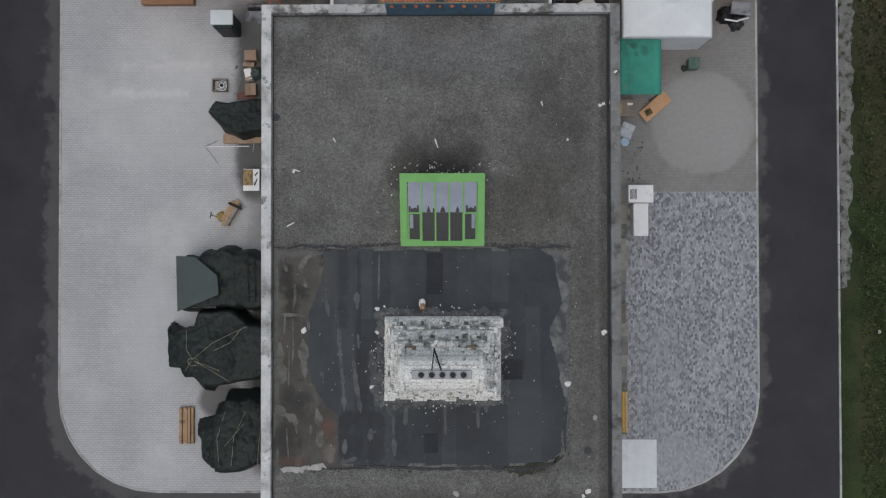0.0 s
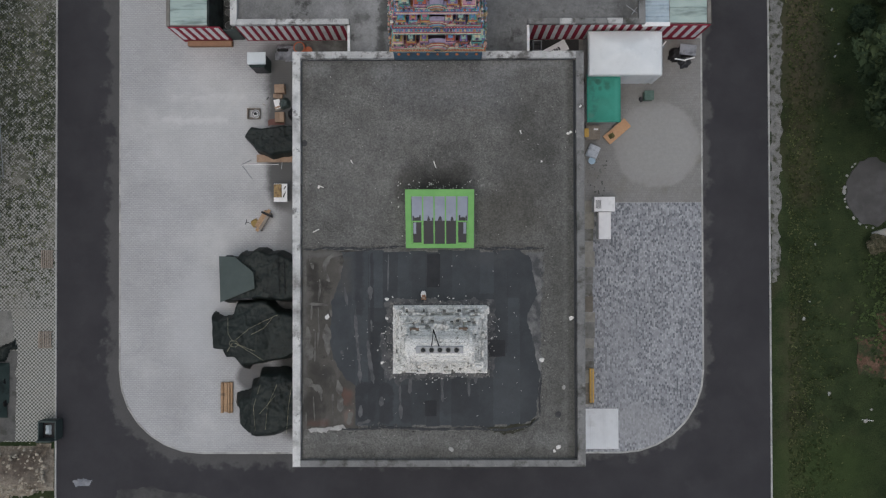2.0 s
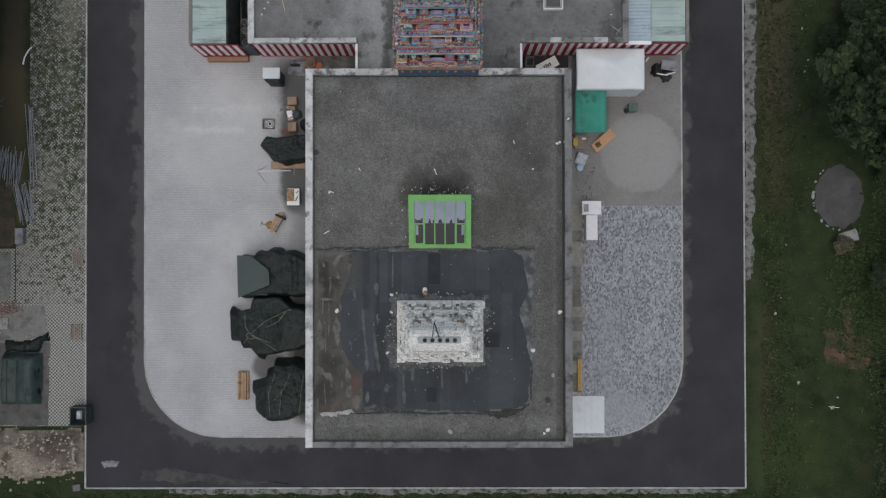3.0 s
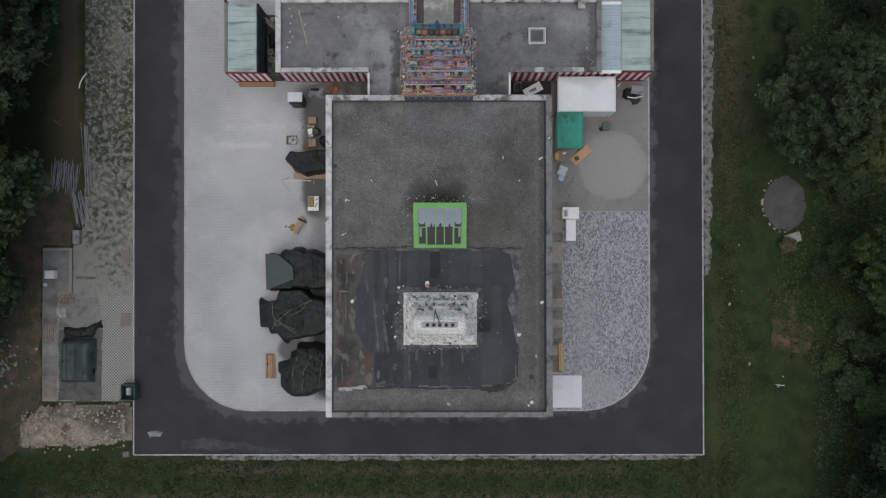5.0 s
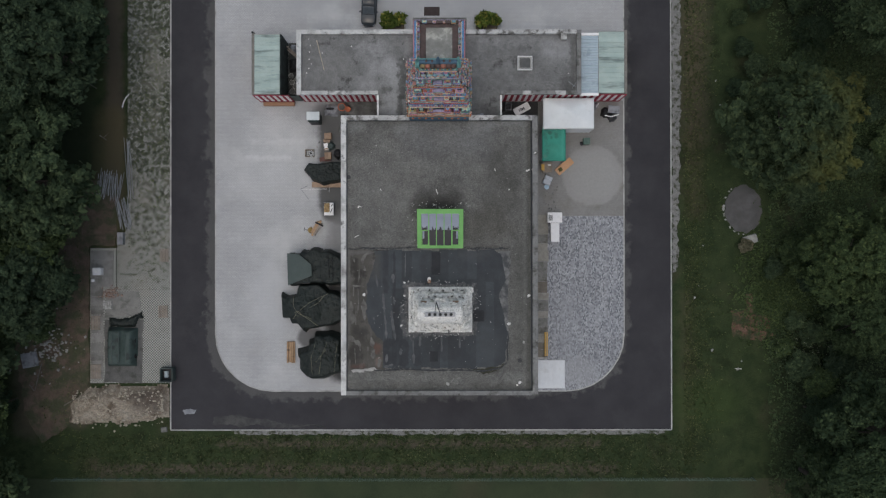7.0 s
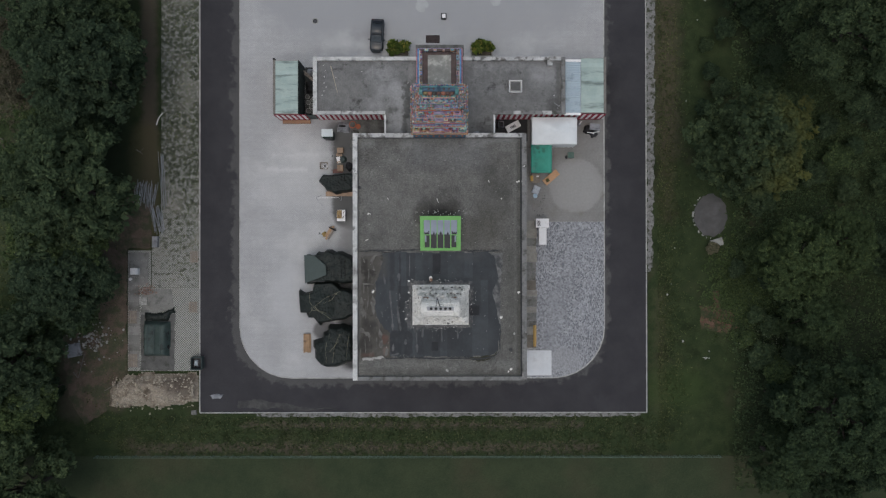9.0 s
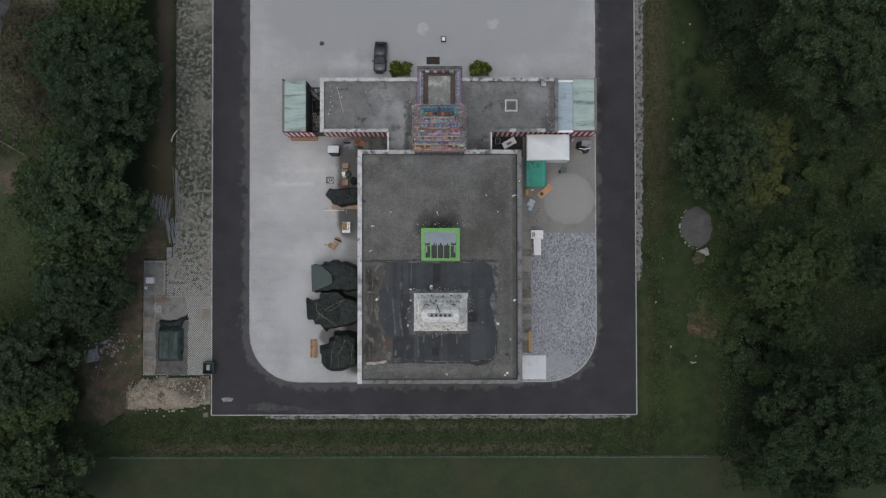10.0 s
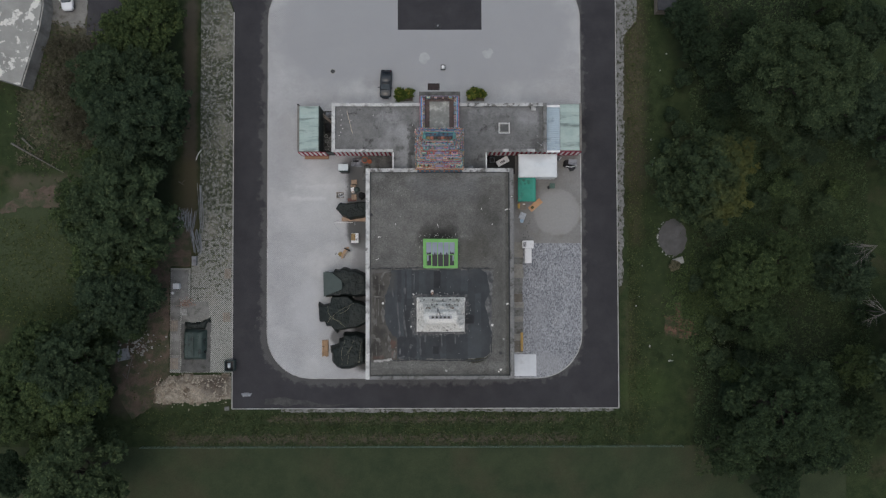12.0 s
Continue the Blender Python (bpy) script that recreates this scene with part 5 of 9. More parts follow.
for i in range(5):
    a, b = GX0 + i * pw, GX0 + (i + 1) * pw
    up = part("pane", slope_quad(bmesh.new(), a + 0.03, b - 0.03, GM, GY1, sz(GM, -0.04), sz(GY1, -0.04), 0.02), GLASS_SKY, skylight, "pale lavender pane, sky reflection in its colour")
    dn = part("pane", slope_quad(bmesh.new(), a + 0.03, b - 0.03, GY0, GM, sz(GY0, -0.04), sz(GM, -0.04), 0.02), GLASS_DARK, skylight, "dark clear pane")
    # tree reflections painted on the glass: plain uneven dark shapes rising from the dark panes
    bm = bmesh.new()
    c = (a + b) / 2
    if i in (0, 4):
        s = 1 if i == 0 else -1
        shapes = [(c - 0.27, c + 0.27, 0.30), (c - 0.27 * s - 0.06, c - 0.27 * s + 0.06, 0.46), (c + 0.2 * s - 0.07, c + 0.2 * s + 0.07, 0.52), (c - 0.05, c + 0.12, 0.36)]
    elif i == 1:
        shapes = [(c - 0.12, c + 0.14, 0.16), (c - 0.08, c + 0.10, 0.3), (c - 0.03, c + 0.05, 0.44), (b - 0.16, b - 0.04, 0.3)]
    elif i == 2:
        shapes = [(c - 0.16, c + 0.2, 0.18), (c - 0.1, c + 0.15, 0.34), (c - 0.02, c + 0.07, 0.44)]
    else:
        shapes = [(c - 0.06, c + 0.2, 0.18), (c - 0.02, c + 0.16, 0.32), (c + 0.04, c + 0.1, 0.44)]
    shapes = [(p + (q - p) * 0.1, q - (q - p) * 0.1, h * 0.75) for p, q, h in shapes]
    for n, (p, q, h) in enumerate(shapes):
        slope_quad(bm, p, q, GM + 0.005, GM + h, sz(GM, -0.034 + n * 0.002), sz(GM + h, -0.034 + n * 0.002), 0.004)
    part("film", bm, GLASS_DARK, skylight, "dark tree reflection painted on the glass")
    if i:
        part("glazing_bar", slope_quad(bmesh.new(), a - 0.045, a + 0.045, GY0, GY1, sz(GY0, 0.01), sz(GY1, 0.01), 0.06), GREEN_FRAME, skylight)
    if i in (0, 4):
        for x0, x1, y0, y1 in ((a + 0.02, a + 0.1, GY0, GM), (b - 0.1, b - 0.02, GY0, GM), (a + 0.1, b - 0.1, GM - 0.09, GM), (a + 0.1, b - 0.1, GY0, GY0 + 0.09)):
            part("sash", slope_quad(bmesh.new(), x0, x1, y0, y1, sz(y0, 0.03), sz(y1, 0.03), 0.06), GREEN_FRAME, skylight)
        bm = slope_quad(bmesh.new(), a + 0.13 if i == 0 else b - 0.32, a + 0.32 if i == 0 else b - 0.13, GM - 0.9, GM - 0.12, sz(GM - 0.9, -0.036), sz(GM - 0.12, -0.036), 0.004)
        part("film", bm, GLASS_SKY, skylight, "strip of pale reflection painted on the glass")

# weathered shrine tower with a barrel top
VX, VY = -0.21, -5.78
shrine = thing("shrine_tower", (VX, VY, HR), "weathered limewashed stepped shrine tower with barrel top", "tower")
rngv = random.Random(15)


def lime_tier(hx, hy, z0, z1, hx2, hy2):
    part("tier", bx(VX - hx2 + 0.3, VY - hy2 + 0.3, z0 + 0.01, VX + hx2 - 0.3, VY + hy2 - 0.3, z1 - 0.01), LIME, shrine)
    part("plinth", bx(VX - hx, VY - hy, z0 + 0.004, VX + hx, VY + hy, z0 + 0.22, bevel=0.03), LIME, shrine)
    part("cornice", bx(VX - hx2 - 0.1, VY - hy2 - 0.1, z1 - 0.2, VX + hx2 + 0.06, VY + hy2 - 0.14, z1, bevel=0.05), LIME, shrine)
    part("cornice", bx(VX - hx2 - 0.02, VY - hy2 - 0.02, z1 - 0.36, VX + hx2 + 0.02, VY + hy2 - 0.22, z1 - 0.2, bevel=0.03), LIME, shrine)


def lime_steps(hx, hy, z0, hx2, hy2, z1, n):
    """Narrow worn ledges one above the other between two tiers."""
    for i in range(n):
        u = (i + 0.5) / n
        a, b, z = hx + (hx2 - hx) * u, hy + (hy2 - hy) * u, z0 + (z1 - z0) * u
        bm = bx(VX - a, VY - b, z - 0.06, VX + a, VY + b, z + 0.05, bevel=0.02)
        bmesh.ops.subdivide_edges(bm, edges=[e for e in bm.edges if e.calc_length() > 1.0], cuts=24, use_grid_fill=True)
        for v in bm.verts:
            v.co.x += 0.05 * noise.noise((v.co.y * 3.1, v.co.z * 5, i * 7.0))
            v.co.y += 0.05 * noise.noise((v.co.x * 3.1, v.co.z * 5, i * 7.0 + 3))
            v.co.z += 0.03 * noise.noise((v.co.x * 2.5, v.co.y * 2.5, i * 3.0))
        part("ledge", bm, LIME, shrine)


def niche_mesh(w, d, h, mat):
    bm = bmesh.new()
    box(bm, -w / 2, -d / 2, 0, w / 2, d / 2, h * 0.2, bevel=0.02)
    box(bm, -w * 0.38, -d * 0.38, h * 0.2, w * 0.38, d * 0.38, h * 0.62, bevel=0.02)
    box(bm, -w * 0.5, -d * 0.5, h * 0.62, w * 0.5, d * 0.5, h * 0.72, bevel=0.02)
    box(bm, -w * 0.36, -d * 0.34, h * 0.71, w * 0.3, d * 0.36, h * 0.84, bevel=0.03, turn=0.08)
    box(bm, -w * 0.2, -d * 0.3, h * 0.82, w * 0.26, d * 0.12, h * 0.98, bevel=0.04, turn=-0.15)
    return finish("niche", bm, mat)


niche_l = [niche_mesh(0.62, 0.5, 1.15, LIME), niche_mesh(0.46, 0.45, 1.0, LIME), niche_mesh(0.8, 0.5, 1.05, LIME), niche_mesh(0.34, 0.4, 0.85, LIME)]
lime_tier(3.37, 2.40, HR, 8.1, 2.85, 1.85)
lime_tier(2.80, 1.80, 8.1, 9.6, 2.4, 1.25)
lime_steps(3.36, 2.39, 6.63, 3.2, 2.23, 6.78, 2)
lime_steps(2.78, 1.76, 8.34, 2.62, 1.6, 8.5, 2)
part("neck", bx(VX - 2.1, VY - 0.95, 9.604, VX + 2.1, VY + 0.95, 10.5, bevel=0.06), LIME, shrine)
part("cornice", bx(VX - 2.3, VY - 1.08, 10.35, VX + 2.3, VY + 1.08, 10.55, bevel=0.05), LIME, shrine)
for hx, hy, z, nx, ny in ((3.05, 2.08, 6.62, 8, 5), (2.55, 1.5, 8.3, 7, 4), (2.15, 1.02, 9.65, 6, 2)):
    for i in range(nx):
        for s in (-1, 1):
            px = VX - hx + 2 * hx * i / (nx - 1)
            piece("niche", niche_l[(i * 3 + (s > 0)) % 4], shrine, (px + rngv.uniform(-0.04, 0.04), VY + s * hy, z), 0 if s < 0 else math.pi, (1, 1, rngv.uniform(0.9, 1.1) * (0.85 if z > 9 else 1)))
    for j in range(1, ny):
        for s in (-1, 1):
            py = VY - hy + 2 * hy * j / ny
            piece("niche", niche_l[(j * 2 + (s > 0)) % 4], shrine, (VX + s * hx, py + rngv.uniform(-0.04, 0.04), z), math.pi / 2 * s, (1, 1, rngv.uniform(0.9, 1.1) * (0.85 if z > 9 else 1)))
bm = bmesh.new()
NV = 14
ring = []
for i in range(NV + 1):
    t = math.pi * i / NV
    rad = 1.0 + 0.06 * math.sin(6 * t)
    ring.append((-math.cos(t) * 0.98 * rad, 10.55 + math.sin(t) ** 0.8 * 1.85))
va = [bm.verts.new((VX - 1.9, VY + a, b)) for a, b in ring]
vb = [bm.verts.new((VX + 1.9, VY + a, b)) for a, b in ring]
for i in range(NV):
    bm.faces.new((va[i], va[i + 1], vb[i + 1], vb[i]))
bm.faces.new(va)
bm.faces.new(vb[::-1])
part("barrel_roof", bm, LIME, shrine, "rough limewashed barrel roof")
for s in (-1, 1):
    bm = bmesh.new()
    for k_, (rr, tt) in enumerate(((1.14, 0.2), (0.9, 0.3), (0.6, 0.38))):
        r = bmesh.ops.create_cone(bm, cap_ends=True, segments=18, radius1=rr, radius2=rr * 0.96, depth=tt)
        bmesh.ops.transform(bm, matrix=Matrix.Translation((VX + s * (1.98 + 0.05 * k_), VY, 11.35)) @ Matrix.Rotation(math.pi / 2, 4, "Y") @ Matrix.Diagonal((1.0, 0.98, 1, 1)), verts=r["verts"])
    part("gable_arch", bm, LIME, shrine, "round horseshoe gable end")
for yy, zz in [(VY + s_ * a_, z_) for s_ in (-1, 1) for a_, z_ in ((0.36, 12.24), (0.52, 12.08), (0.66, 11.9), (0.78, 11.66), (0.87, 11.4), (0.93, 11.1), (0.96, 10.85))]:
    part("moulding", bx(VX - 1.85, yy - 0.05, zz - 0.04, VX + 1.85, yy + 0.05, zz + 0.08, bevel=0.02), LIME, shrine)
part("ridge", bx(VX - 1.5, VY - 0.22, 12.3, VX + 1.5, VY + 0.22, 12.56, bevel=0.03), surface("grey_ridge_plaster", (0.34, 0.345, 0.35), (0.41, 0.415, 0.42), 3.0, None, 1, (0, 1), None, 25, 0.15), shrine, "smooth grey ridge strip")
sock = finish("ridge_socket", rod(rod(bmesh.new(), (0, 0, -0.02), (0, 0, 0.07), 0.15, 0.14, 14), (0, 0, 0.05), (0.02, 0, 0.16), 0.1, 0.05, 8), surface("tarnished_socket", (0.012, 0.013, 0.013), (0.05, 0.053, 0.055), 9.0, None, 1, (0, 1), None, 20, 0.3, 0.6))
rim = bmesh.new()
for i in range(14):
    a, b = i * math.tau / 14, (i + 1) * math.tau / 14
    rod(rim, (0.17 * math.cos(a), 0.17 * math.sin(a), 0.05), (0.17 * math.cos(b), 0.17 * math.sin(b), 0.05), 0.022, 0.022, 5)
rim_me = finish("socket_rim", rim, CONCRETE)
for i in range(5):
    piece("ridge_socket", sock, shrine, (VX - 1.02 + i * 0.525, VY, 12.55), i)
    piece("socket_rim", rim_me, shrine, (VX - 1.02 + i * 0.525, VY, 12.55), i)
part("rod", rod(bmesh.new(), (VX + 0.05, VY, 12.6), (VX - 0.40, VY + 1.25, 12.0), 0.045, 0.04, 7), BLACK, shrine, "black rod leaning on the barrel")
part("rod", rod(bmesh.new(), (VX - 0.52, VY, 12.6), (VX - 0.38, VY + 1.22, 12.0), 0.03, 0.03, 7), BLACK, shrine, "black rod leaning on the barrel")
bm = stones(bmesh.new(), rngv, 14, lambda: (VX + rngv.uniform(-0.5, 0.7), VY + 1.2 + rngv.uniform(-0.15, 0.2), 10.5), 0.18, 0.42)
part("broken_crest", bm, WHITE_STONE, shrine, "heap of broken pale plaster")
for px, py in ((-1.65, 1.1), (1.55, 1.12)):
    part("bracket", bx(VX + px - 0.3, VY + py - 0.1, 10.5, VX + px + 0.3, VY + py + 0.1, 10.75, bevel=0.03), surface("weathered_brick", (0.17, 0.12, 0.085), (0.26, 0.19, 0.14), 6.0, None, 1, (0, 1), None, 20, 0.3), shrine, "exposed brown brick")
blocks = [finish("block", bx(-0.2, -0.11, 0, 0.2, 0.11, 0.26, bevel=0.03), LIME), finish("block", bx(-0.12, -0.1, 0, 0.12, 0.1, 0.34, bevel=0.03), LIME), finish("block", bx(-0.16, -0.1, 0, 0.16, 0.1, 0.2, bevel=0.025), LIME_DARK)]
for hx, hy, z, nn in ((3.24, 2.28, 6.62, 34), (3.05, 2.05, 7.3, 46), (2.95, 1.9, 8.1, 44), (2.68, 1.68, 8.32, 36), (2.52, 1.42, 9.0, 36), (2.42, 1.26, 9.6, 36), (2.22, 1.02, 10.55, 30)):
    for i in range(nn):
        u = rngv.uniform(-1, 1)
        s_ = rngv.choice((-1, 1))
        onx = rngv.random() < hx / (hx + hy)
        p = (VX + u * hx, VY + s_ * hy, z) if onx else (VX + s_ * hx, VY + u * hy, z)
        piece("block", blocks[rngv.choices((0, 1, 2), (6, 5, 1))[0]], shrine, p, (0 if onx else math.pi / 2) + rngv.uniform(-0.12, 0.12), (rngv.uniform(0.4, 1.4), rngv.uniform(0.5, 1.2), rngv.uniform(0.4, 1.3)))
# flat dark slabs that paint the shade of recesses between the niches
hollow = finish("hollow", bx(-0.13, -0.1, 0, 0.13, 0.1, 0.02), surface("niche_shade_grey", (0.08, 0.078, 0.072), (0.16, 0.157, 0.145), 6.0, None, 1, (0, 1), None, 20, 0.3))
for px, py, z in ((-2.35, 2.1, 7.8), (-1.15, 2.12, 7.82), (0.35, 2.08, 7.78), (1.3, 2.12, 7.8), (2.3, 2.1, 7.8), (-1.75, 1.52, 9.36), (-1.2, 1.5, 9.36), (-0.55, 1.54, 9.36), (0.75, 1.5, 9.36), (1.25, 1.54, 9.36), (2.0, 1.5, 9.36), (-2.9, 0.8, 7.8), (-2.95, -0.7, 7.8), (2.95, 0.5, 7.8), (2.9, -1.0, 7.8), (-2.4, -0.3, 9.3), (2.42, 0.2, 9.3), (-1.5, -2.1, 7.7), (0.9, -2.12, 7.7)):
    piece("hollow", hollow, shrine, (VX + px + rngv.uniform(-0.06, 0.06), VY + py, z), rngv.uniform(-0.1, 0.1), (rngv.uniform(0.5, 1.1), rngv.uniform(0.5, 1.2), 1))
bm = stones(bmesh.new(), rngv, 260, lambda: (VX + rngv.choice((-1, 1)) * rngv.uniform(0.2, 3.3), VY + rngv.choice((-1, 1)) * rngv.uniform(1.0, 2.35), 6.6 + rngv.uniform(0, 0.3)), 0.06, 0.2)
for hx_, hy_, zz in ((2.75, 1.8, 8.1), (2.3, 1.2, 9.6), (1.9, 1.0, 10.52)):
    stones(bm, rngv, 240, lambda: (VX + rngv.choice((-1, 1)) * (hx_ + rngv.uniform(-0.15, 0.1)), VY + rngv.uniform(-hy_, hy_), zz) if rngv.random() < 0.55 else (VX + rngv.uniform(-hx_, hx_), VY + rngv.choice((-1, 1)) * (hy_ + rngv.uniform(-0.1, 0.1)), zz), 0.05, 0.16)
tagged(part("spalls", bm, LIME, shrine, "loose spalled plaster"), kind="stuff")

rngr = random.Random(22)
# silt, soot, patches and loose rubble on the roof
ZF = HR + 0.018


FILMS = []


def film(pts, material, label, seed, step=0.35, amount=0.06, z=ZF):
    FILMS.append(label)
    z += 0.0007 * len(FILMS)
    bm = prism(bmesh.new(), ragged(ragged(pts, step, amount, seed), step * 0.4, amount * 0.5, seed + 1), HR - 0.01, z)
    return part("stain_film", bm, material, hall, label)


def stroke(pts, width, material, label, seed, z=ZF):
    """A stain along a line, its width uneven and its ends drawn out."""
    rng = random.Random(seed)
    line = []
    for (ax, ay), (cx, cy) in zip(pts, pts[1:]):
        n = max(2, int(math.hypot(cx - ax, cy - ay) / 0.16))
        line += [(ax + (cx - ax) * i / n, ay + (cy - ay) * i / n) for i in range(n)]
    line.append(pts[-1])
    left, right = [], []
    wobble = rng.uniform(0, 50)
    for i, (px, py) in enumerate(line):
        qx, qy = line[min(i + 1, len(line) - 1)]
        ox, oy = line[max(i - 1, 0)]
        dx, dy = qx - ox, qy - oy
        L = math.hypot(dx, dy) or 1.0
        u = i / (len(line) - 1)
        wide = width * 0.5 * max(0.1, min(1.0, 0.3 + 4 * u, 0.15 + 9 * (1 - u))) * (0.95 + 1.1 * noise.noise((px * 2.3, py * 2.3, wobble))) + rng.uniform(0, 0.015)
        wide = max(0.012, wide)
        left.append((px - dy / L * wide, py + dx / L * wide))
        right.append((px + dy / L * wide, py - dx / L * wide))
    FILMS.append(label)
    bm = prism(bmesh.new(), left + right[::-1], HR - 0.01, z + 0.0007 * len(FILMS))
    return part("stain_film", bm, material, hall, label)


SILT_GREY = surface("grey_silt_film", (0.088, 0.09, 0.092), (0.125, 0.127, 0.129), 1.4, (0.06, 0.062, 0.065), 1.3, (0.45, 0.65), None, 30, 0.2, 0.95)
SILT_BROWN = surface("brownish_silt_film", (0.115, 0.112, 0.102), (0.16, 0.156, 0.144), 1.4, (0.075, 0.071, 0.064), 1.5, (0.45, 0.62), None, 30, 0.25, 0.95)
film([(6.0, 0.3), (6.6, 0.42), (7.3, 0.4), (7.2, -1.1), (7.05, -2.7), (6.97, -4.7), (7.0, -8.0), (7.0, -9.2), (6.75, -10.4), (6.4, -10.4), (5.9, -5), (6.2, -1.5)], RESIDUE, "dried silt along the sheets' edge", 1, 0.35, 0.1, HR + 0.002)
for n, (pts, wd) in enumerate(((((-6.3, -3.6), (-6.2, -5.5), (-6.0, -7.5), (-5.95, -9.0)), 0.2), (((-5.4, -5.9), (-5.25, -7.4), (-4.98, -9.0)), 0.34), (((-4.4, -5.4), (-4.25, -6.6), (-4.0, -8.0), (-4.1, -8.9)), 0.5), (((-3.06, -8.3), (-3.1, -9.6), (-3.02, -11.5)), 0.2), (((-3.35, -8.5), (-3.2, -9.2)), 0.3), (((-2.33, -8.4), (-2.4, -9.7)), 0.22), (((-0.1, -8.4), (-0.05, -10.3)), 0.18), (((1.8, -8.4), (1.85, -9.9)), 0.17), (((2.3, -8.4), (2.32, -9.0)), 0.2), (((-7.05, -2.1), (-6.85, -3.4)), 0.22), (((-5.22, -2.0), (-5.2, -3.0)), 0.26), (((-5.15, -4.4), (-5.1, -5.3)), 0.12), (((-7.3, -6.6), (-7.2, -6.9)), 0.3), (((-4.4, -9.9), (-4.45, -10.6)), 0.3), (((-3.9, 0.3), (-3.95, -2.4)), 0.09), (((-6.15, -11.9), (-5.2, -11.6)), 0.3), (((-5.9, -10.5), (-5.95, -11.4)), 0.2))):
    stroke(pts, wd, SILT_GREY, "grey dried silt run-off", 400 + n)
for n, (pts, wd) in enumerate(((((-7.2, 0.33), (-7.8, 0.25), (-8.2, 0.0), (-8.5, -0.55), (-8.42, -1.2), (-8.15, -1.7)), 0.3), (((-9.85, -3.25), (-8.9, -3.3), (-7.95, -3.38)), 0.15), (((-8.85, -1.5), (-8.8, -2.1), (-8.95, -3.1)), 0.13), (((-8.95, -3.5), (-8.9, -5.0), (-9.0, -6.4)), 0.1), (((-8.35, -4.7), (-8.3, -6.0), (-8.22, -7.0)), 0.4), (((-9.72, -4.9), (-9.65, -6.0), (-9.55, -7.3)), 0.5), (((-9.9, -8.6), (-9.5, -9.0), (-8.8, -9.4)), 0.45), (((-8.85, -9.1), (-8.7, -10.2)), 0.2), (((-7.55, -8.7), (-7.4, -9.6), (-7.35, -11.0)), 0.4), (((-7.9, -9.7), (-7.9, -11.2)), 0.16), (((-9.85, -11.0), (-9.8, -11.9)), 0.16), (((-9.9, -0.2), (-9.85, -2.4)), 0.16), (((-9.4, -3.2), (-9.45, -4.4)), 0.12), (((-8.1, -3.3), (-8.0, -4.2)), 0.16), (((-6.6, -11.0), (-6.8, -11.9)), 0.4), (((-9.6, 0.3), (-9.3, -0.8)), 0.2), (((-9.15, -5.2), (-9.2, -7.4)), 0.08), (((-9.3, -9.9), (-9.2, -11.6)), 0.07))):
    stroke(pts, wd, SILT_BROWN, "pale brown dried silt stain", 440 + n)
for n, (x0, y0, x1, y1) in enumerate(((3.22, -7.06, 4.43, -5.88), (-1.14, -2.1, -0.22, 0.3), (-1.3, -11.3, -0.5, -10.2))):
    film([(x0, y0), (x1, y0), (x1, y1), (x0, y1)], surface("fresh_black_felt", (0.018, 0.019, 0.022), (0.025, 0.027, 0.03), 1.5, None, 1, (0, 1), None, 30, 0.2, 0.7), "fresh black felt patch", 50 + n, 0.5, 0.02, ZF + 0.006)
film([(3.0, -12.25), (6.2, -11.8), (6.6, -11.4), (6.0, -12.2), (4.6, -12.6)], surface("green_black_algae", (0.03, 0.03, 0.02), (0.045, 0.045, 0.03), 1.5, None, 1, (0, 1), None, 20, 0.3), "dark wet algae at the sheets' edge", 64, 0.3, 0.1)
film([(-9.6, -12.15), (-7.0, -11.95), (-6.9, -12.25), (-9.4, -12.5)], surface("torn_pale_felt", (0.3, 0.295, 0.28), (0.4, 0.39, 0.37), 2.0, None, 1, (0, 1), None, 20, 0.3), "torn pale flap of felt", 65, 0.25, 0.12, ZF + 0.02)
film([(-4.2, -2.9), (-3.9, -3.0), (3.5, -2.95), (3.8, -3.4), (3.65, -8.4), (3.0, -8.6), (-3.9, -8.7), (-4.0, -6.0)], surface("lime_dust", (0.085, 0.087, 0.088), (0.14, 0.14, 0.138), 1.4, (0.05, 0.053, 0.056), 1.6, (0.42, 0.6), None, 25, 0.3), "thin lime dust round the tower", 69, 0.3, 0.16)
for n, (pts, wd) in enumerate((((( -10.0, 0.66), (-9.2, 0.6), (-8.4, 0.78), (-7.6, 0.66), (-6.6, 0.74), (-5.6, 0.6), (-4.4, 0.72), (-2.7, 0.86)), 0.16), (((2.3, 0.78), (3.2, 0.62), (4.4, 0.74), (5.4, 0.6), (6.4, 0.7), (7.3, 0.62)), 0.14), (((-8.0, -12.2), (-6.4, -12.25), (-4.0, -12.1), (-1.0, -12.25), (2.0, -12.2), (4.4, -12.3), (6.2, -12.0), (6.85, -11.4)), 0.14), (((6.9, -11.3), (6.85, -9.8), (7.0, -8.6)), 0.12))):
    stroke(pts, wd, SEAM, "dark torn edge of the felt", 480 + n, HR + 0.024)
clods = bmesh.new()
stones(clods, rngr, 520, lambda: ((lambda xx: (xx, 0.74 + 0.07 * math.sin(xx * 2.7) + rngr.gauss(0, 0.1), HR))(rngr.choice((rngr.uniform(-10, -2.7), rngr.uniform(2.3, 7.2))))), 0.03, 0.11)
stones(clods, rngr, 260, lambda: ((lambda xx: (xx, -12.25 + 0.15 * math.sin(xx) + rngr.gauss(0, 0.13), HR))(rngr.uniform(-8, 6.6))), 0.03, 0.11)
stones(clods, rngr, 160, lambda: (7.1 + rngr.gauss(0, 0.1), rngr.uniform(-12, 0.5), HR), 0.03, 0.1)
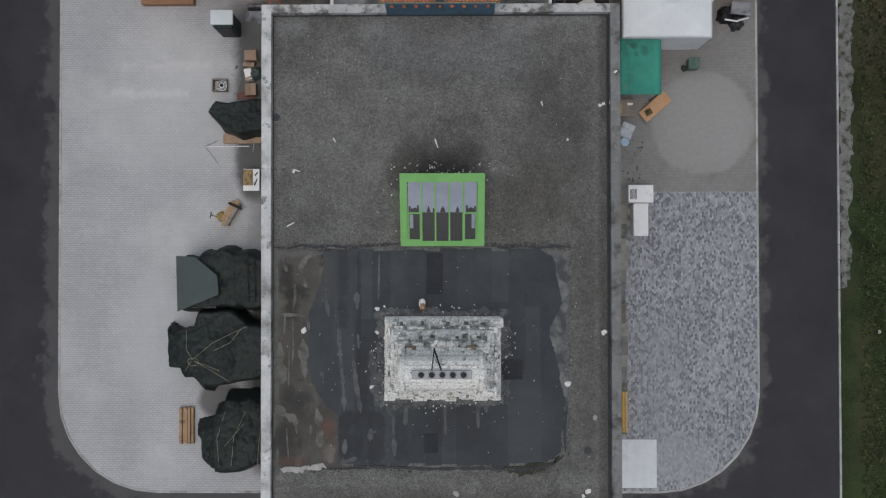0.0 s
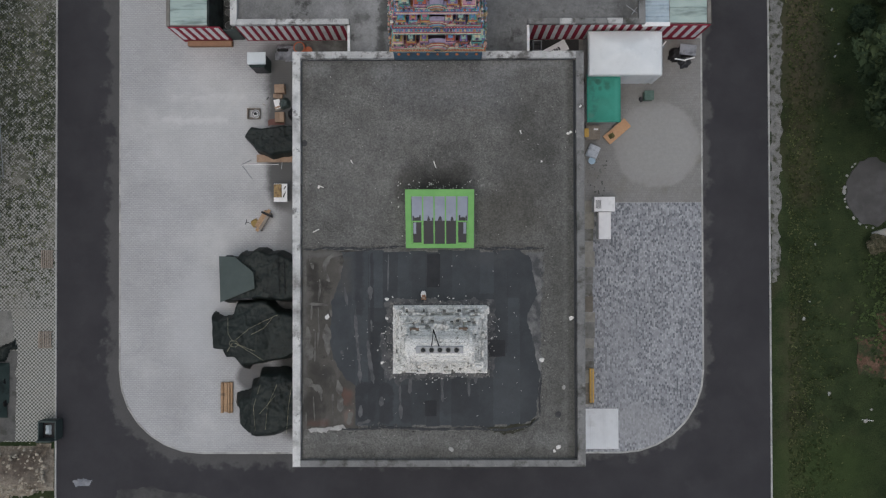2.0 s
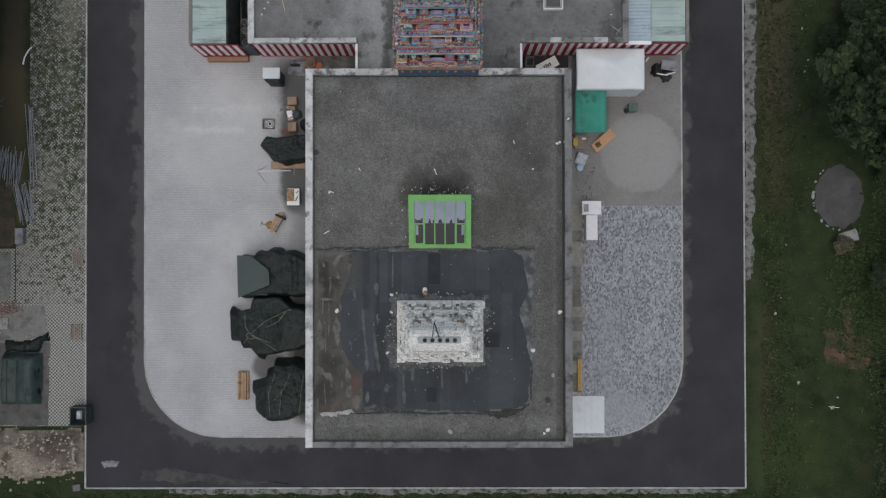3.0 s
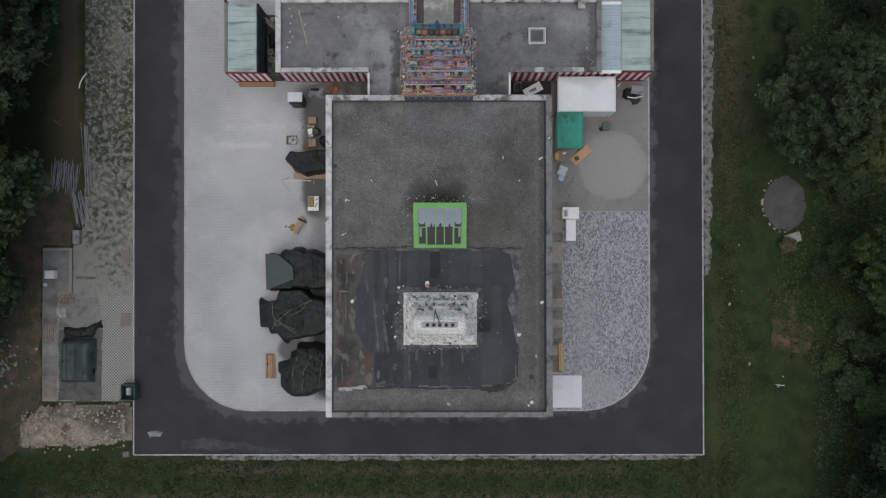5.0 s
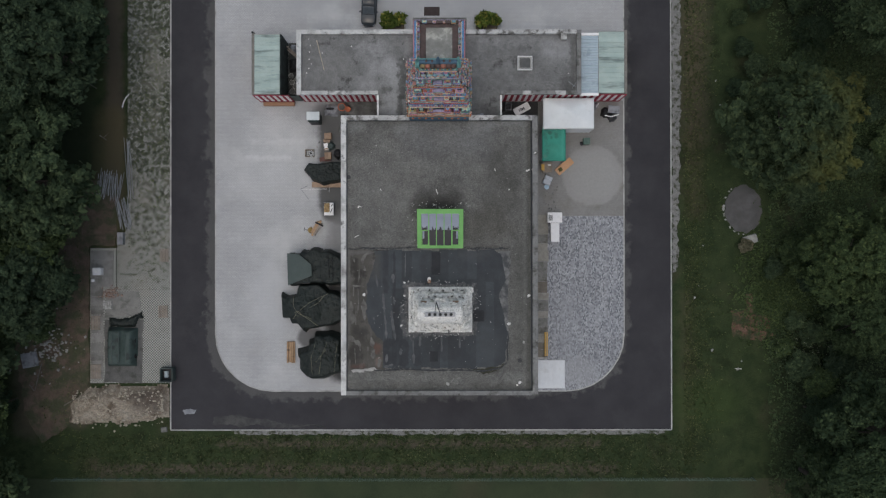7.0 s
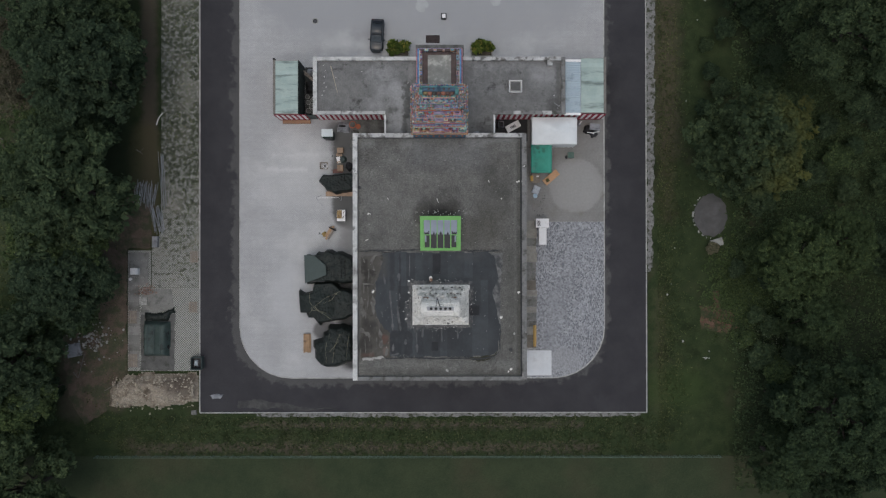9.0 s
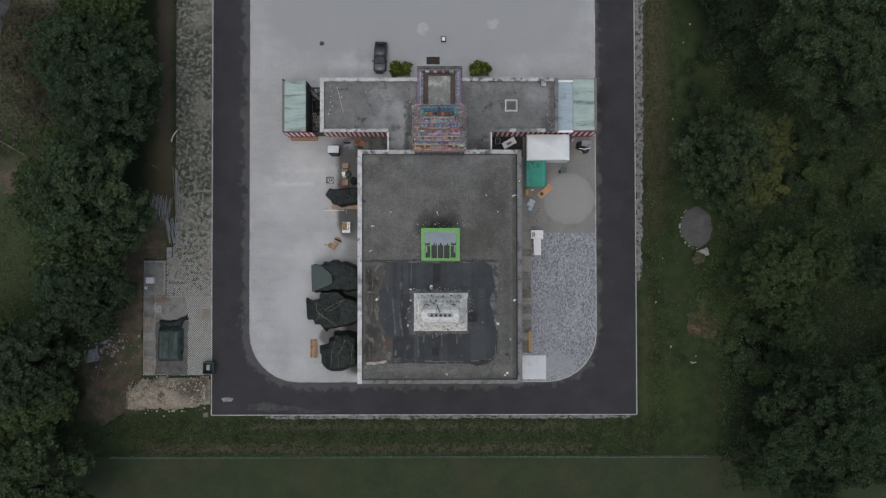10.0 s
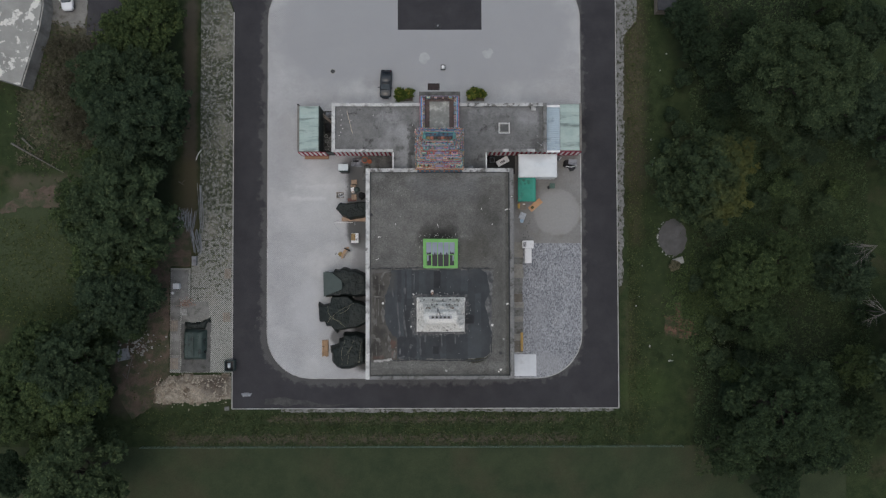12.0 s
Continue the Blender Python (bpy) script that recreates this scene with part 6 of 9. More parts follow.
tagged(part("torn_felt_edge", clods, surface("felt_clods", (0.05, 0.05, 0.047), (0.17, 0.167, 0.155), 3.0, None, 1, (0, 1), None, 25, 0.4, 0.95), hall, "clods of torn gravelled felt"), kind="stuff")
specks = bmesh.new()
stones(specks, rngr, 110, lambda: ((lambda a, d: (VX + (3.6 + d) * math.cos(a), VY + (2.6 + d) * math.sin(a), HR + 0.02))(rngr.uniform(0, 6.28), abs(rngr.gauss(0, 0.5)))), 0.03, 0.1)
stones(specks, rngr, 300, lambda: (rngr.uniform(-9.5, 9), rngr.uniform(-13.8, 13.8), HR + 0.01), 0.012, 0.05)
stones(specks, rngr, 70, lambda: (rngr.uniform(-3.2, 2.6), rngr.choice((rngr.uniform(4.9, 5.6), rngr.uniform(0.9, 5.2))), HR + 0.01), 0.04, 0.1)
tagged(part("plaster_grit", specks, WHITE_STONE, hall, "small crumbs of white plaster"), kind="stuff")
ruff = bmesh.new()
stones(ruff, rngr, 520, lambda: ((lambda a: (VX + 3.45 * max(-1, min(1, 1.5 * math.cos(a))) + rngr.gauss(0, 0.1), VY + 2.5 * max(-1, min(1, 1.5 * math.sin(a))) + rngr.gauss(0, 0.1), HR + 0.01))(rngr.uniform(0, 6.28))), 0.04, 0.12)
tagged(part("lime_debris", ruff, surface("grey_debris", (0.14, 0.138, 0.13), (0.26, 0.255, 0.24), 5.0, None, 1, (0, 1), None, 25, 0.4), hall, "grey lime debris at the tower's foot"), kind="stuff")


def lump(name, x, y, z, s, material, label, category, seed, group=""):
    rng = random.Random(seed)
    bm = bmesh.new()
    r = bmesh.ops.create_icosphere(bm, subdivisions=1, radius=1)
    for v in bm.verts:
        v.co *= 1 + rng.uniform(-0.4, 0.35)
        v.co = Vector((v.co.x * s * rng.uniform(0.95, 1.05), v.co.y * s * 0.75, v.co.z * s * 0.35))
    bmesh.ops.transform(bm, matrix=Matrix.Translation((x, y, z + s * 0.2)) @ Matrix.Rotation(rng.random() * 3, 4, "Z"), verts=bm.verts)
    return single(name, bm, material, label, category, group)


for n, (a, b, s) in enumerate(((9.14, -4.31, 0.24), (7.06, -7.29, 0.24), (8.59, -9.26, 0.2), (8.2, -13.5, 0.2), (7.9, -13.8, 0.14), (0.51, -13.64, 0.22), (-4.01, -2.95, 0.16), (-4.01, -4.33, 0.16), (-4.35, -7.49, 0.15), (-8.3, -4.2, 0.22), (-3.6, -2.8, 0.1), (-8.91, 5.11, 0.12), (7.1, 6.9, 0.1))):
    lump("plaster_lump", a, b, HR + 0.01, s, WHITE_STONE if n not in (2, 5) else CONCRETE, "broken lump of pale plaster lying on the roof", "rubble", 200 + n, "plaster lumps on the roof")
single("brick_block", box(bx(-1.55, -2.99, HR + 0.015, -1.2, -2.72, HR + 0.2, bevel=0.02), -1.5, -2.82, HR + 0.2, -1.25, -2.6, HR + 0.4, bevel=0.03), TERRA, "broken red-brown brick with pale plaster", "rubble")
lump("plaster_lump", -1.38, -2.62, HR + 0.25, 0.26, WHITE_STONE, "broken lump of pale plaster lying on the roof", "rubble", 230, "plaster lumps on the roof")
for px, py in ((-9.94, 8.27), (8.2, -11.2)):
    d = thing("roof_drain", (px, py, HR), "small round dark roof drain", "drain")
    part("grate", rod(bmesh.new(), (px, py, HR - 0.02), (px, py, HR + 0.05), 0.16, 0.13, 14), DARK_METAL, d)
    part("collar", rod(bmesh.new(), (px, py, HR - 0.02), (px, py, HR + 0.012), 0.24, 0.22, 14), DARK_METAL, d)
for px, py, zz in ((9.8, 10.75, HP), (9.0, 8.9, HR), (9.2, 9.0, HR), (9.55, 9.0, HP - 0.2)):
    lump("plaster_lump", px, py, zz, 0.13, WHITE_STONE, "broken lump of pale plaster lying on the roof", "rubble", int(px * 100), "plaster lumps on the roof")

for n, (a, b, c, d) in enumerate(((-8.94, 5.21, -8.54, 5.08), (-9.3, 1.87, -8.87, 2.1), (5.57, 9.14, 5.64, 8.88), (-0.64, 6.95, -0.47, 6.45), (-6.59, 7.03, -6.46, 6.8))):
    single("plaster_flake", rod(bmesh.new(), (a, b, HR + 0.04), (c, d, HR + 0.045), 0.045, 0.03, 5), WHITE_STONE, "pale splinter lying on the gravelled roof", "rubble", "splinters on the roof")

# ---- gateway tower ----
TX, TY = -0.32, 17.7
tower = thing("gateway_tower", (TX, TY, WR), "tall painted temple gateway tower crowded with sculpture", "tower")


def aedicule(w, d, h):
    """A small shrine: plinth, pilasters round a niche, eaves, stepped roof and finial."""
    bm = bmesh.new()
    box(bm, -w / 2, -d / 2, 0, w / 2, d / 2, h * 0.07, bevel=0.01)
    box(bm, -w * 0.45, -d * 0.45, h * 0.05, w * 0.45, d * 0.45, h * 0.14, bevel=0.01)
    box(bm, -w * 0.36, -d * 0.3, h * 0.12, w * 0.36, d * 0.4, h * 0.52)
    for sx in (-1, 1):
        box(bm, sx * w * 0.36 - w * 0.06, -d * 0.44, h * 0.12, sx * w * 0.36 + w * 0.06, -d * 0.26, h * 0.52)
    box(bm, -w * 0.12, -d * 0.4, h * 0.12, w * 0.12, -d * 0.26, h * 0.42, bevel=0.01)
    box(bm, -w * 0.52, -d * 0.56, h * 0.5, w * 0.52, d * 0.5, h * 0.56, bevel=0.015)
    box(bm, -w * 0.46, -d * 0.48, h * 0.54, w * 0.46, d * 0.45, h * 0.62, bevel=0.015)
    box(bm, -w * 0.36, -d * 0.4, h * 0.6, w * 0.36, d * 0.4, h * 0.7, bevel=0.01)
    for k0, top in ((0, False), (3, True)):
        rings = []
        for k in range(k0, k0 + 3):
            f = 1 - k * 0.14
            for z in (0.68 + k * 0.035, 0.715 + k * 0.035):
                rings.append([bm.verts.new((sx * w * 0.42 * f, sy * d * 0.43 * f, h * z)) for sx, sy in ((-1, -1), (1, -1), (1, 1), (-1, 1))])
        for ra, rb in zip(rings, rings[1:]):
            for i in range(4):
                bm.faces.new((ra[i], ra[(i + 1) % 4], rb[(i + 1) % 4], rb[i]))
        bm.faces.new(rings[0][::-1])
        bm.faces.new(rings[-1])
    rod(bm, (0, -d * 0.42, h * 0.74), (0, -d * 0.34, h * 0.74), w * 0.16, w * 0.16, 8)
    rod(bm, (0, 0, h * 0.86), (0, 0, h * 1.05), w * 0.08, 0.01, 6)
    return finish("small_shrine", bm, PIECES)


def figure(h, lean):
    """A plain painted figure shape, no detail."""
    bm = bmesh.new()
    rod(bm, (0, 0, 0), (0, -0.02, h * 0.5), h * 0.16, h * 0.13, 7)
    rod(bm, (0, -0.02, h * 0.48), (lean, -0.03, h * 0.78), h * 0.12, h * 0.17, 7)
    ball(bm, (lean, -0.04, h * 0.9), h * 0.1, h * 0.1, h * 0.12, 7)
    rod(bm, (lean - h * 0.16, -0.04, h * 0.74), (lean - h * 0.3, -0.12, h * 0.5), h * 0.05, h * 0.04, 5)
    rod(bm, (lean + h * 0.16, -0.04, h * 0.74), (lean + h * 0.3, -0.1, h * 0.92), h * 0.05, h * 0.04, 5)
    return finish("statue", bm, FIGURES)


def cartouche(w, h):
    """The arched panel in the middle of each storey."""
    bm = bmesh.new()
    pts = [(-w / 2, 0), (w / 2, 0), (w / 2, h * 0.5), (w * 0.42, h * 0.62), (w * 0.36, h * 0.64), (w * 0.3, h * 0.9), (w * 0.12, h), (-w * 0.12, h), (-w * 0.3, h * 0.9), (-w * 0.36, h * 0.64), (-w * 0.42, h * 0.62), (-w / 2, h * 0.5)]
    a = [bm.verts.new((px, 0.12, pz)) for px, pz in pts]
    b = [bm.verts.new((px * 0.94, -0.12, pz * 0.97)) for px, pz in pts]
    bm.faces.new(b)
    n = len(pts)
    for i in range(n):
        bm.faces.new((a[i], a[(i + 1) % n], b[(i + 1) % n], b[i]))
    return bm


shrines = [aedicule(0.85, 0.6, 1.3), aedicule(0.6, 0.5, 1.2), aedicule(0.45, 0.45, 1.1)]
bm = bmesh.new()
box(bm, -0.11, -0.08, 0, 0.11, 0.08, 0.08, bevel=0.015)
box(bm, -0.07, -0.09, 0.08, 0.07, 0.06, 0.17, bevel=0.015)
ball(bm, (0, -0.02, 0.19), 0.06, 0.06, 0.07, 6)
crest = finish("crest_block", bm, PIECES)
figures = [figure(1.0, 0.06), figure(1.1, -0.08), figure(0.9, 0.0)]
part("base", bx(TX - 3.1, TY - 3.45, WR + 0.004, TX + 3.1, 19.9, 8.2, bevel=0.03), PAINT["petrol"], tower, "petrol blue plain base")
rngg = random.Random(5)
bead = finish("bead", ball(bmesh.new(), (0, 0, 0), 0.07, 0.06, 0.09, 6), PAINT["cream"])
for i in range(9):
    piece("flower_boss", finish("flower_boss", ball(rod(bmesh.new(), (0, 0.02, -0.3), (0, -0.02, 0.02), 0.05, 0.03, 6), (0, -0.05, 0.05), 0.13, 0.08, 0.12, 8), PAINT["orange"]), tower, (TX - 2.7 + i * 0.675, 14.22, 8.0), 0, (1, 1, 1)) if i == 0 else piece("flower_boss", tower.children[-1].data, tower, (TX - 2.7 + i * 0.675, 14.22, 8.0), 0, (rngg.uniform(0.7, 1.1), 1, rngg.uniform(0.7, 1.1)))
# base height, top height, half width, south face, north face, four paints
LEVELS = [(8.2, 10.9, 2.85, 14.8, 19.6, "pink", "orange", "cream", "teal"), (10.9, 12.75, 2.5, 15.5, 18.8, "blue", "pink", "mint", "lilac"), (12.75, 14.3, 2.2, 15.95, 18.2, "orange", "teal", "pink", "blue"), (14.3, 16.1, 1.9, 16.35, 17.75, "lilac", "blue", "orange", "mint"), (16.1, 17.5, 1.6, 16.72, 17.5, "mint", "orange", "blue", "pink")]
MAIN = ("orange", "crimson", "blue", "orange", "lilac")
EDGE = ("gold", "blue", "pink", "crimson", "teal")
for n, (z0, z1, hx, south, north, ca, cb, cc, cd) in enumerate(LEVELS):
    TY, hy = (south + north) / 2, (north - south) / 2
    h = z1 - z0
    part("storey_wall", bx(TX - hx + 0.25, TY - hy + 0.25, z0, TX + hx - 0.25, TY + hy - 0.25, z1), PAINT["wall"], tower)
    for col, out, a, b in ((EDGE[n], 0.50, 0.0, 0.04), ("brown", 0.47, 0.04, 0.07), (MAIN[n], 0.45, 0.07, 0.11), ("teal", 0.36, 0.11, 0.14), (cc, 0.32, 0.14, 0.17), ("brown", 0.29, 0.17, 0.19), ("crimson", 0.27, 0.19, 0.21), ("mint", 0.23, 0.21, 0.225), (ca, 0.2, 0.225, 0.24)):
        part("ledge", bx(TX - hx - out, TY - hy - out, z0 + a, TX + hx + out, TY + hy + out, z0 + b, bevel=0.015), PAINT[col], tower)
    for col, out, a, b in ((cd, 0.3, 0.2, 0.15), ("cream", 0.27, 0.15, 0.12), ("crimson", 0.22, 0.12, 0.08), ("mint", 0.17, 0.08, 0.05), ("blue", 0.1, 0.05, 0.0)):
        part("cornice", bx(TX - hx + 0.2 - out, TY - hy + 0.2 - out, z1 - a, TX + hx - 0.2 + out, TY + hy - 0.2 + out, z1 - b, bevel=0.015), PAINT[col], tower)
    for col, fw, dp_, a, b in (("cream", 0.5, 0.34, 0.24, 0.32), ("pink", 0.47, 0.28, 0.32, 0.42), ("crimson", 0.44, 0.22, 0.42, 0.5), ("cream", 0.42, 0.16, 0.5, 0.56)):
        for side in (-1, 1):
            y_ = TY + side * hy
            part("pedestal", bx(TX - hx * fw, min(y_, y_ + side * dp_), z0 + a, TX + hx * fw, max(y_, y_ + side * dp_), z0 + b, bevel=0.01), PAINT[col], tower)
    for zb, ob_, st_ in ((z1, -0.04, 0.3), (z0 + 0.24, 0.26, 0.36)):
        nn = int(2 * hx / st_)
        for i in range(nn):
            for side in (-1, 1):
                piece("crest_block", crest, tower, (TX - hx + 0.1 + (2 * hx - 0.2) * i / (nn - 1), TY + side * (hy + ob_ - 0.06), zb), 0 if side < 0 else math.pi, (1, 1, rngg.uniform(0.8, 1.2)))
    nb = int((2 * hx + 0.7) / 0.2)
    for i in range(nb):
        piece("bead", bead, tower, (TX - hx - 0.3 + (2 * hx + 0.6) * i / (nb - 1), TY - hy - 0.41, z0 + 0.11), 0, (0.5, 0.4, 0.5))
    s, tall = min(1.0, (h - 0.5) / 1.5), (h - 0.42) / 1.3
    for side in range(4):
        half, off = (hx, hy) if side % 2 == 0 else (hy, hx)
        count = (7 if side % 2 == 0 else 6) if n < 2 else 5
        c, sn = math.cos(side * math.pi / 2), math.sin(side * math.pi / 2)
        for i in range(count):
            u = -half + 0.2 + (2 * half - 0.4) * i / (count - 1)
            if side % 2 == 0 and i == count // 2:
                continue
            px, py = u, -off - 0.02
            piece("small_shrine", shrines[(i + n) % 3], tower, (TX + px * c - py * sn, TY + px * sn + py * c, z0 + 0.24), side * math.pi / 2, (0.98 * 2 * half / (count - 1) / (0.85, 0.6, 0.45)[(i + n) % 3] * (0.78, 0.72, 0.66)[(i + n) % 3], 1.05, tall * rngg.uniform(0.92, 1.06)))
        nf = (12 if n < 2 else 9) if side % 2 == 0 else (14 if n < 3 else 10)
        for i in range(nf):
            u = -half - 0.15 + (2 * half + 0.3) * i / (nf - 1) + rngg.uniform(-0.08, 0.08)
            if side % 2 == 0 and abs(u) < half * 0.3:
                continue
            px, py = u, -off - 0.2 - (0.2 if side % 2 else 0)
            q = s * rngg.uniform(0.5, 0.85)
            piece("statue", figures[rngg.randrange(3)], tower, (TX + px * c - py * sn, TY + px * sn + py * c, z0 + 0.24), side * math.pi / 2 + rngg.uniform(-0.4, 0.4), (q, q, q))
    for side in (0, 2):
        c = 1 if side == 0 else -1
        for k_, (fw, fh, col) in enumerate(((0.64, 0.5, "lilac"), (0.6, 0.42, cb), (0.56, 0.36, "cream"), (0.5, 0.3, "crimson"), (0.46, 0.25, "mint"), (0.4, 0.2, ca), (0.3, 0.15, "gold"), (0.16, 0.1, "petrol"))):
            bm = cartouche(hx * fw, h * fh)
            bmesh.ops.transform(bm, matrix=Matrix.Translation((TX, TY - c * (hy + 0.16 + 0.035 * k_), z0 + 0.25 + 0.004 * k_)) @ Matrix.Rotation(side * math.pi / 2, 4, "Z"), verts=bm.verts)
            part("arched_panel", bm, PAINT[col], tower)
# barrel crown of the tower
CY = 17.33
bm = bmesh.new()
ring = [(-math.cos(t) * 0.3, 17.5 + math.sin(t) ** 0.75 * 0.95) for t in [math.pi * i / 14 for i in range(15)]]
va = [bm.verts.new((TX - 1.7, CY + a, b)) for a, b in ring]
vb = [bm.verts.new((TX + 1.7, CY + a, b)) for a, b in ring]
for i in range(14):
    bm.faces.new((va[i], va[i + 1], vb[i + 1], vb[i]))
bm.faces.new(va)
bm.faces.new(vb[::-1])
part("barrel_roof", bm, PAINT["petrol"], tower, "dark blue painted barrel roof")
part("roof_band", bx(TX - 1.75, CY - 0.62, 17.504, TX + 1.75, CY + 0.5, 17.62, bevel=0.02), PAINT["teal"], tower, "teal band under the roof")
arch = finish("roof_arch", rod(rod(bmesh.new(), (0, 0, 0), (0, -0.2, 0), 0.25, 0.24, 12), (0, -0.18, 0), (0, -0.24, 0), 0.14, 0.13, 10), palette("arch_paints", [(0.05, 0.045, 0.04), (0.22, 0.17, 0.08), (0.05, 0.07, 0.08), (0.10, 0.055, 0.045), (0.3, 0.12, 0.08)]))
for i in range(7):
    piece("roof_arch", arch, tower, (TX - 1.38 + i * 0.46, CY - 0.24, 18.12), 0, (1, 1.4, 1.1))
blue_arch = finish("roof_arch", rod(rod(bmesh.new(), (0, 0, 0), (0, -0.16, 0), 0.26, 0.22, 10), (0, -0.1, 0), (0, -0.22, 0), 0.12, 0.08, 8), palette("pale_arch_paints", [(0.34, 0.48, 0.46), (0.24, 0.42, 0.48), (0.42, 0.5, 0.5)]))
for i in range(6):
    piece("roof_arch", blue_arch, tower, (TX - 1.35 + i * 0.54, 16.42, 17.1), 0, (0.85, 0.5, 1.3))
finial = bmesh.new()
for a, b, r0, r1 in ((0, 0.1, 0.13, 0.08), (0.1, 0.26, 0.08, 0.15), (0.26, 0.4, 0.15, 0.05), (0.4, 0.62, 0.04, 0.01)):
    rod(finial, (0, 0, a), (0, 0, b), r0, r1, 10)
fin = finish("finial", finial, PAINT["brown"])
for i in range(5):
    piece("finial", fin, tower, (TX - 1.05 + i * 0.525, CY, 18.42), 0, (0.8, 0.8, 0.8))
part("crest", rod(rod(bmesh.new(), (TX, CY + 0.05, 18.3), (TX, CY + 0.12, 19.5), 0.26, 0.04, 8), (TX - 0.42, CY + 0.05, 18.5), (TX + 0.42, CY + 0.05, 18.5), 0.1, 0.1, 8), PAINT["petrol"], tower, "dark blue crest at the roof's middle")
for s_ in (-1, 1):
    bm = rod(bmesh.new(), (TX + s_ * 1.72, CY, 18.1), (TX + s_ * 1.9, CY, 18.1), 0.5, 0.46, 16)
    rod(bm, (TX + s_ * 1.88, CY, 18.1), (TX + s_ * 2.0, CY, 18.1), 0.3, 0.26, 14)
    box(bm, TX + s_ * 1.86 - 0.2, CY - 0.42, 17.6, TX + s_ * 1.86 + 0.2, CY + 0.3, 17.95, bevel=0.04)
    rod(bm, (TX + s_ * 1.85, CY, 18.55), (TX + s_ * 1.95, CY, 19.1), 0.16, 0.03, 8)
    part("corner_crest", bm, PAINT["teal"], tower, "teal horseshoe crest at the roof's end")

# ---- porch with painted parapet ----
porch = thing("entrance_porch", (-0.33, 23, 0), "flat-roofed entrance porch with a painted sculpted parapet", "porch")
PX0, PX1, PY1 = -3.15, 2.5, 25.5
part("roof", bx(PX0 + 0.2, 19.92, 4.0, PX1 - 0.2, PY1 - 0.2, 4.5), surface("porch_concrete", (0.22, 0.222, 0.205), (0.32, 0.32, 0.295), 0.9, (0.52, 0.51, 0.47), 0.9, (0.53, 0.68), None, 20, 0.2), porch, "stained pale concrete roof")
for px in (PX0 + 0.5, PX1 - 0.5):
    for py in (24.95,):
        part("column", rod(bmesh.new(), (px, py, 0.03), (px, py, 4.0), 0.22, 0.2, 14), PAINT["cream"], porch)
for x0, y0, x1, y1 in ((PX0, 19.92, PX0 + 0.62, PY1), (PX1 - 0.62, 19.92, PX1, PY1), (PX0 + 0.62, PY1 - 0.5, PX1 - 0.62, PY1)):
    part("parapet", bx(x0 + 0.1, y0 + (0.1 if y0 > 22 else 0), 4.3, x1 - 0.1, y1 - 0.1, 4.95), PAINT["brown"], porch, "brown painted parapet back")
for x0, y0, x1, y1, col, z in ((PX0, 19.92, PX0 + 0.14, PY1, "pink", 4.8), (PX1 - 0.14, 19.92, PX1, PY1, "pink", 4.8), (PX0 + 0.15, 19.92, PX0 + 0.36, PY1 - 0.16, "blue", 4.97), (PX1 - 0.36, 19.92, PX1 - 0.15, PY1 - 0.16, "blue", 4.97), (PX0 + 0.14, PY1 - 0.14, PX1 - 0.14, PY1, "lilac", 4.8), (PX0 + 0.37, 19.92, PX0 + 0.46, PY1 - 0.3, "cream", 4.99), (PX1 - 0.46, 19.92, PX1 - 0.37, PY1 - 0.3, "cream", 4.99)):
    part("cornice", bx(x0, y0, 4.05, x1, y1, z + 0.03, bevel=0.02), PAINT[col], porch)
for s_, xa in ((1, PX0 + 0.55), (-1, PX1 - 0.55)):
    for i in range(8):
        piece("small_shrine", shrines[i % 3], porch, (xa + 0.05 * s_, 20.4 + i * 0.64, 4.95), math.pi / 2 * -s_, (0.55, 0.5, 0.45))
    part("gutter", bx(xa + (0.2 if s_ > 0 else -0.85), 19.95, 4.48, xa + (0.85 if s_ > 0 else -0.2), PY1 - 0.5, 4.56, bevel=0.02), PAINT["brown"], porch, "dark brown inner ledge")
for i in range(4):
    piece("small_shrine", shrines[i % 3], porch, (-1.9 + i * 1.05, PY1 - 0.36, 4.95), math.pi, (0.6, 0.5, 0.45))
part("gutter", bx(PX0 + 1.2, PY1 - 0.75, 4.48, PX1 - 1.2, PY1 - 0.42, 4.57, bevel=0.02), PAINT["brown"], porch, "dark brown inner ledge")

# ---- on the wing roofs ----
hatch = thing("roof_hatch", (9.0, 20.88, WR), "square roof light with a white painted frame", "roof hatch")
for a in ((8.22, 20.13, 9.82, 20.2), (8.22, 21.56, 9.82, 21.63), (8.22, 20.2, 8.29, 21.56), (9.75, 20.2, 9.82, 21.56)):
    part("upstand", bx(a[0], a[1], WR, a[2], a[3], 4.56, bevel=0.015), WHITE, hatch)
part("cover_frame", bx(8.285, 20.195, 4.3, 9.755, 21.565, 4.47, bevel=0.02), CONCRETE, hatch, "grey cover frame")
part("pane", bx(8.45, 20.36, 4.46, 9.59, 21.4, 4.5), surface("dusty_glass", (0.07, 0.072, 0.07), (0.1, 0.1, 0.098), 1.5, None, 1, (0, 1), None, 20, 0.1, 0.2), hatch, "dusty dark glass")
vent = thing("roof_vent", (13.2, 23.6, WR), "small square concrete vent block", "vent")
part("body", bx(12.95, 23.42, WR, 13.45, 23.95, 4.7, bevel=0.02), CONCRETE, vent)
part("cap", bx(12.88, 23.35, 4.72, 13.52, 24.02, 4.8, bevel=0.02), COPING_PALE, vent)
part("strut", bx(13.0, 23.5, 4.69, 13.1, 23.6, 4.73), DARK_METAL, vent)
ant = thing("aerial", (14.1, 18.6, WR), "small bent metal aerial lying at the parapet", "aerial")
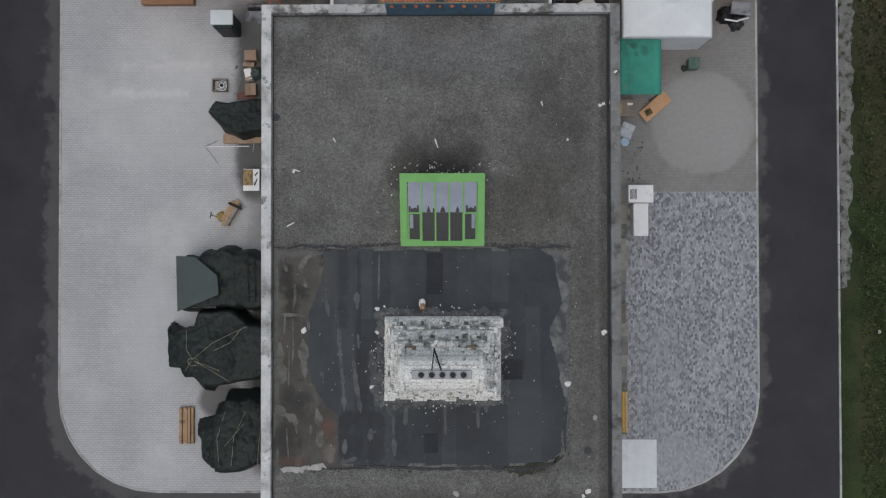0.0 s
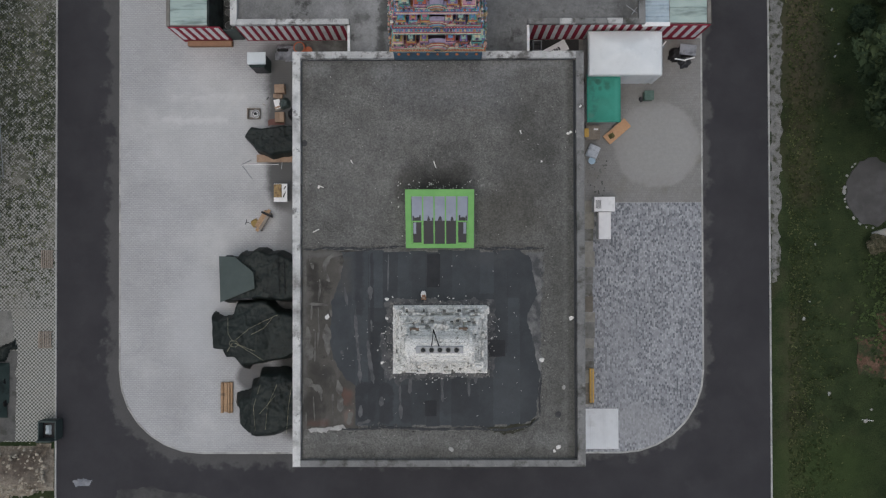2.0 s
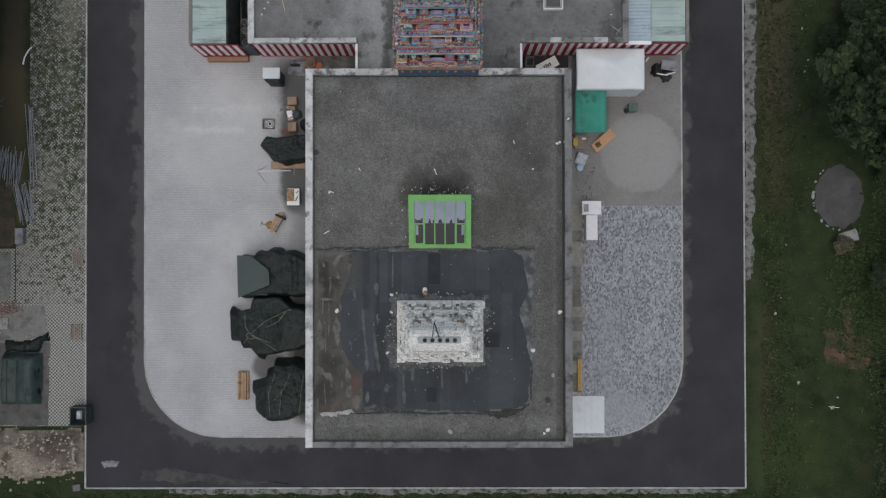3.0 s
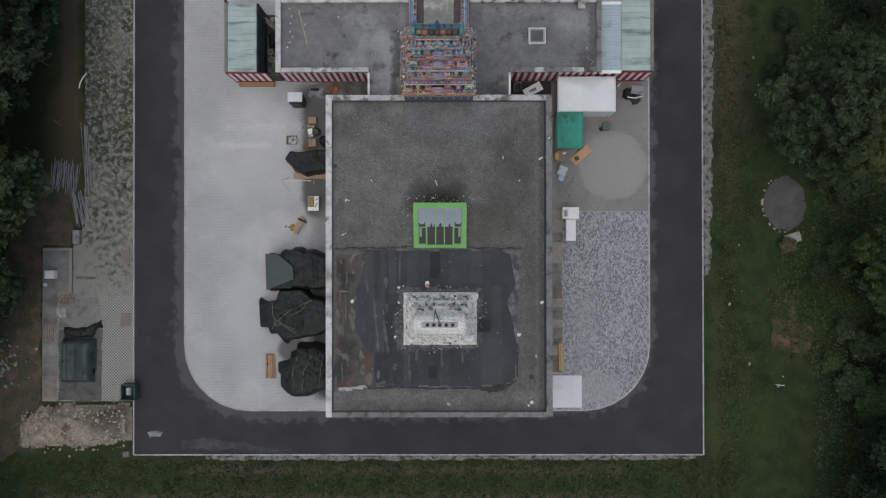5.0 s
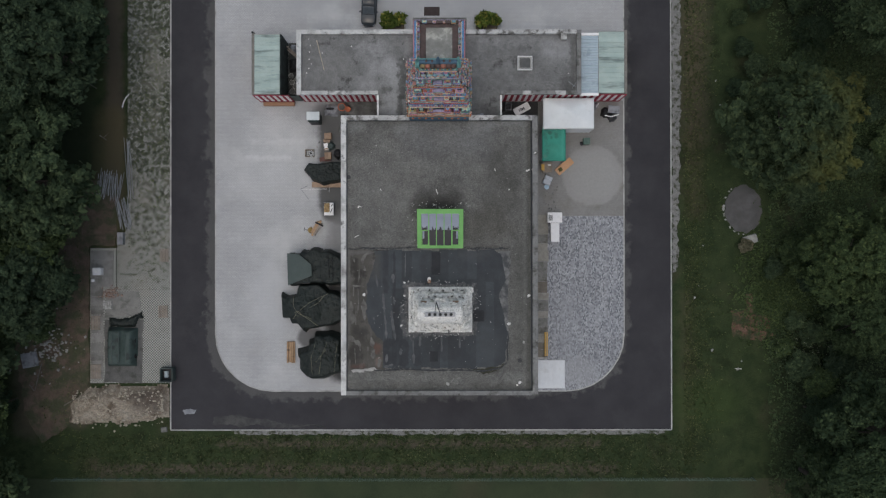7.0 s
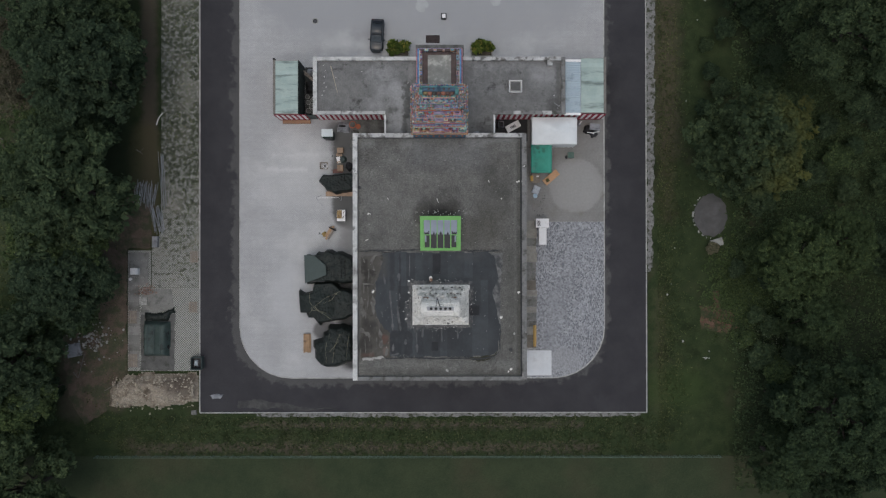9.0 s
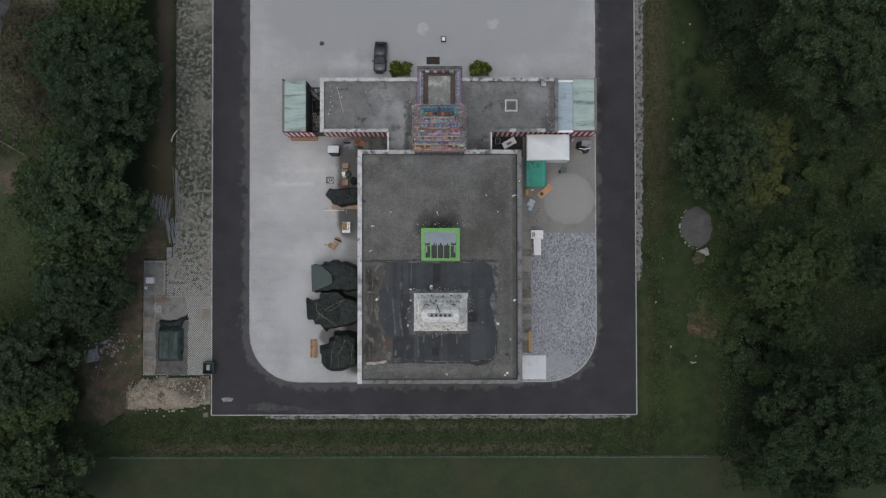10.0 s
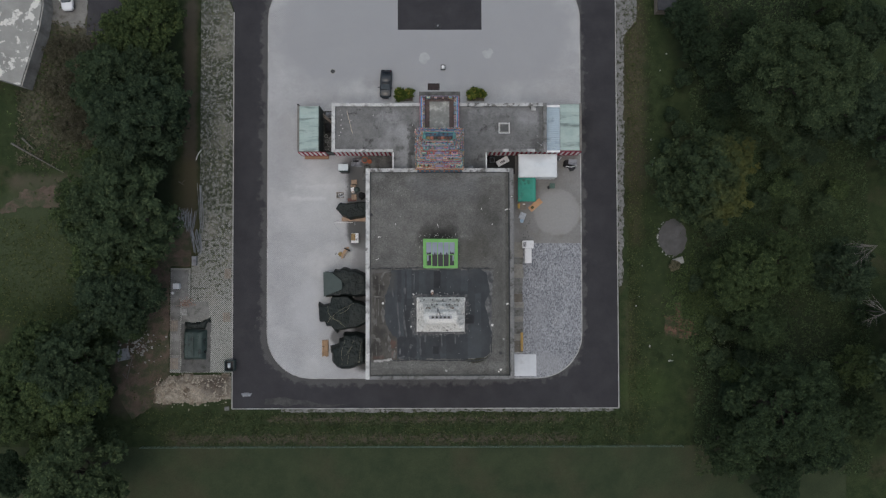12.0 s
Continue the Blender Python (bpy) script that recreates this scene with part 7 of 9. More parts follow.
part("mast", rod(bmesh.new(), (13.8, 18.9, WR + 0.04), (14.6, 18.3, WR + 0.1), 0.03), METAL, ant)
part("crossbar", rod(bmesh.new(), (14.2, 18.2, WR + 0.06), (14.6, 18.75, WR + 0.14), 0.02), METAL, ant)
single("pole", rod(bmesh.new(), (-13.72, 23.47, WR + 0.04), (-12.89, 20.18, WR + 0.04), 0.045, 0.035), surface("bleached_timber", (0.42, 0.37, 0.29), (0.52, 0.46, 0.37), 2.0, None, 1, (0, 1), None, 20, 0.15), "long thin wooden pole lying on the roof", "pole")
for n, (a, b) in enumerate(((-14.6, 23.6), (-14.4, 22.9), (-14.5, 22.2), (-14.55, 21.4), (-14.3, 20.9), (-14.6, 20.4), (-14.8, 19.9), (-13.1, 22.1), (-9.9, 22.8), (13.8, 19.8), (-4.2, 21.4))):
    lump("plaster_lump", a, b, WR, 0.08, WHITE_STONE, "small crumb of pale plaster on the wing roof", "rubble", 300 + n, "plaster lumps on the wing roof")
for n, (px, py) in enumerate(((5.2, 15.1),)):
    d = thing("roof_drain", (px, py, WR), "small round dark roof drain", "drain")
    part("grate", rod(bmesh.new(), (px, py, WR - 0.02), (px, py, WR + 0.05), 0.12, 0.1, 12), DARK_METAL, d)
    part("collar", rod(bmesh.new(), (px, py, WR - 0.02), (px, py, WR + 0.012), 0.18, 0.17, 12), DARK_METAL, d)
lump("rag", 4.2, 15.2, WR, 0.4, GREY_SHEET, "crumpled pale grey rag on the link roof", "rag", 333)

# ---- side sheds ----


def shed(x0, x1, y0, y1, z, roof0, roof1, name_label, material, pitch, lip):
    """A lean shed: striped front, closed back and sides, sheet roof of single panels."""
    s = thing("side_shed", ((x0 + x1) / 2, (y0 + y1) / 2, 0), name_label, "shed")
    part("wall", bx(x0, y0 + 0.06, 0.03, x0 + 0.15, y1, z), PLASTER, s)
    # east wall coloured almost black to stand in for a shaded recess
    part("wall", bx(x1 - 0.15, y0 + 0.06, 0.03, x1, y1, z), surface("dark_recess_wall", (0.018, 0.026, 0.024), (0.035, 0.045, 0.042), 1.5, (0.012, 0.014, 0.013), 1.2, (0.5, 0.65), None, 20, 0.25), s, "dark wall standing in for a shaded recess")
    part("wall", bx(x0 + 0.15, y1 - 0.15, 0.03, x1 - 0.15, y1, z), PLASTER, s)
    part("wall", bx(x0 + 0.15, y0 + 0.06, 0.03, x1 - 0.15, y0 + 0.2, z), PLASTER, s)
    n = round((y1 - y0) / pitch)
    step = (y1 - y0 - 0.2) / n
    me = bmesh.new()
    box(me, -(roof1 - roof0) / 2, -step / 2 + 0.012, 0, (roof1 - roof0) / 2, step / 2 - 0.012, 0.03, bevel=0.006)
    box(me, -(roof1 - roof0) / 2, step / 2 - 0.03, 0.02, (roof1 - roof0) / 2, step / 2 + 0.02, 0.075, bevel=0.01)
    pm = finish("roof_panel", me, material)
    for i in range(n):
        piece("roof_panel", pm, s, ((roof0 + roof1) / 2, y0 + 0.1 + (i + 0.5) * step, z + 0.02 + 0.004 * (i % 2)))
    part("roof_edge", bx(lip[0], y0, z - 0.1, lip[1], y1 + 0.1, z + 0.1, bevel=0.02), surface("grey_brown_edge", (0.15, 0.14, 0.125), (0.21, 0.2, 0.18), 2.0, None, 1, (0, 1), None, 25, 0.2), s, "weathered grey edge board")
    return s


west_shed = shed(-20.95, -17.75, 17.66, 24.35, 3.6, -20.68, -17.9, "narrow shed with pale green sheet roof and striped front", PALE_GREEN, 0.6, (-20.98, -20.7))
striped_wall(west_shed, -20.92, -16.95, 17.58, 3.55, 0.66, True)
part("gate", bx(-17.7, 17.7, 0.03, -16.0, 17.8, 2.4), TARP_PALE, west_shed, "dull green gate")
part("roof_post", bx(-20.98, 24.4, 0.03, -20.75, 24.6, 3.8, bevel=0.02), BLACK, west_shed)
east_shed = shed(17.2, 20.35, 17.7, 24.6, 3.6, 17.22, 20.02, "narrow shed with pale green sheet roof and striped front", PALE_GREEN, 0.6, (20.04, 20.34))
striped_wall(east_shed, 15.14, 20.35, 17.6, 3.55, 0.66, True)
ribs = thing("ribbed_roof", (16.1, 21, 3.6), "pale blue ribbed sheet roof with white end gutters", "roof")
part("sheet", corrugated(15.1, 17.15, 17.75, 24.04, 3.75, 0.29, 0.05, "x"), BLUE_SHEET, ribs, "pale blue ribbed sheet")
for a, b in ((17.45, 17.74), (24.05, 24.34)):
    part("gutter", bx(15.08, a, 3.7, 17.18, b, 3.86, bevel=0.02), WHITE, ribs, "white end gutter")
part("beam", bx(15.05, 17.76, 3.4, 15.2, 24.0, 3.73), OLD_WOOD, ribs)
part("beam", bx(17.04, 17.76, 3.4, 17.19, 24.0, 3.73), OLD_WOOD, ribs)
part("post", bx(15.05, 24.0, 0.03, 15.2, 24.15, 3.73), OLD_WOOD, ribs)
part("post", bx(17.04, 24.0, 0.03, 17.19, 24.15, 3.73), OLD_WOOD, ribs)
single("bench_board", bx(-20.5, 17.1, 0.03, -16.95, 17.52, 0.5, bevel=0.03), TERRA, "long terracotta brown bench at the striped wall", "bench")

# clutter in the gap beside the west shed
patch("gap_floor", [(-17.74, 17.85), (-15.85, 17.85), (-15.85, 24.4), (-17.74, 24.4)], 0.04, 0.03, surface("dark_gap_floor", (0.035, 0.036, 0.034), (0.07, 0.07, 0.066), 1.5, (0.1, 0.1, 0.095), 1.2, (0.55, 0.68), None, 20, 0.3), "dark littered floor between the buildings", category="floor")
rngq = random.Random(51)
for n, (a, b, r) in enumerate(((-17.15, 18.7, 0.34), (-16.75, 19.3, 0.36), (-17.2, 19.75, 0.3), (-16.6, 20.1, 0.32), (-17.3, 20.5, 0.28), (-16.55, 18.55, 0.36))):
    p = thing("plant_pot", (a, b, 0.03), "round grey pot standing in the gap between buildings", "pot", "pots in the gap")
    part("body", rod(bmesh.new(), (a, b, 0.03), (a, b, 0.55), r * 0.7, r, 14), CONCRETE, p)
    part("soil", rod(bmesh.new(), (a, b, 0.5), (a, b, 0.575), r * 0.86, r * 0.86, 12), MOSSY_GROUND, p)
for n, (a, b, c, d) in enumerate(((-17.6, 23.6, -16.2, 22.4), (-17.5, 23.2, -16.1, 22.2))):
    single("plank", rod(bmesh.new(), (a, b, 1.6), (c, d, 0.2), 0.09, 0.09, 4), OLD_WOOD, "brown plank leaning in the gap", "plank", "planks in the gap")
single("dark_pile", mound([(-17.6, 21.0), (-16.1, 21.0), (-16.1, 22.6), (-17.5, 22.6)], 0.6, 0.18, 0.2, 2.0, 0.5, 4.0), BLACK, "heap of dark plastic sheeting", "heap")
single("grey_heap", mound([(-17.5, 23.3), (-16.1, 23.3), (-16.1, 24.2), (-17.5, 24.2)], 0.4, 0.18, 0.1, 2.0, 0.4, 9.0), GREY_SHEET, "heap of grey sheeting", "heap")

# ---- west yard ----


def rope(parent, pts, r=0.014, material=ROPE, label="pale rope"):
    bm = bmesh.new()
    for a, b in zip(pts, pts[1:]):
        rod(bm, a, b, r, r, 5)
    part("rope", bm, material, parent, label)


def ring_pts(cx, cy, r, n, jitter, seed):
    rng = random.Random(seed)
    return [(cx + r * (1 + rng.uniform(-jitter, jitter)) * math.cos(t), cy + r * (1 + rng.uniform(-jitter, jitter)) * math.sin(t)) for t in [i * math.tau / n for i in range(n)]]


stack = thing("covered_stack", (-15, -1.7, 0.03), "large stack under a dark green tarpaulin with a faded flap", "covered stack", "covered stacks beside the hall")
o1 = [(-17.5, 0.2), (-16.2, 0.2), (-15.9, 0.62), (-15.3, 0.5), (-14.9, 0.85), (-14.2, 0.9), (-13.6, 0.62), (-12.9, 0.7), (-12.2, 0.35), (-11.3, -0.2), (-10.95, -1.0), (-10.85, -3.3), (-12.4, -3.5), (-14.6, -3.3), (-17.4, -3.6)]
part("cover", mound(ragged(o1, 0.4, 0.07, 49), 2.1, 0.08, 0.09, 1.9, 0.4, 1.0, crease=0.8), TARP, stack, "dark creased tarpaulin", True)
bm = bmesh.new()
top = [(-17.4, 0.18), (-16.15, 0.12), (-14.65, -1.08), (-14.55, -2.3), (-17.3, -3.4)]
lo = [bm.verts.new((x, y, 2.0 + 0.32 * (x + 17.6) / 2.8)) for x, y in top]
hi = [bm.verts.new((x, y, 2.22 + 0.32 * (x + 17.6) / 2.8)) for x, y in top]
bm.faces.new(hi)
bm.faces.new(lo[::-1])
for i in range(5):
    bm.faces.new((lo[i], lo[(i + 1) % 5], hi[(i + 1) % 5], hi[i]))
part("flap", bm, TARP_PALE, stack, "smooth faded grey-green flap")
part("inner_box", bx(-17.3, -3.2, 0.03, -14.9, 0.05, 2.0), DARK_METAL, stack)
rope(stack, [(-12.4, 0.0, 2.2), (-12.3, -1.2, 2.25), (-12.3, -2.8, 2.2)], 0.03, BLACK, "dark strap")
rope(stack, [(-12.8, 0.0, 2.2), (-12.75, -1.2, 2.3), (-12.7, -2.8, 2.2)], 0.03, BLACK, "dark strap")

stack = thing("covered_stack", (-15, -6.2, 0.03), "large stack under a dark green tarpaulin gathered by yellow ropes", "covered stack", "covered stacks beside the hall")
o2 = [(-18.4, -4.15), (-17.6, -4.7), (-16.65, -4.4), (-16.4, -3.3), (-13.8, -3.15), (-12.9, -4.0), (-12.2, -4.1), (-11.0, -4.6), (-10.9, -7.3), (-12.6, -8.1), (-15.3, -8.5), (-15.7, -8.9), (-16.4, -7.9), (-17.1, -7.9), (-17.3, -7.3), (-18.2, -7.2), (-18.3, -5.9)]


def cone2(x, y):
    d = math.hypot(x + 16.1, y + 6.4)
    a = math.atan2(y + 6.4, x + 16.1)
    return 1.7 + 1.0 * max(0, 1 - d / 2.6) + 0.09 * abs(math.sin(5.5 * a + 1.5 * math.sin(3 * a))) * min(1, d / 1.2) * max(0, 1 - d / 4) + (0.35 if x > -14.5 else 0) * max(0, 1 - abs(y + 5.8) / 2.4)


part("cover", mound(ragged(o2, 0.4, 0.06, 50), 2.0, 0.08, 0.08, 1.8, 0.35, 5.0, cone2, 0.8), TARP, stack, "dark pleated tarpaulin", True)


def on2(x, y):
    return (x, y, cone2(x, y) + 0.16)


for pts in (((-16.1, -6.4), (-16.6, -5.8), (-16.75, -4.6)), ((-16.1, -6.4), (-15.0, -5.4), (-14.0, -4.9), (-12.9, -4.4)), ((-16.0, -6.5), (-15.0, -7.2), (-14.0, -8.0)), ((-16.0, -6.5), (-15.2, -6.9), (-14.6, -7.2)), ((-16.2, -6.5), (-16.7, -7.2)), ((-14.9, -5.9), (-13.9, -5.4), (-13.3, -4.6))):
    rope(stack, [on2(*p) for p in pts])
loop = [on2(-16.1 + 0.35 * math.cos(t), -6.55 + 0.25 * math.sin(t)) for t in [i * math.tau / 12 for i in range(13)]]
rope(stack, loop)

stack = thing("covered_stack", (-14, -11.8, 0.03), "rounded stack under a dark green tarpaulin tied with thin cords", "covered stack", "covered stacks beside the hall")
o3 = [(-14.6, -8.8), (-12.6, -8.7), (-11.1, -9.2), (-11.1, -13.3), (-12.7, -13.8), (-13.6, -14.2), (-15.1, -14.2), (-15.7, -14.0), (-16.4, -13.2), (-16.4, -12.0), (-16.6, -11.9), (-16.6, -10.8), (-15.4, -10.4), (-15.3, -9.8), (-14.7, -9.5)]


def dome3(x, y):
    return 2.3 - 0.12 * ((x + 13.6) ** 2 + (y + 11.6) ** 2) * (0.9 if x < -15 else 0.45)


part("cover", mound(ragged(o3, 0.4, 0.06, 51), 2.2, 0.08, 0.13, 1.9, 0.6, 9.0, dome3, 0.7), TARP, stack, "dark rounded tarpaulin", True)
for pts in (((-14.6, -13.4), (-14.7, -11.5), (-14.2, -9.8)), ((-13.8, -13.3), (-13.6, -11.4), (-12.9, -9.8)), ((-12.2, -13.6), (-12.0, -11.5), (-11.8, -10)), ((-14.2, -12), (-13.0, -10.6))):
    rope(stack, [(x, y, dome3(x, y) + 0.14) for x, y in pts], 0.011, ROPE, "thin pale cord")

stack = thing("covered_stack", (-13.6, 9.3, 0.03), "small stack under a dark green tarpaulin", "covered stack", "covered stacks beside the hall")
o4 = [(-15.95, 9.7), (-15.3, 10.6), (-14.4, 10.45), (-12.6, 10.75), (-11.0, 10.6), (-10.9, 8.3), (-12.4, 8.2), (-13.6, 7.95), (-14.9, 8.5)]
part("cover", mound(ragged(o4, 0.4, 0.08, 52), 1.6, 0.07, 0.1, 1.5, 0.35, 14.0, None, 1.0), TARP, stack, "dark creased tarpaulin", True)
part("board", bx(-15.0, 7.75, 0.03, -11.2, 8.35, 0.3, bevel=0.02), CARD, stack, "brown board beneath the cover")

lumber = thing("timber_stack", (-17.4, -11.2, 0.03), "small stack of raw timber planks on the paving", "timber", "")
for i in range(5):
    for j in range(3):
        if j == 2 and i in (1, 4):
            continue
        a = -17.85 + i * 0.185
        part("plank", bx(a, -12.35 + rngq.uniform(-0.06, 0.06), 0.05 + j * 0.13, a + 0.165, -9.98 + rngq.uniform(-0.06, 0.06), 0.165 + j * 0.13, bevel=0.008), WOOD, lumber)

cab = thing("utility_cabinet", (-14.5, 15.6, 0.03), "tall dark green cabinet with a pale lid", "cabinet")
part("body", bx(-15.12, 14.95, 0.03, -13.86, 16.0, 2.15, bevel=0.08), surface("dark_green_panel", (0.02, 0.035, 0.032), (0.03, 0.048, 0.043), 1.0, None, 1, (0, 1), None, 20, 0.15, 0.5), cab)
part("lid", bx(-15.22, 15.1, 2.16, -13.76, 16.05, 2.32, bevel=0.04), surface("pale_grey_lid", (0.55, 0.59, 0.60), (0.6, 0.64, 0.65), 1.0, None, 1, (0, 1), None, 20, 0.05, 0.5), cab, "pale grey-blue lid")
part("door", bx(-15.0, 14.91, 0.25, -14.0, 14.95, 2.0, bevel=0.01), DARK_METAL, cab)

tbl = thing("work_table", (-13, 5.2, 0.03), "white work table with ochre cloth and tools", "table")
part("tabletop", bx(-13.5, 4.5, 0.74, -12.42, 5.95, 0.8, bevel=0.01), WHITE, tbl)
for a in (-13.42, -12.54):
    for b in (4.58, 5.8):
        part("leg", bx(a, b, 0.03, a + 0.06, b + 0.06, 0.74), METAL, tbl)
single("folded_cloth", box(box(bx(-13.48, 4.85, 0.805, -12.86, 5.9, 0.9, bevel=0.03), -13.4, 4.95, 0.9, -12.95, 5.4, 0.97, bevel=0.02), -13.3, 5.45, 0.9, -12.9, 5.8, 0.95, bevel=0.02), surface("ochre_cloth", (0.30, 0.21, 0.10), (0.42, 0.30, 0.15), 3.0, (0.2, 0.13, 0.07), 3.0, (0.5, 0.6), None, 20, 0.2), "folded ochre cloth lying on the table", "cloth")
single("tool", rod(rod(bmesh.new(), (-12.75, 4.85, 0.84), (-12.55, 5.3, 0.84), 0.05, 0.03, 6), (-12.7, 5.5, 0.83), (-12.52, 5.75, 0.83), 0.04, 0.04, 6), DARK_METAL, "small dark hand tool on the table", "tool")

bench = thing("saw_bench", (-14.4, 3.0, 0.03), "low plank bench with a dark clamp on the paving", "bench")
ang = math.atan2(1.75, 1.05)
for k_, (off, dx, mat_) in enumerate(((0.0, 0, WOOD), (0.27, 0.15, WOOD), (-0.25, -0.2, OLD_WOOD))):
    cx_, cy_ = -14.45 - off * math.sin(ang) * 0.9 + dx * 0.3, 3.05 + off * math.cos(ang) * 0.9
    part("plank", bx(cx_ - 1.0 + abs(off), cy_ - 0.13, 0.38, cx_ + 1.0 - abs(off), cy_ + 0.13, 0.45 + 0.02 * k_, turn=ang), mat_, bench)
for a, b in ((-14.85, 2.4), (-14.05, 3.7)):
    part("trestle", bx(a - 0.3, b - 0.05, 0.03, a + 0.3, b + 0.05, 0.38, turn=ang + 1.57), OLD_WOOD, bench)
part("clamp", bx(-14.6, 3.42, 0.47, -13.6, 3.6, 0.62, bevel=0.03, turn=-0.45), BLACK, bench, "dark rubber-coated clamp")
single("handsaw", rod(rod(bmesh.new(), (-15.9, 2.95, 0.06), (-15.3, 2.75, 0.06), 0.03, 0.03, 6), (-15.95, 2.75, 0.06), (-15.85, 3.15, 0.06), 0.03, 0.03, 6), DARK_METAL, "small dark tool lying on the paving", "tool")
single("ochre_bag", mound(ring_pts(-15.15, 2.85, 0.36, 12, 0.15, 3), 0.22, 0.07, 0.04, 4.0, 0.2, 2.0), surface("ochre_sack", (0.26, 0.18, 0.06), (0.33, 0.23, 0.09), 2.0, None, 1, (0, 1), None, 20, 0.2), "crumpled ochre sack on the paving", "sack")
easel = thing("metal_stand", (-15.2, 7.3, 0.03), "folded thin metal stand lying on the paving", "stand")
for p, q in (((-16.25, 7.55, 0.06), (-13.3, 7.58, 0.06)), ((-16.25, 7.5, 0.07), (-15.4, 6.4, 0.05)), ((-16.3, 7.55, 0.06), (-15.5, 7.95, 0.05)), ((-13.05, 7.2, 0.05), (-13.0, 7.75, 0.05))):
    part("tube", rod(bmesh.new(), p, q, 0.03, 0.03, 6), WHITE if p[1] == 7.55 and q[0] > -14 else METAL, easel)
basin = thing("wash_basin", (-15.2, 11.7, 0.03), "white ceramic basin in an open wooden crate", "basin")
for a in ((-15.75, 11.25, -15.65, 12.1), (-14.85, 11.25, -14.75, 12.1), (-15.65, 12.0, -14.85, 12.1), (-15.65, 11.25, -14.85, 11.35)):
    part("crate_side", bx(a[0], a[1], 0.03, a[2], a[3], 0.4), OLD_WOOD, basin)
part("bowl", rod(rod(bmesh.new(), (-15.05, 11.6, 0.05), (-15.05, 11.6, 0.42), 0.2, 0.34, 18), (-15.05, 11.6, 0.42), (-15.05, 11.6, 0.46), 0.36, 0.34, 18), WHITE_LACQUER, basin, "white bowl")
for k_, rr in enumerate((0.3, 0.25, 0.2)):
    coil = bmesh.new()
    for i in range(16):
        a, b = i * math.tau / 16, (i + 1) * math.tau / 16
        rod(coil, (-15.05 + rr * math.cos(a), 11.6 + rr * math.sin(a), 0.475), (-15.05 + rr * math.cos(b), 11.6 + rr * math.sin(b), 0.475), 0.014, 0.014, 5)
    part("hose_turn", coil, DARK_METAL, basin, "turn of dark hose")
part("plughole", rod(bmesh.new(), (-15.05, 11.62, 0.44), (-15.05, 11.62, 0.475), 0.14, 0.12, 12), BLACK, basin)
for n, (a, b, c, d, h, t) in enumerate(((-13.5, 13.25, 12.75 - 25.45, 13.95, 0.6, 0.05), (-13.65, 12.9, -12.9, 13.2, 0.4, -0.1), (-13.5, 10.95, -12.75, 11.75, 0.45, 0.03))):
    bxo = thing("cardboard_box", ((a + c) / 2, (b + d) / 2, 0.03), "brown cardboard box beside the hall wall", "box", "boxes beside the hall")
    part("carton", bx(a, b, 0.03, c, d, h, bevel=0.01, turn=t), CARD, bxo)
    part("flap", bx(a + 0.02, b + 0.02, h, (a + c) / 2 - 0.01, d - 0.02, h + 0.012, turn=t), CARD, bxo)
    part("flap", bx((a + c) / 2 + 0.01, b + 0.02, h, c - 0.02, d - 0.02, h + 0.012, turn=t), CARD, bxo)
single("white_board", bx(-13.6, 12.0, 0.04, -13.1, 12.85, 0.12, bevel=0.01, turn=0.25), WHITE, "pale board leaning among boxes", "board")
for n, (a, b, c, d, t) in enumerate(((-13.55, 11.95, -12.95, 12.1, 0.2), (-13.6, 12.15, -13.05, 12.28, 0.35), (-13.6, 12.6, -13.2, 12.8, -0.1), (-14.3, 12.9, -14.05, 12.98, 0.9), (-14.6, 12.4, -14.3, 12.45, -0.6))):
    single("board_scrap", bx(a, b, 0.125 if n < 3 else 0.034, c, d, 0.16 if n < 3 else 0.06, turn=t), (OLD_WOOD, CARD, WHITE, DARK_METAL, OLD_WOOD)[n], "short scrap of board among the boxes", "scrap", "scraps among the boxes")
single("green_sack", mound(ring_pts(-12.8, 12.5, 0.5, 12, 0.2, 7), 0.5, 0.09, 0.1, 3.0, 0.3, 2.0), TARP_PALE, "crumpled dark green sack beside the wall", "sack")
single("dark_sack", mound(ring_pts(-12.0, 11.6, 0.6, 12, 0.2, 8), 0.5, 0.09, 0.1, 3.0, 0.3, 5.0), BLACK, "crumpled black sack beside the wall", "sack")
patch("red_stain", ragged([(-14.1, 10.7), (-12.9, 10.75), (-12.95, 11.4), (-14.0, 11.3)], 0.3, 0.12, 75), 0.041, 0.02, surface("red_brick_dust", (0.14, 0.07, 0.06), (0.18, 0.09, 0.075), 2.0, None, 1, (0, 1), None, 20, 0.3), "red brick dust on the paving", category="stain")
pot = thing("orange_pot", (-11.5, 16.9, 0.03), "large orange plastic tub in the court", "tub")
part("body", rod(bmesh.new(), (-11.5, 16.9, 0.03), (-11.5, 16.9, 0.6), 0.34, 0.44, 18), ORANGE, pot)
part("rim", rod(bmesh.new(), (-11.5, 16.9, 0.58), (-11.5, 16.9, 0.63), 0.48, 0.46, 18), ORANGE, pot)
part("content", rod(bmesh.new(), (-11.5, 16.9, 0.55), (-11.5, 16.9, 0.64), 0.38, 0.37, 16), MOSSY_GROUND, pot)
single("terracotta_pot", rod(rod(bmesh.new(), (-10.8, 16.7, 0.03), (-10.8, 16.7, 0.4), 0.2, 0.3, 14), (-10.8, 16.7, 0.4), (-10.8, 16.7, 0.45), 0.33, 0.32, 14), ORANGE, "small terracotta pot in the court", "pot")
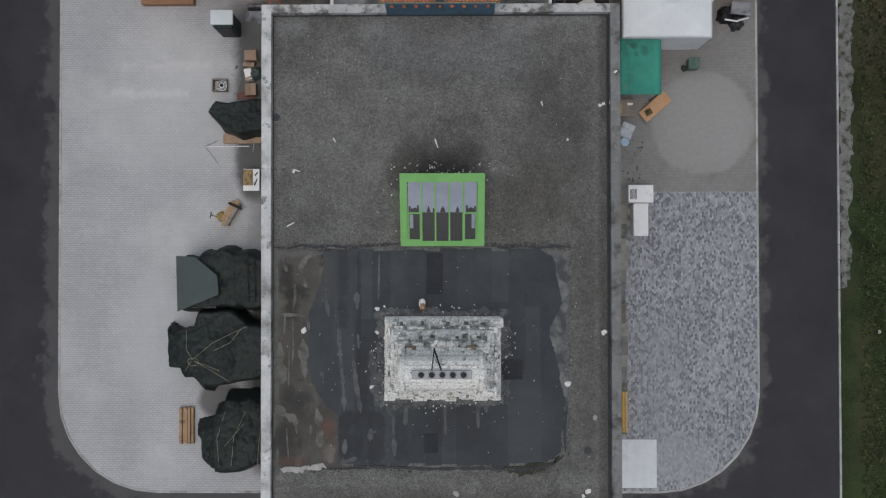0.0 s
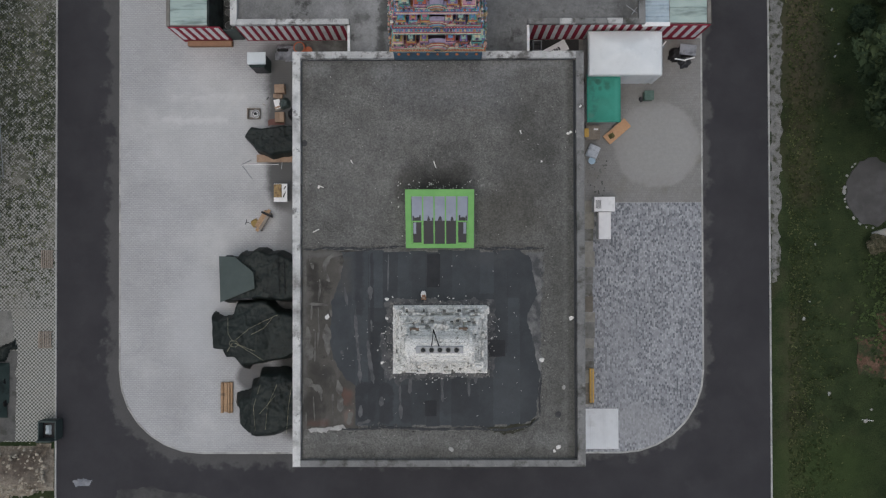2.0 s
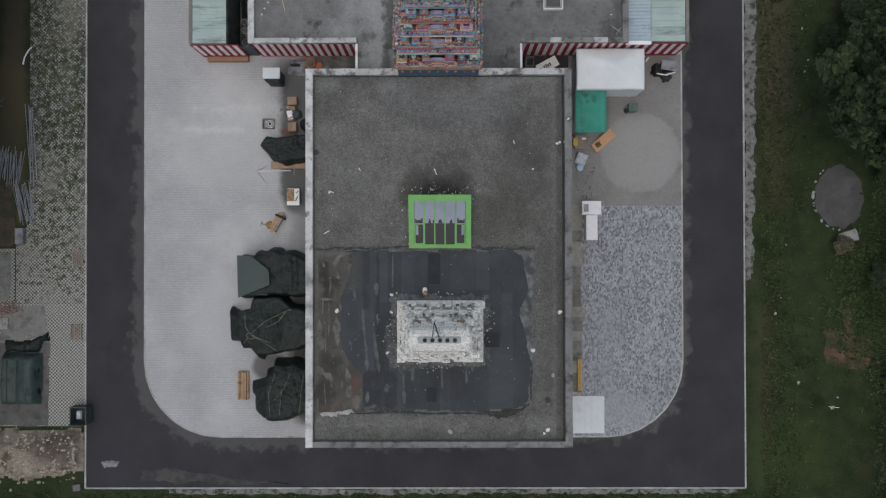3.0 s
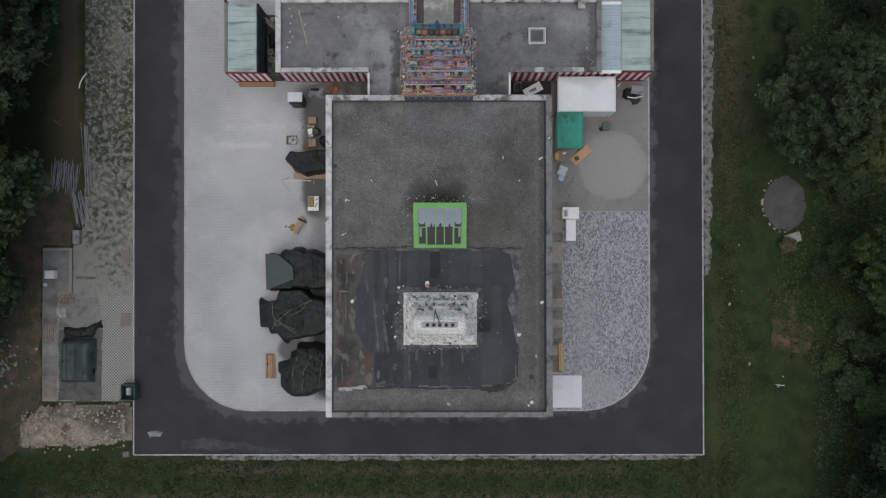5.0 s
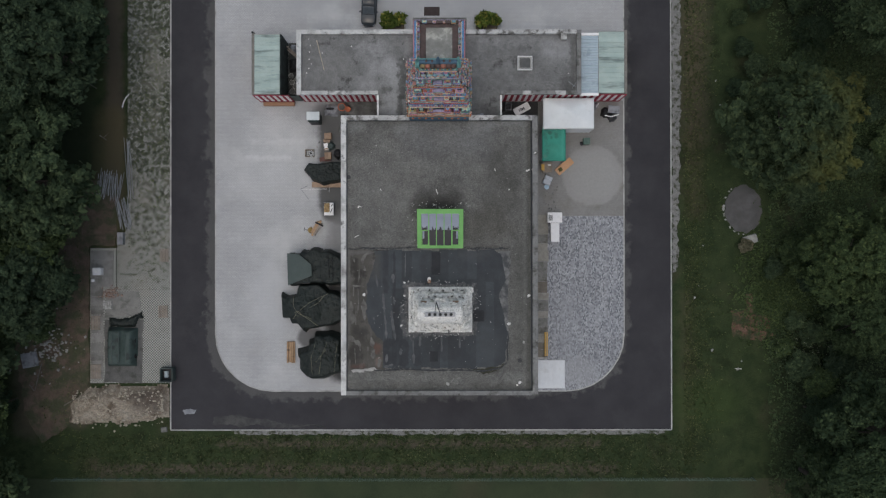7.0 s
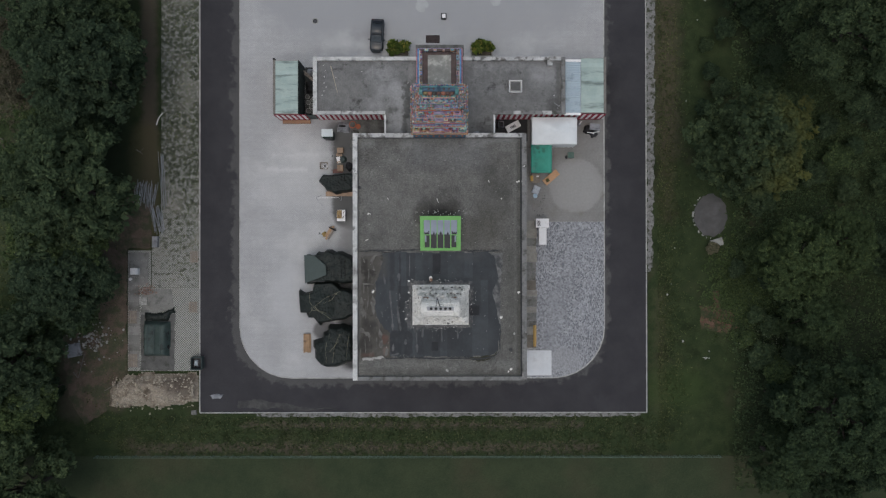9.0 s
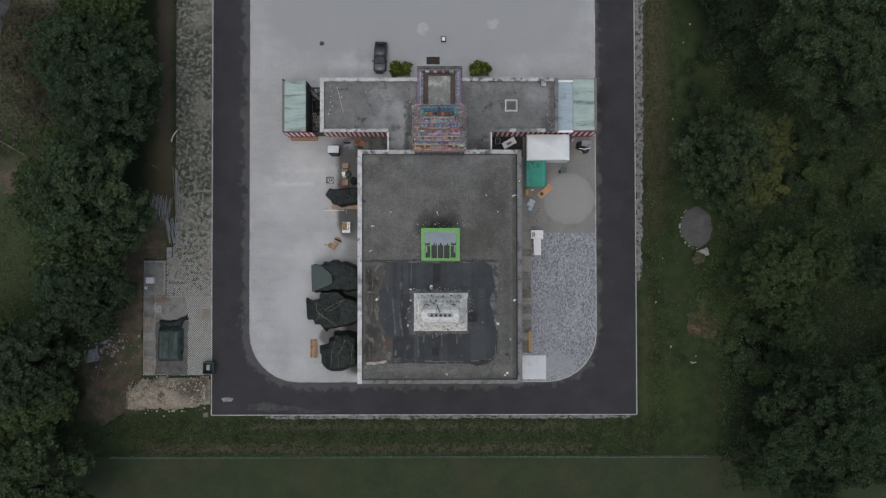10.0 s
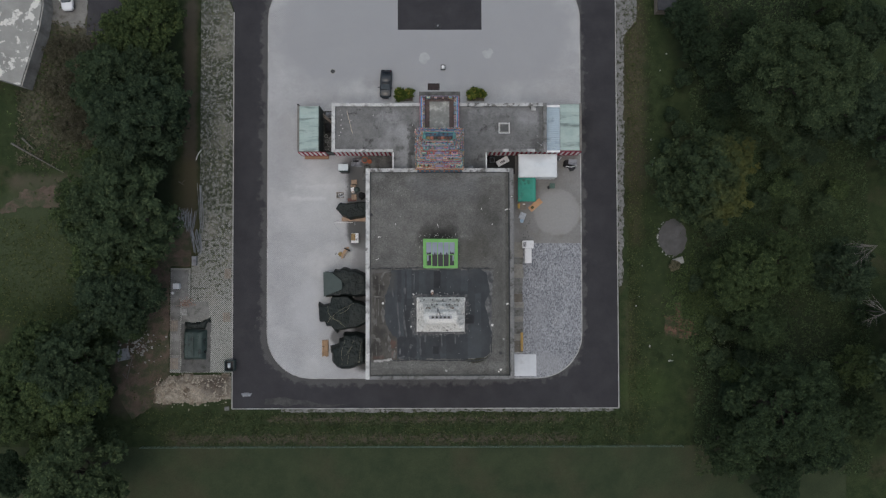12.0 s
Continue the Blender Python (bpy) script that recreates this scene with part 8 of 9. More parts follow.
single("grey_sheeting", mound([(-13.6, 16.1), (-12.0, 15.9), (-11.7, 17.2), (-13.4, 17.35)], 0.45, 0.12, 0.14, 2.0, 0.4, 3.0), GREY_SHEET, "crumpled grey plastic sheeting", "sheeting")
single("black_trough", bx(-13.3, 16.6, 0.4, -12.4, 16.85, 0.6, bevel=0.08), BLACK, "black plastic trough on sheeting", "trough")
single("hose", rod(rod(bmesh.new(), (-11.6, 15.8, 0.08), (-10.9, 14.9, 0.08), 0.04, 0.04, 6), (-11.7, 16.2, 0.08), (-11.6, 15.8, 0.08), 0.04, 0.04, 6), TARP, "dark green hose on the ground", "hose")
single("wall_clutter", mound([(-12.0, 14.0), (-10.7, 13.8), (-10.7, 16.2), (-11.6, 16.3)], 0.5, 0.14, 0.2, 2.5, 0.4, 6.0), MOSSY_GROUND, "low heap of dark soil and leaves at the wall", "heap")

# ---- east yard ----
tent = thing("party_tent", (14, 15.7, 0.036), "white pavilion tent with a hipped fabric roof", "tent")
ex0, ex1, ey0, ey1, ez, pz = 11.2, 16.85, 13.95, 17.38, 2.9, 4.1
bm = bmesh.new()
tv = {}
for i in range(41):
    for j in range(29):
        x, y = ex0 + (ex1 - ex0) * i / 40, ey0 + (ey1 - ey0) * j / 28
        da, db = min(x - ex0, ex1 - x) * 0.62, min(y - ey0, ey1 - y)
        u = max(0.0, -math.log(math.exp(-da * 5) + math.exp(-db * 5)) / 5 + 0.13) / 1.8
        tv[i, j] = bm.verts.new((x, y, ez + (pz - ez) * u * (0.75 + 0.25 * u) + 0.012 * noise.noise((x * 1.6, y * 1.6, 3))))
for i in range(40):
    for j in range(28):
        bm.faces.new((tv[i, j], tv[i + 1, j], tv[i + 1, j + 1], tv[i, j + 1]))
bm.normal_update()
bmesh.ops.solidify(bm, geom=bm.faces[:], thickness=0.02)
part("canopy", bm, TENT, tent, "white hipped canopy", True)
for a in ((ex0, ey0, ex1, ey0 + 0.02), (ex0, ey1 - 0.02, ex1, ey1), (ex0, ey0 + 0.02, ex0 + 0.02, ey1 - 0.02), (ex1 - 0.02, ey0 + 0.02, ex1, ey1 - 0.02)):
    part("valance", bx(a[0], a[1], ez - 0.3, a[2], a[3], ez), TENT, tent)
bm = bmesh.new()
pa, pb = [], []
for i in range(61):
    x = 13.2 + (ex1 - 13.2) * i / 60
    yy = ey0 + 0.05 + 0.015 * math.sin(i * 0.6)
    pa.append(bm.verts.new((x, yy, ez - 0.1)))
    pb.append(bm.verts.new((x, yy + 0.015 * math.sin(i * 0.7), 0.06)))
for i in range(60):
    bm.faces.new((pb[i], pb[i + 1], pa[i + 1], pa[i]))
bm.normal_update()
bmesh.ops.solidify(bm, geom=bm.faces[:], thickness=0.012)
part("side_curtain", bm, TENT, tent, "white hanging side curtain")
for a in (ex0 + 0.08, ex1 - 0.12):
    for b in (ey0 + 0.12, ey1 - 0.12):
        part("pole", rod(bmesh.new(), (a, b, 0.04), (a, b, ez), 0.035), METAL, tent)

can = thing("green_canopy", (12.5, 12.3, 0.036), "green tarpaulin canopy on posts beside the hall", "canopy")
bm = bmesh.new()
gridv = {}
for i in range(15):
    for j in range(19):
        x, y = 11.15 + 2.63 * i / 14, 10.45 + 3.7 * j / 18
        gridv[i, j] = bm.verts.new((x, y, 2.42 - 0.12 * math.sin(math.pi * i / 14) * abs(math.sin(math.pi * j / 9)) + (0.02 if i < 11 else -0.04)))
for i in range(14):
    for j in range(18):
        bm.faces.new((gridv[i, j], gridv[i + 1, j], gridv[i + 1, j + 1], gridv[i, j + 1]))
bm.normal_update()
bmesh.ops.solidify(bm, geom=bm.faces[:], thickness=0.015)
part("sheet", bm, GREEN_SHEET, can, "green tarpaulin with dark damp spots", True)
for a in (11.25, 13.68):
    for b in (10.55, 14.02):
        part("post", bx(a - 0.04, b - 0.04, 0.036, a + 0.04, b + 0.04, 2.36), OLD_WOOD, can)
part("beam", bx(11.2, 10.5, 2.2, 13.75, 10.58, 2.3), OLD_WOOD, can)

brd = thing("plank_board", (14, 10.1, 0.036), "orange-brown wooden board lying on blocks", "board")
ang = math.atan2(1.47, 1.71)
part("board", bx(14.0 - 1.12, 10.12 - 0.43, 0.22, 14.0 + 1.12, 10.12 + 0.43, 0.3, bevel=0.012, turn=ang), surface("orange_board", (0.46, 0.26, 0.14), (0.54, 0.33, 0.19), 1.5, (0.3, 0.18, 0.11), 1.5, (0.58, 0.7), None, 25, 0.12, 0.7), brd)
part("block", bx(13.2, 9.5, 0.036, 13.5, 9.8, 0.22), OLD_WOOD, brd)
part("block", bx(14.5, 10.4, 0.036, 14.8, 10.7, 0.22), OLD_WOOD, brd)
single("tool_case", box(box(bx(13.3, 9.55, 0.31, 13.75, 9.95, 0.4, bevel=0.02, turn=0.5), 13.42, 9.62, 0.4, 13.66, 9.88, 0.55, bevel=0.03, turn=0.5), 13.48, 9.66, 0.55, 13.6, 9.8, 0.62), surface("olive_metal", (0.10, 0.095, 0.04), (0.14, 0.13, 0.06), 2.0, None, 1, (0, 1), None, 20, 0.2), "small olive machine on the board", "tool")
cr = thing("storage_crate", (12.0, 10.0, 0.036), "grey-brown storage crate with papers on it", "crate")
part("box", bx(11.5, 9.45, 0.036, 12.5, 10.5, 0.58, bevel=0.02), OLD_WOOD, cr)
part("lid", bx(11.45, 9.4, 0.585, 12.55, 10.55, 0.65, bevel=0.015), OLD_WOOD, cr)
single("paper_note", bx(12.05, 10.15, 0.655, 12.4, 10.3, 0.67), WHITE, "white slip on the crate", "paper")
single("yellow_board", bx(11.3, 9.6, 0.655, 11.65, 10.3, 0.7, bevel=0.01), YELLOW, "short yellow board on the crate", "board")
single("clear_box", box(bx(11.6, 8.0, 0.04, 12.5, 9.0, 0.45, bevel=0.03, turn=-0.4), 11.7, 8.1, 0.45, 12.4, 8.9, 0.49, bevel=0.02, turn=-0.4), surface("milky_plastic", (0.36, 0.39, 0.43), (0.46, 0.49, 0.53), 3.0, (0.25, 0.27, 0.3), 2.5, (0.5, 0.62), None, 20, 0.15, 0.35), "milky plastic storage box by the wall", "box")
bk = thing("blue_bucket", (11.95, 7.75, 0.036), "pale blue bucket beside the plastic box", "bucket")
part("body", rod(bmesh.new(), (11.95, 7.75, 0.036), (11.95, 7.75, 0.35), 0.2, 0.27, 16), surface("pale_blue_plastic", (0.30, 0.42, 0.52), (0.36, 0.48, 0.58), 2.0, None, 1, (0, 1), None, 20, 0.08, 0.4), bk)
part("rim", rod(bmesh.new(), (11.95, 7.75, 0.34), (11.95, 7.75, 0.37), 0.29, 0.28, 16), MATS["pale_blue_plastic"], bk)
gb = thing("green_crate", (16.5, 12.9, 0.036), "small green plastic crate on the paving", "crate")
part("body", bx(16.15, 12.6, 0.036, 16.85, 13.3, 0.6, bevel=0.04), surface("green_plastic", (0.06, 0.11, 0.09), (0.1, 0.15, 0.125), 2.0, None, 1, (0, 1), None, 20, 0.15, 0.5), gb)
part("lid", bx(16.12, 12.57, 0.605, 16.88, 13.33, 0.66, bevel=0.02), MATS["green_plastic"], gb)
single("dark_bag", mound(ring_pts(16.0, 12.75, 0.22, 10, 0.2, 4), 0.2, 0.06, 0.05, 4.0, 0.15, 2.0), DARK_METAL, "small black bag on the paving", "bag")

fr = thing("white_cabinet", (12.76, 4.2, 0.036), "white metal cabinet with a slatted vent in its top", "cabinet")
part("body", bx(11.98, 3.66, 0.036, 13.54, 4.74, 1.15, bevel=0.03), WHITE_LACQUER, fr)
part("top", bx(11.94, 3.62, 1.155, 13.58, 4.78, 1.22, bevel=0.02), WHITE_LACQUER, fr)
for i in range(6):
    part("vent_slat", bx(12.06 + i * 0.075, 3.85, 1.222, 12.1 + i * 0.075, 4.52, 1.24), DARK_METAL, fr)
fr = thing("white_chest", (12.78, 2.5, 0.036), "long white chest with a plain closed lid", "chest")
part("body", bx(12.36, 1.48, 0.036, 13.28, 3.58, 0.92, bevel=0.03), WHITE_LACQUER, fr)
part("lid", bx(12.32, 1.44, 0.925, 13.3, 3.6, 1.0, bevel=0.025), WHITE_LACQUER, fr)
part("handle", bx(13.29, 2.3, 0.8, 13.34, 2.7, 0.86), METAL, fr)
fm = thing("formwork_panel", (11.8, -10.3, 0.05), "yellow formwork panel on edge at the wall", "panel")
part("panel", bx(11.7, -11.62, 0.06, 12.04, -8.92, 0.3, bevel=0.01), YELLOW, fm)
part("batten", bx(11.84, -11.6, 0.3, 11.9, -8.95, 0.36), OLD_WOOD, fm)
ws = thing("white_sheet", (12.0, -13.8, 0.04), "flat stack of white ribbed sheets on the paving", "sheeting")
part("sheet", corrugated(10.15, 14.03, -15.38, -12.15, 0.06, 0.15, 0.018), surface("white_ribbed_sheet", (0.56, 0.58, 0.6), (0.64, 0.66, 0.68), 0.8, (0.5, 0.51, 0.52), 0.8, (0.55, 0.7), None, 25, 0.05, 0.6), ws)
part("lower_sheet", bx(10.12, -15.41, 0.037, 14.03, -12.12, 0.044), METAL, ws)
patch("kerb_strip", [(10.05, -12.0), (12.0, -12.0), (12.0, -11.8), (10.05, -11.8)], 0.07, 0.05, CONCRETE, "concrete strip on the paving", category="pavement")
dsh = thing("trash_pile", (19.3, 16.3, 0.036), "heap of black bags and pale boards by the shed", "rubbish")
part("bag", mound(ring_pts(18.75, 16.3, 0.6, 12, 0.2, 14), 0.6, 0.1, 0.1, 3.0, 0.3, 7.0), BLACK, dsh)
part("bag", mound(ring_pts(19.5, 15.7, 0.5, 12, 0.25, 15), 0.35, 0.1, 0.1, 3.0, 0.3, 8.0), DARK_METAL, dsh)
part("board", bx(18.9, 16.1, 0.75, 20.2, 16.95, 0.85, bevel=0.02, turn=-0.12), GREY_SHEET, dsh, "pale grey board")
part("crate", bx(19.0, 16.15, 0.036, 20.1, 16.9, 0.74, bevel=0.03), BLACK, dsh)
for n, (a, b, c, d) in enumerate(((18.6, 15.9, 19.5, 15.75), (19.4, 15.8, 20.2, 16.0), (17.6, 16.9, 17.9, 17.3))):
    part("scrap", rod(bmesh.new(), (a, b, 0.5), (c, d, 0.5), 0.06, 0.05, 6), WHITE, dsh)
single("rag", mound(ring_pts(17.6, 17.1, 0.36, 12, 0.25, 16), 0.3, 0.09, 0.08, 3.0, 0.2, 11.0), GREY_SHEET, "crumpled grey rag by the tent", "rag")
panel = thing("sign_board", (9.1, 16.6, 0.042), "white board with dark markings lying in the court", "board")
part("board", bx(8.15, 16.2, 0.5, 10.05, 17.1, 0.56, bevel=0.01, turn=0.5), WHITE, panel)
for i in range(4):
    part("mark", bx(8.75 + i * 0.17, 16.35 + i * 0.08, 0.562, 8.88 + i * 0.17, 16.6 + i * 0.08 + 0.05 * (i % 2), 0.567, turn=0.5), DARK_METAL, panel)
part("support", bx(8.5, 16.3, 0.042, 9.7, 17.0, 0.5, turn=0.5), DARK_METAL, panel)
tank = thing("glass_tank", (7.5, 16.9, 0.042), "open empty glass tank in the court", "tank")
for a in ((7.2, 16.5, 7.25, 17.3), (7.85, 16.5, 7.9, 17.3), (7.25, 16.5, 7.85, 16.55), (7.25, 17.25, 7.85, 17.3)):
    part("side", bx(a[0], a[1], 0.05, a[2], a[3], 0.9), GREY_SHEET, tank)
part("bottom", bx(7.22, 16.52, 0.045, 7.88, 17.28, 0.08), DARK_METAL, tank)
for n in range(34):
    a, b = rngq.uniform(11.6, 13.2), rngq.uniform(4.6, 8.0)
    lump("soil_spot", a, b, 0.04, rngq.uniform(0.05, 0.1), MOSSY_GROUND, "small clod of dark soil on the paving", "soil", 400 + n, "soil clods on the paving")

# ---- north yard ----


def car(name, at, turn, paint, label):
    """A small hatchback: lofted body, glazed cabin, wheels, lamps and mirrors."""
    c = new(name)
    tagged(c, label, "car")
    prof = [(-2.12, 0.35, 0.72, 0.70), (-2.05, 0.28, 0.86, 0.80), (-1.6, 0.25, 0.93, 0.86), (-0.9, 0.24, 0.96, 0.88), (0.2, 0.24, 0.96, 0.88), (1.2, 0.25, 0.92, 0.87), (1.8, 0.28, 0.84, 0.82), (2.05, 0.34, 0.70, 0.66), (2.12, 0.4, 0.6, 0.5)]

    def loft(rows, mat_, nm, lab="", smooth=True):
        bm = bmesh.new()
        prev = None
        for x, z0, z1, hw in rows:
            ringv = [bm.verts.new((x, y * hw, z)) for y, z in ((-1, z0 + 0.05), (-1.0, (z0 + z1) / 2), (-0.96, z1 - 0.06), (-0.8, z1), (0.8, z1), (0.96, z1 - 0.06), (1.0, (z0 + z1) / 2), (1, z0 + 0.05), (0.85, z0), (-0.85, z0))]
            if prev:
                for i in range(10):
                    bm.faces.new((prev[i], prev[(i + 1) % 10], ringv[(i + 1) % 10], ringv[i]))
            else:
                bm.faces.new(ringv[::-1])
            prev = ringv
        bm.faces.new(prev)
        bmesh.ops.recalc_face_normals(bm, faces=bm.faces)
        ob = new(nm, finish(nm, bm, mat_, smooth))
        ob.parent = c
        return tagged(ob, lab)

    loft(prof, paint, "body")
    loft([(-1.95, 0.85, 0.95, 0.70), (-1.45, 0.9, 1.36, 0.66), (0.15, 0.9, 1.40, 0.66), (0.95, 0.88, 0.93, 0.74)], GLASS_DARK, "cabin_glass", "dark car windows")
    ob = new("windscreen", finish("windscreen", prism(bmesh.new(), [(0.2, -0.6), (0.9, -0.68), (0.9, 0.68), (0.2, 0.6)], 0.0, 0.012), surface("sky_lit_glass", (0.05, 0.06, 0.068), (0.075, 0.088, 0.098), 2.0, None, 1, (0, 1), None, 20, 0.05, 0.05, bump=0.0, spec=0.8)))
    ob.parent = c
    for v in ob.data.vertices:
        v.co.z += 1.425 - (v.co.x - 0.2) * 0.67
    loft([(-1.42, 1.34, 1.43, 0.60), (-0.6, 1.38, 1.47, 0.62), (0.1, 1.37, 1.45, 0.60)], paint, "roof")
    for sx in (-1.35, 1.35):
        for sy in (-1, 1):
            w_ = new("wheel", finish("wheel", rod(bmesh.new(), (sx, sy * 0.66, 0.32), (sx, sy * 0.86, 0.32), 0.32, 0.32, 18), TYRE))
            w_.parent = c
            r_ = new("rim", finish("rim", rod(bmesh.new(), (sx, sy * 0.84, 0.32), (sx, sy * 0.875, 0.32), 0.2, 0.18, 12), METAL))
            r_.parent = w_
    for sy in (-1, 1):
        for nm, bm, mat_ in (("headlight", bx(1.9, sy * 0.58 - 0.16, 0.58, 2.07, sy * 0.58 + 0.16, 0.70, bevel=0.04), GREY_SHEET), ("tail_light", bx(-2.1, sy * 0.62 - 0.1, 0.62, -2.02, sy * 0.62 + 0.1, 0.82, bevel=0.02), RED), ("mirror", bx(0.55, sy * 0.95 - 0.1, 0.92, 0.72, sy * 0.95 + 0.1, 1.05, bevel=0.03), paint)):
            ob = new(nm, finish(nm, bm, mat_))
            ob.parent = c
    ob = new("bumper", finish("bumper", bx(2.0, -0.5, 0.32, 2.16, 0.5, 0.5, bevel=0.04), DARK_METAL))
    ob.parent = c
    ob = new("windscreen_wiper", finish("windscreen_wiper", rod(bmesh.new(), (0.92, -0.45, 0.98), (0.8, 0.3, 1.03), 0.015, 0.015, 5), BLACK))
    ob.parent = c
    c.matrix_basis = Matrix.Translation(at) @ Matrix.Rotation(turn, 4, "Z")
    return c


car("parked_car", (-8.35, 28.3, 0.03), radians(-93), CAR_PAINT, "black hatchback parked on the paving before the wing")
car("parked_car", (-56.3, 41.6, -0.03), radians(-84), CAR_WHITE, "white car parked on the far lane")


def shrub(name, x, y, z, r, h, kd, count, size, label, seed, group=""):
    rng = np.random.default_rng(seed)
    t = thing(name, (x, y, z), label, "shrub", group)
    bm = bmesh.new()
    cs, rs = [], []
    for i in range(9):
        a = i * 2.4
        u = math.sqrt((i + 0.5) / 9)
        cs.append((x + r * 0.7 * u * math.cos(a), y + r * 0.7 * u * math.sin(a), z + h * (0.75 - 0.3 * u)))
        rs.append(r * rng.uniform(0.28, 0.42))
        rod(bm, (x, y, z), (cs[-1][0], cs[-1][1], cs[-1][2]), 0.03, 0.01, 5)
    part("stem", bm, BARK, t)
    v, q = leaf_cloud(rng, np.array(cs), np.array(rs), count, size)
    cr = new("crown", soup("crown", v - np.array([x, y, z]), q, LEAF[kd]))
    cr.parent = t
    return t


for n, (x, y, kd, r) in enumerate(((-6.4, 27.1, "y", 0.75), (-5.6, 26.6, "l", 0.9), (-4.8, 26.9, "l", 0.7), (-6.3, 26.3, "l", 0.7), (4.3, 26.6, "l", 0.8), (5.2, 26.9, "y", 0.8), (6.0, 26.7, "y", 0.65), (4.7, 27.1, "l", 0.6))):
    shrub("shrub", x, y, 0.25, r * 0.95, 1.3, "s", 75, 0.46, "leafy green and yellow shrub in a bed at the entrance", 500 + n, "entrance shrubs")
for x0, x1 in ((-7.0, -4.2), (3.7, 6.5)):
    bed = thing("planting_bed", ((x0 + x1) / 2, 26.6, 0.03), "low stone-edged planting bed at the wall", "planter")
    part("edging", bx(x0, 25.7, 0.03, x1, 27.6, 0.22, bevel=0.02), CONCRETE, bed)
    part("soil", bx(x0 + 0.15, 25.85, 0.2, x1 - 0.15, 27.45, 0.26), EARTH, bed)
patch("entrance_paving", [(-3.4, 24.4), (2.8, 24.4), (2.8, 27.3), (-3.4, 27.3)], 0.06, 0.05, MOSSY_GROUND, "soiled dark paving before the entrance", category="pavement")
single("doormat", bx(-2.1, 27.52, 0.03, -0.3, 28.55, 0.055, bevel=0.008), surface("brown_mat", (0.035, 0.026, 0.025), (0.05, 0.038, 0.036), 3.0, None, 1, (0, 1), None, 30, 0.3), "dark brown entrance mat on the paving", "mat")
pit = thing("altar_block", (0.22, 30.95, 0.03), "small dark stone block with a white top", "block")
part("base", bx(-0.12, 30.53, 0.03, 0.57, 31.32, 0.35, bevel=0.04), DARK_METAL, pit)
part("top", bx(0.0, 30.65, 0.35, 0.45, 31.15, 0.5, bevel=0.03), WHITE, pit)
mh = thing("manhole_cover", (-16.39, 30.4, 0.03), "round dark manhole with a pale ring", "manhole")
part("ring", rod(bmesh.new(), (-16.39, 30.4, 0.02), (-16.39, 30.4, 0.045), 0.42, 0.42, 24), CONCRETE, mh)
part("cover", rod(bmesh.new(), (-16.39, 30.4, 0.03), (-16.39, 30.4, 0.055), 0.3, 0.3, 20), DARK_METAL, mh)
post = thing("flag_base", (-0.53, 37.2, 0.04), "small dark stone base at the pad's edge", "block")
part("base", bx(-0.95, 36.85, 0.04, -0.1, 37.55, 0.3, bevel=0.03), DARK_METAL, post)
part("stub", rod(bmesh.new(), (-0.53, 37.2, 0.3), (-0.53, 37.2, 0.7), 0.1, 0.08, 10), METAL, post)
for n, (a, b) in enumerate(((-2.6, 32.5), (7.0, 33.0))):
    patch("wet_stain", ragged(ring_pts(a, b, 0.8, 14, 0.3, n), 0.3, 0.12, 90 + n), 0.034, 0.02, surface("faint_stain", (0.36, 0.365, 0.37), (0.41, 0.415, 0.42), 1.5, None, 1, (0, 1), None, 20, 0.1), "faint darker stain on the paving", category="stain")

# ---- west roadside ----
bm = mound(ragged([(-43.0, -19.3), (-42.8, -17.0), (-41.0, -15.6), (-38.5, -15.0), (-31.6, -15.0), (-31.6, -18.7), (-36, -19.2), (-40, -19.4)], 0.8, 0.2, 80), 0.8, 0.2, 0.32, 0.9, 1.6, 3.0)
for v in bm.verts:
    v.co.z -= 0.1
rngh = random.Random(17)
heap = thing("rubble_heap", (-37, -17, -0.1), "pale heap of crushed rubble and earth at the roadside", "rubble heap")
part("mound", bm, RUBBLE, heap)
st = stones(bmesh.new(), rngh, 900, lambda: (rngh.uniform(-42.3, -32), rngh.gauss(-17.2, 0.9), rngh.uniform(0.35, 0.62)), 0.07, 0.28)
tagged(part("scree", st, surface("pale_rubble_stones", (0.30, 0.26, 0.20), (0.48, 0.44, 0.37), 6.0, None, 1, (0, 1), None, 20, 0.3), heap, "broken pale stones"), kind="stuff")
bay = [(-38.95, -14.7), (-34.55, -14.7), (-34.55, -8.6), (-34.3, -7.4), (-38.95, -7.5)]
patch("dark_bay", ragged(bay, 0.6, 0.1, 82), -0.038, 0.05, surface("oily_ground", (0.085, 0.085, 0.082), (0.12, 0.12, 0.115), 1.0, (0.06, 0.06, 0.055), 0.8, (0.5, 0.65), None, 20, 0.3), "dark stained ground in the parking bay", category="ground")
patch("soiled_paving", ragged([(-37.9, -3.9), (-35.0, -4.3), (-34.7, -7.2), (-38.9, -7.3), (-38.9, -5.0)], 0.6, 0.25, 84), -0.04, 0.05, surface("soiled_grid", (0.17, 0.17, 0.16), (0.225, 0.225, 0.212), 1.2, (0.12, 0.12, 0.112), 0.8, (0.5, 0.65), None, 20, 0.3), "grey soiled paving before the trailer", category="pavement")
ramp_ = thing("covered_trailer", (-36.9, -10.6, -0.04), "low trailer load under a dark green tarpaulin", "covered trailer")


def tr_shape(x, y):
    return 1.0 + 0.12 * math.sin((x + 38.5) * 2.9) - 0.05 * math.cos(y * 1.5)


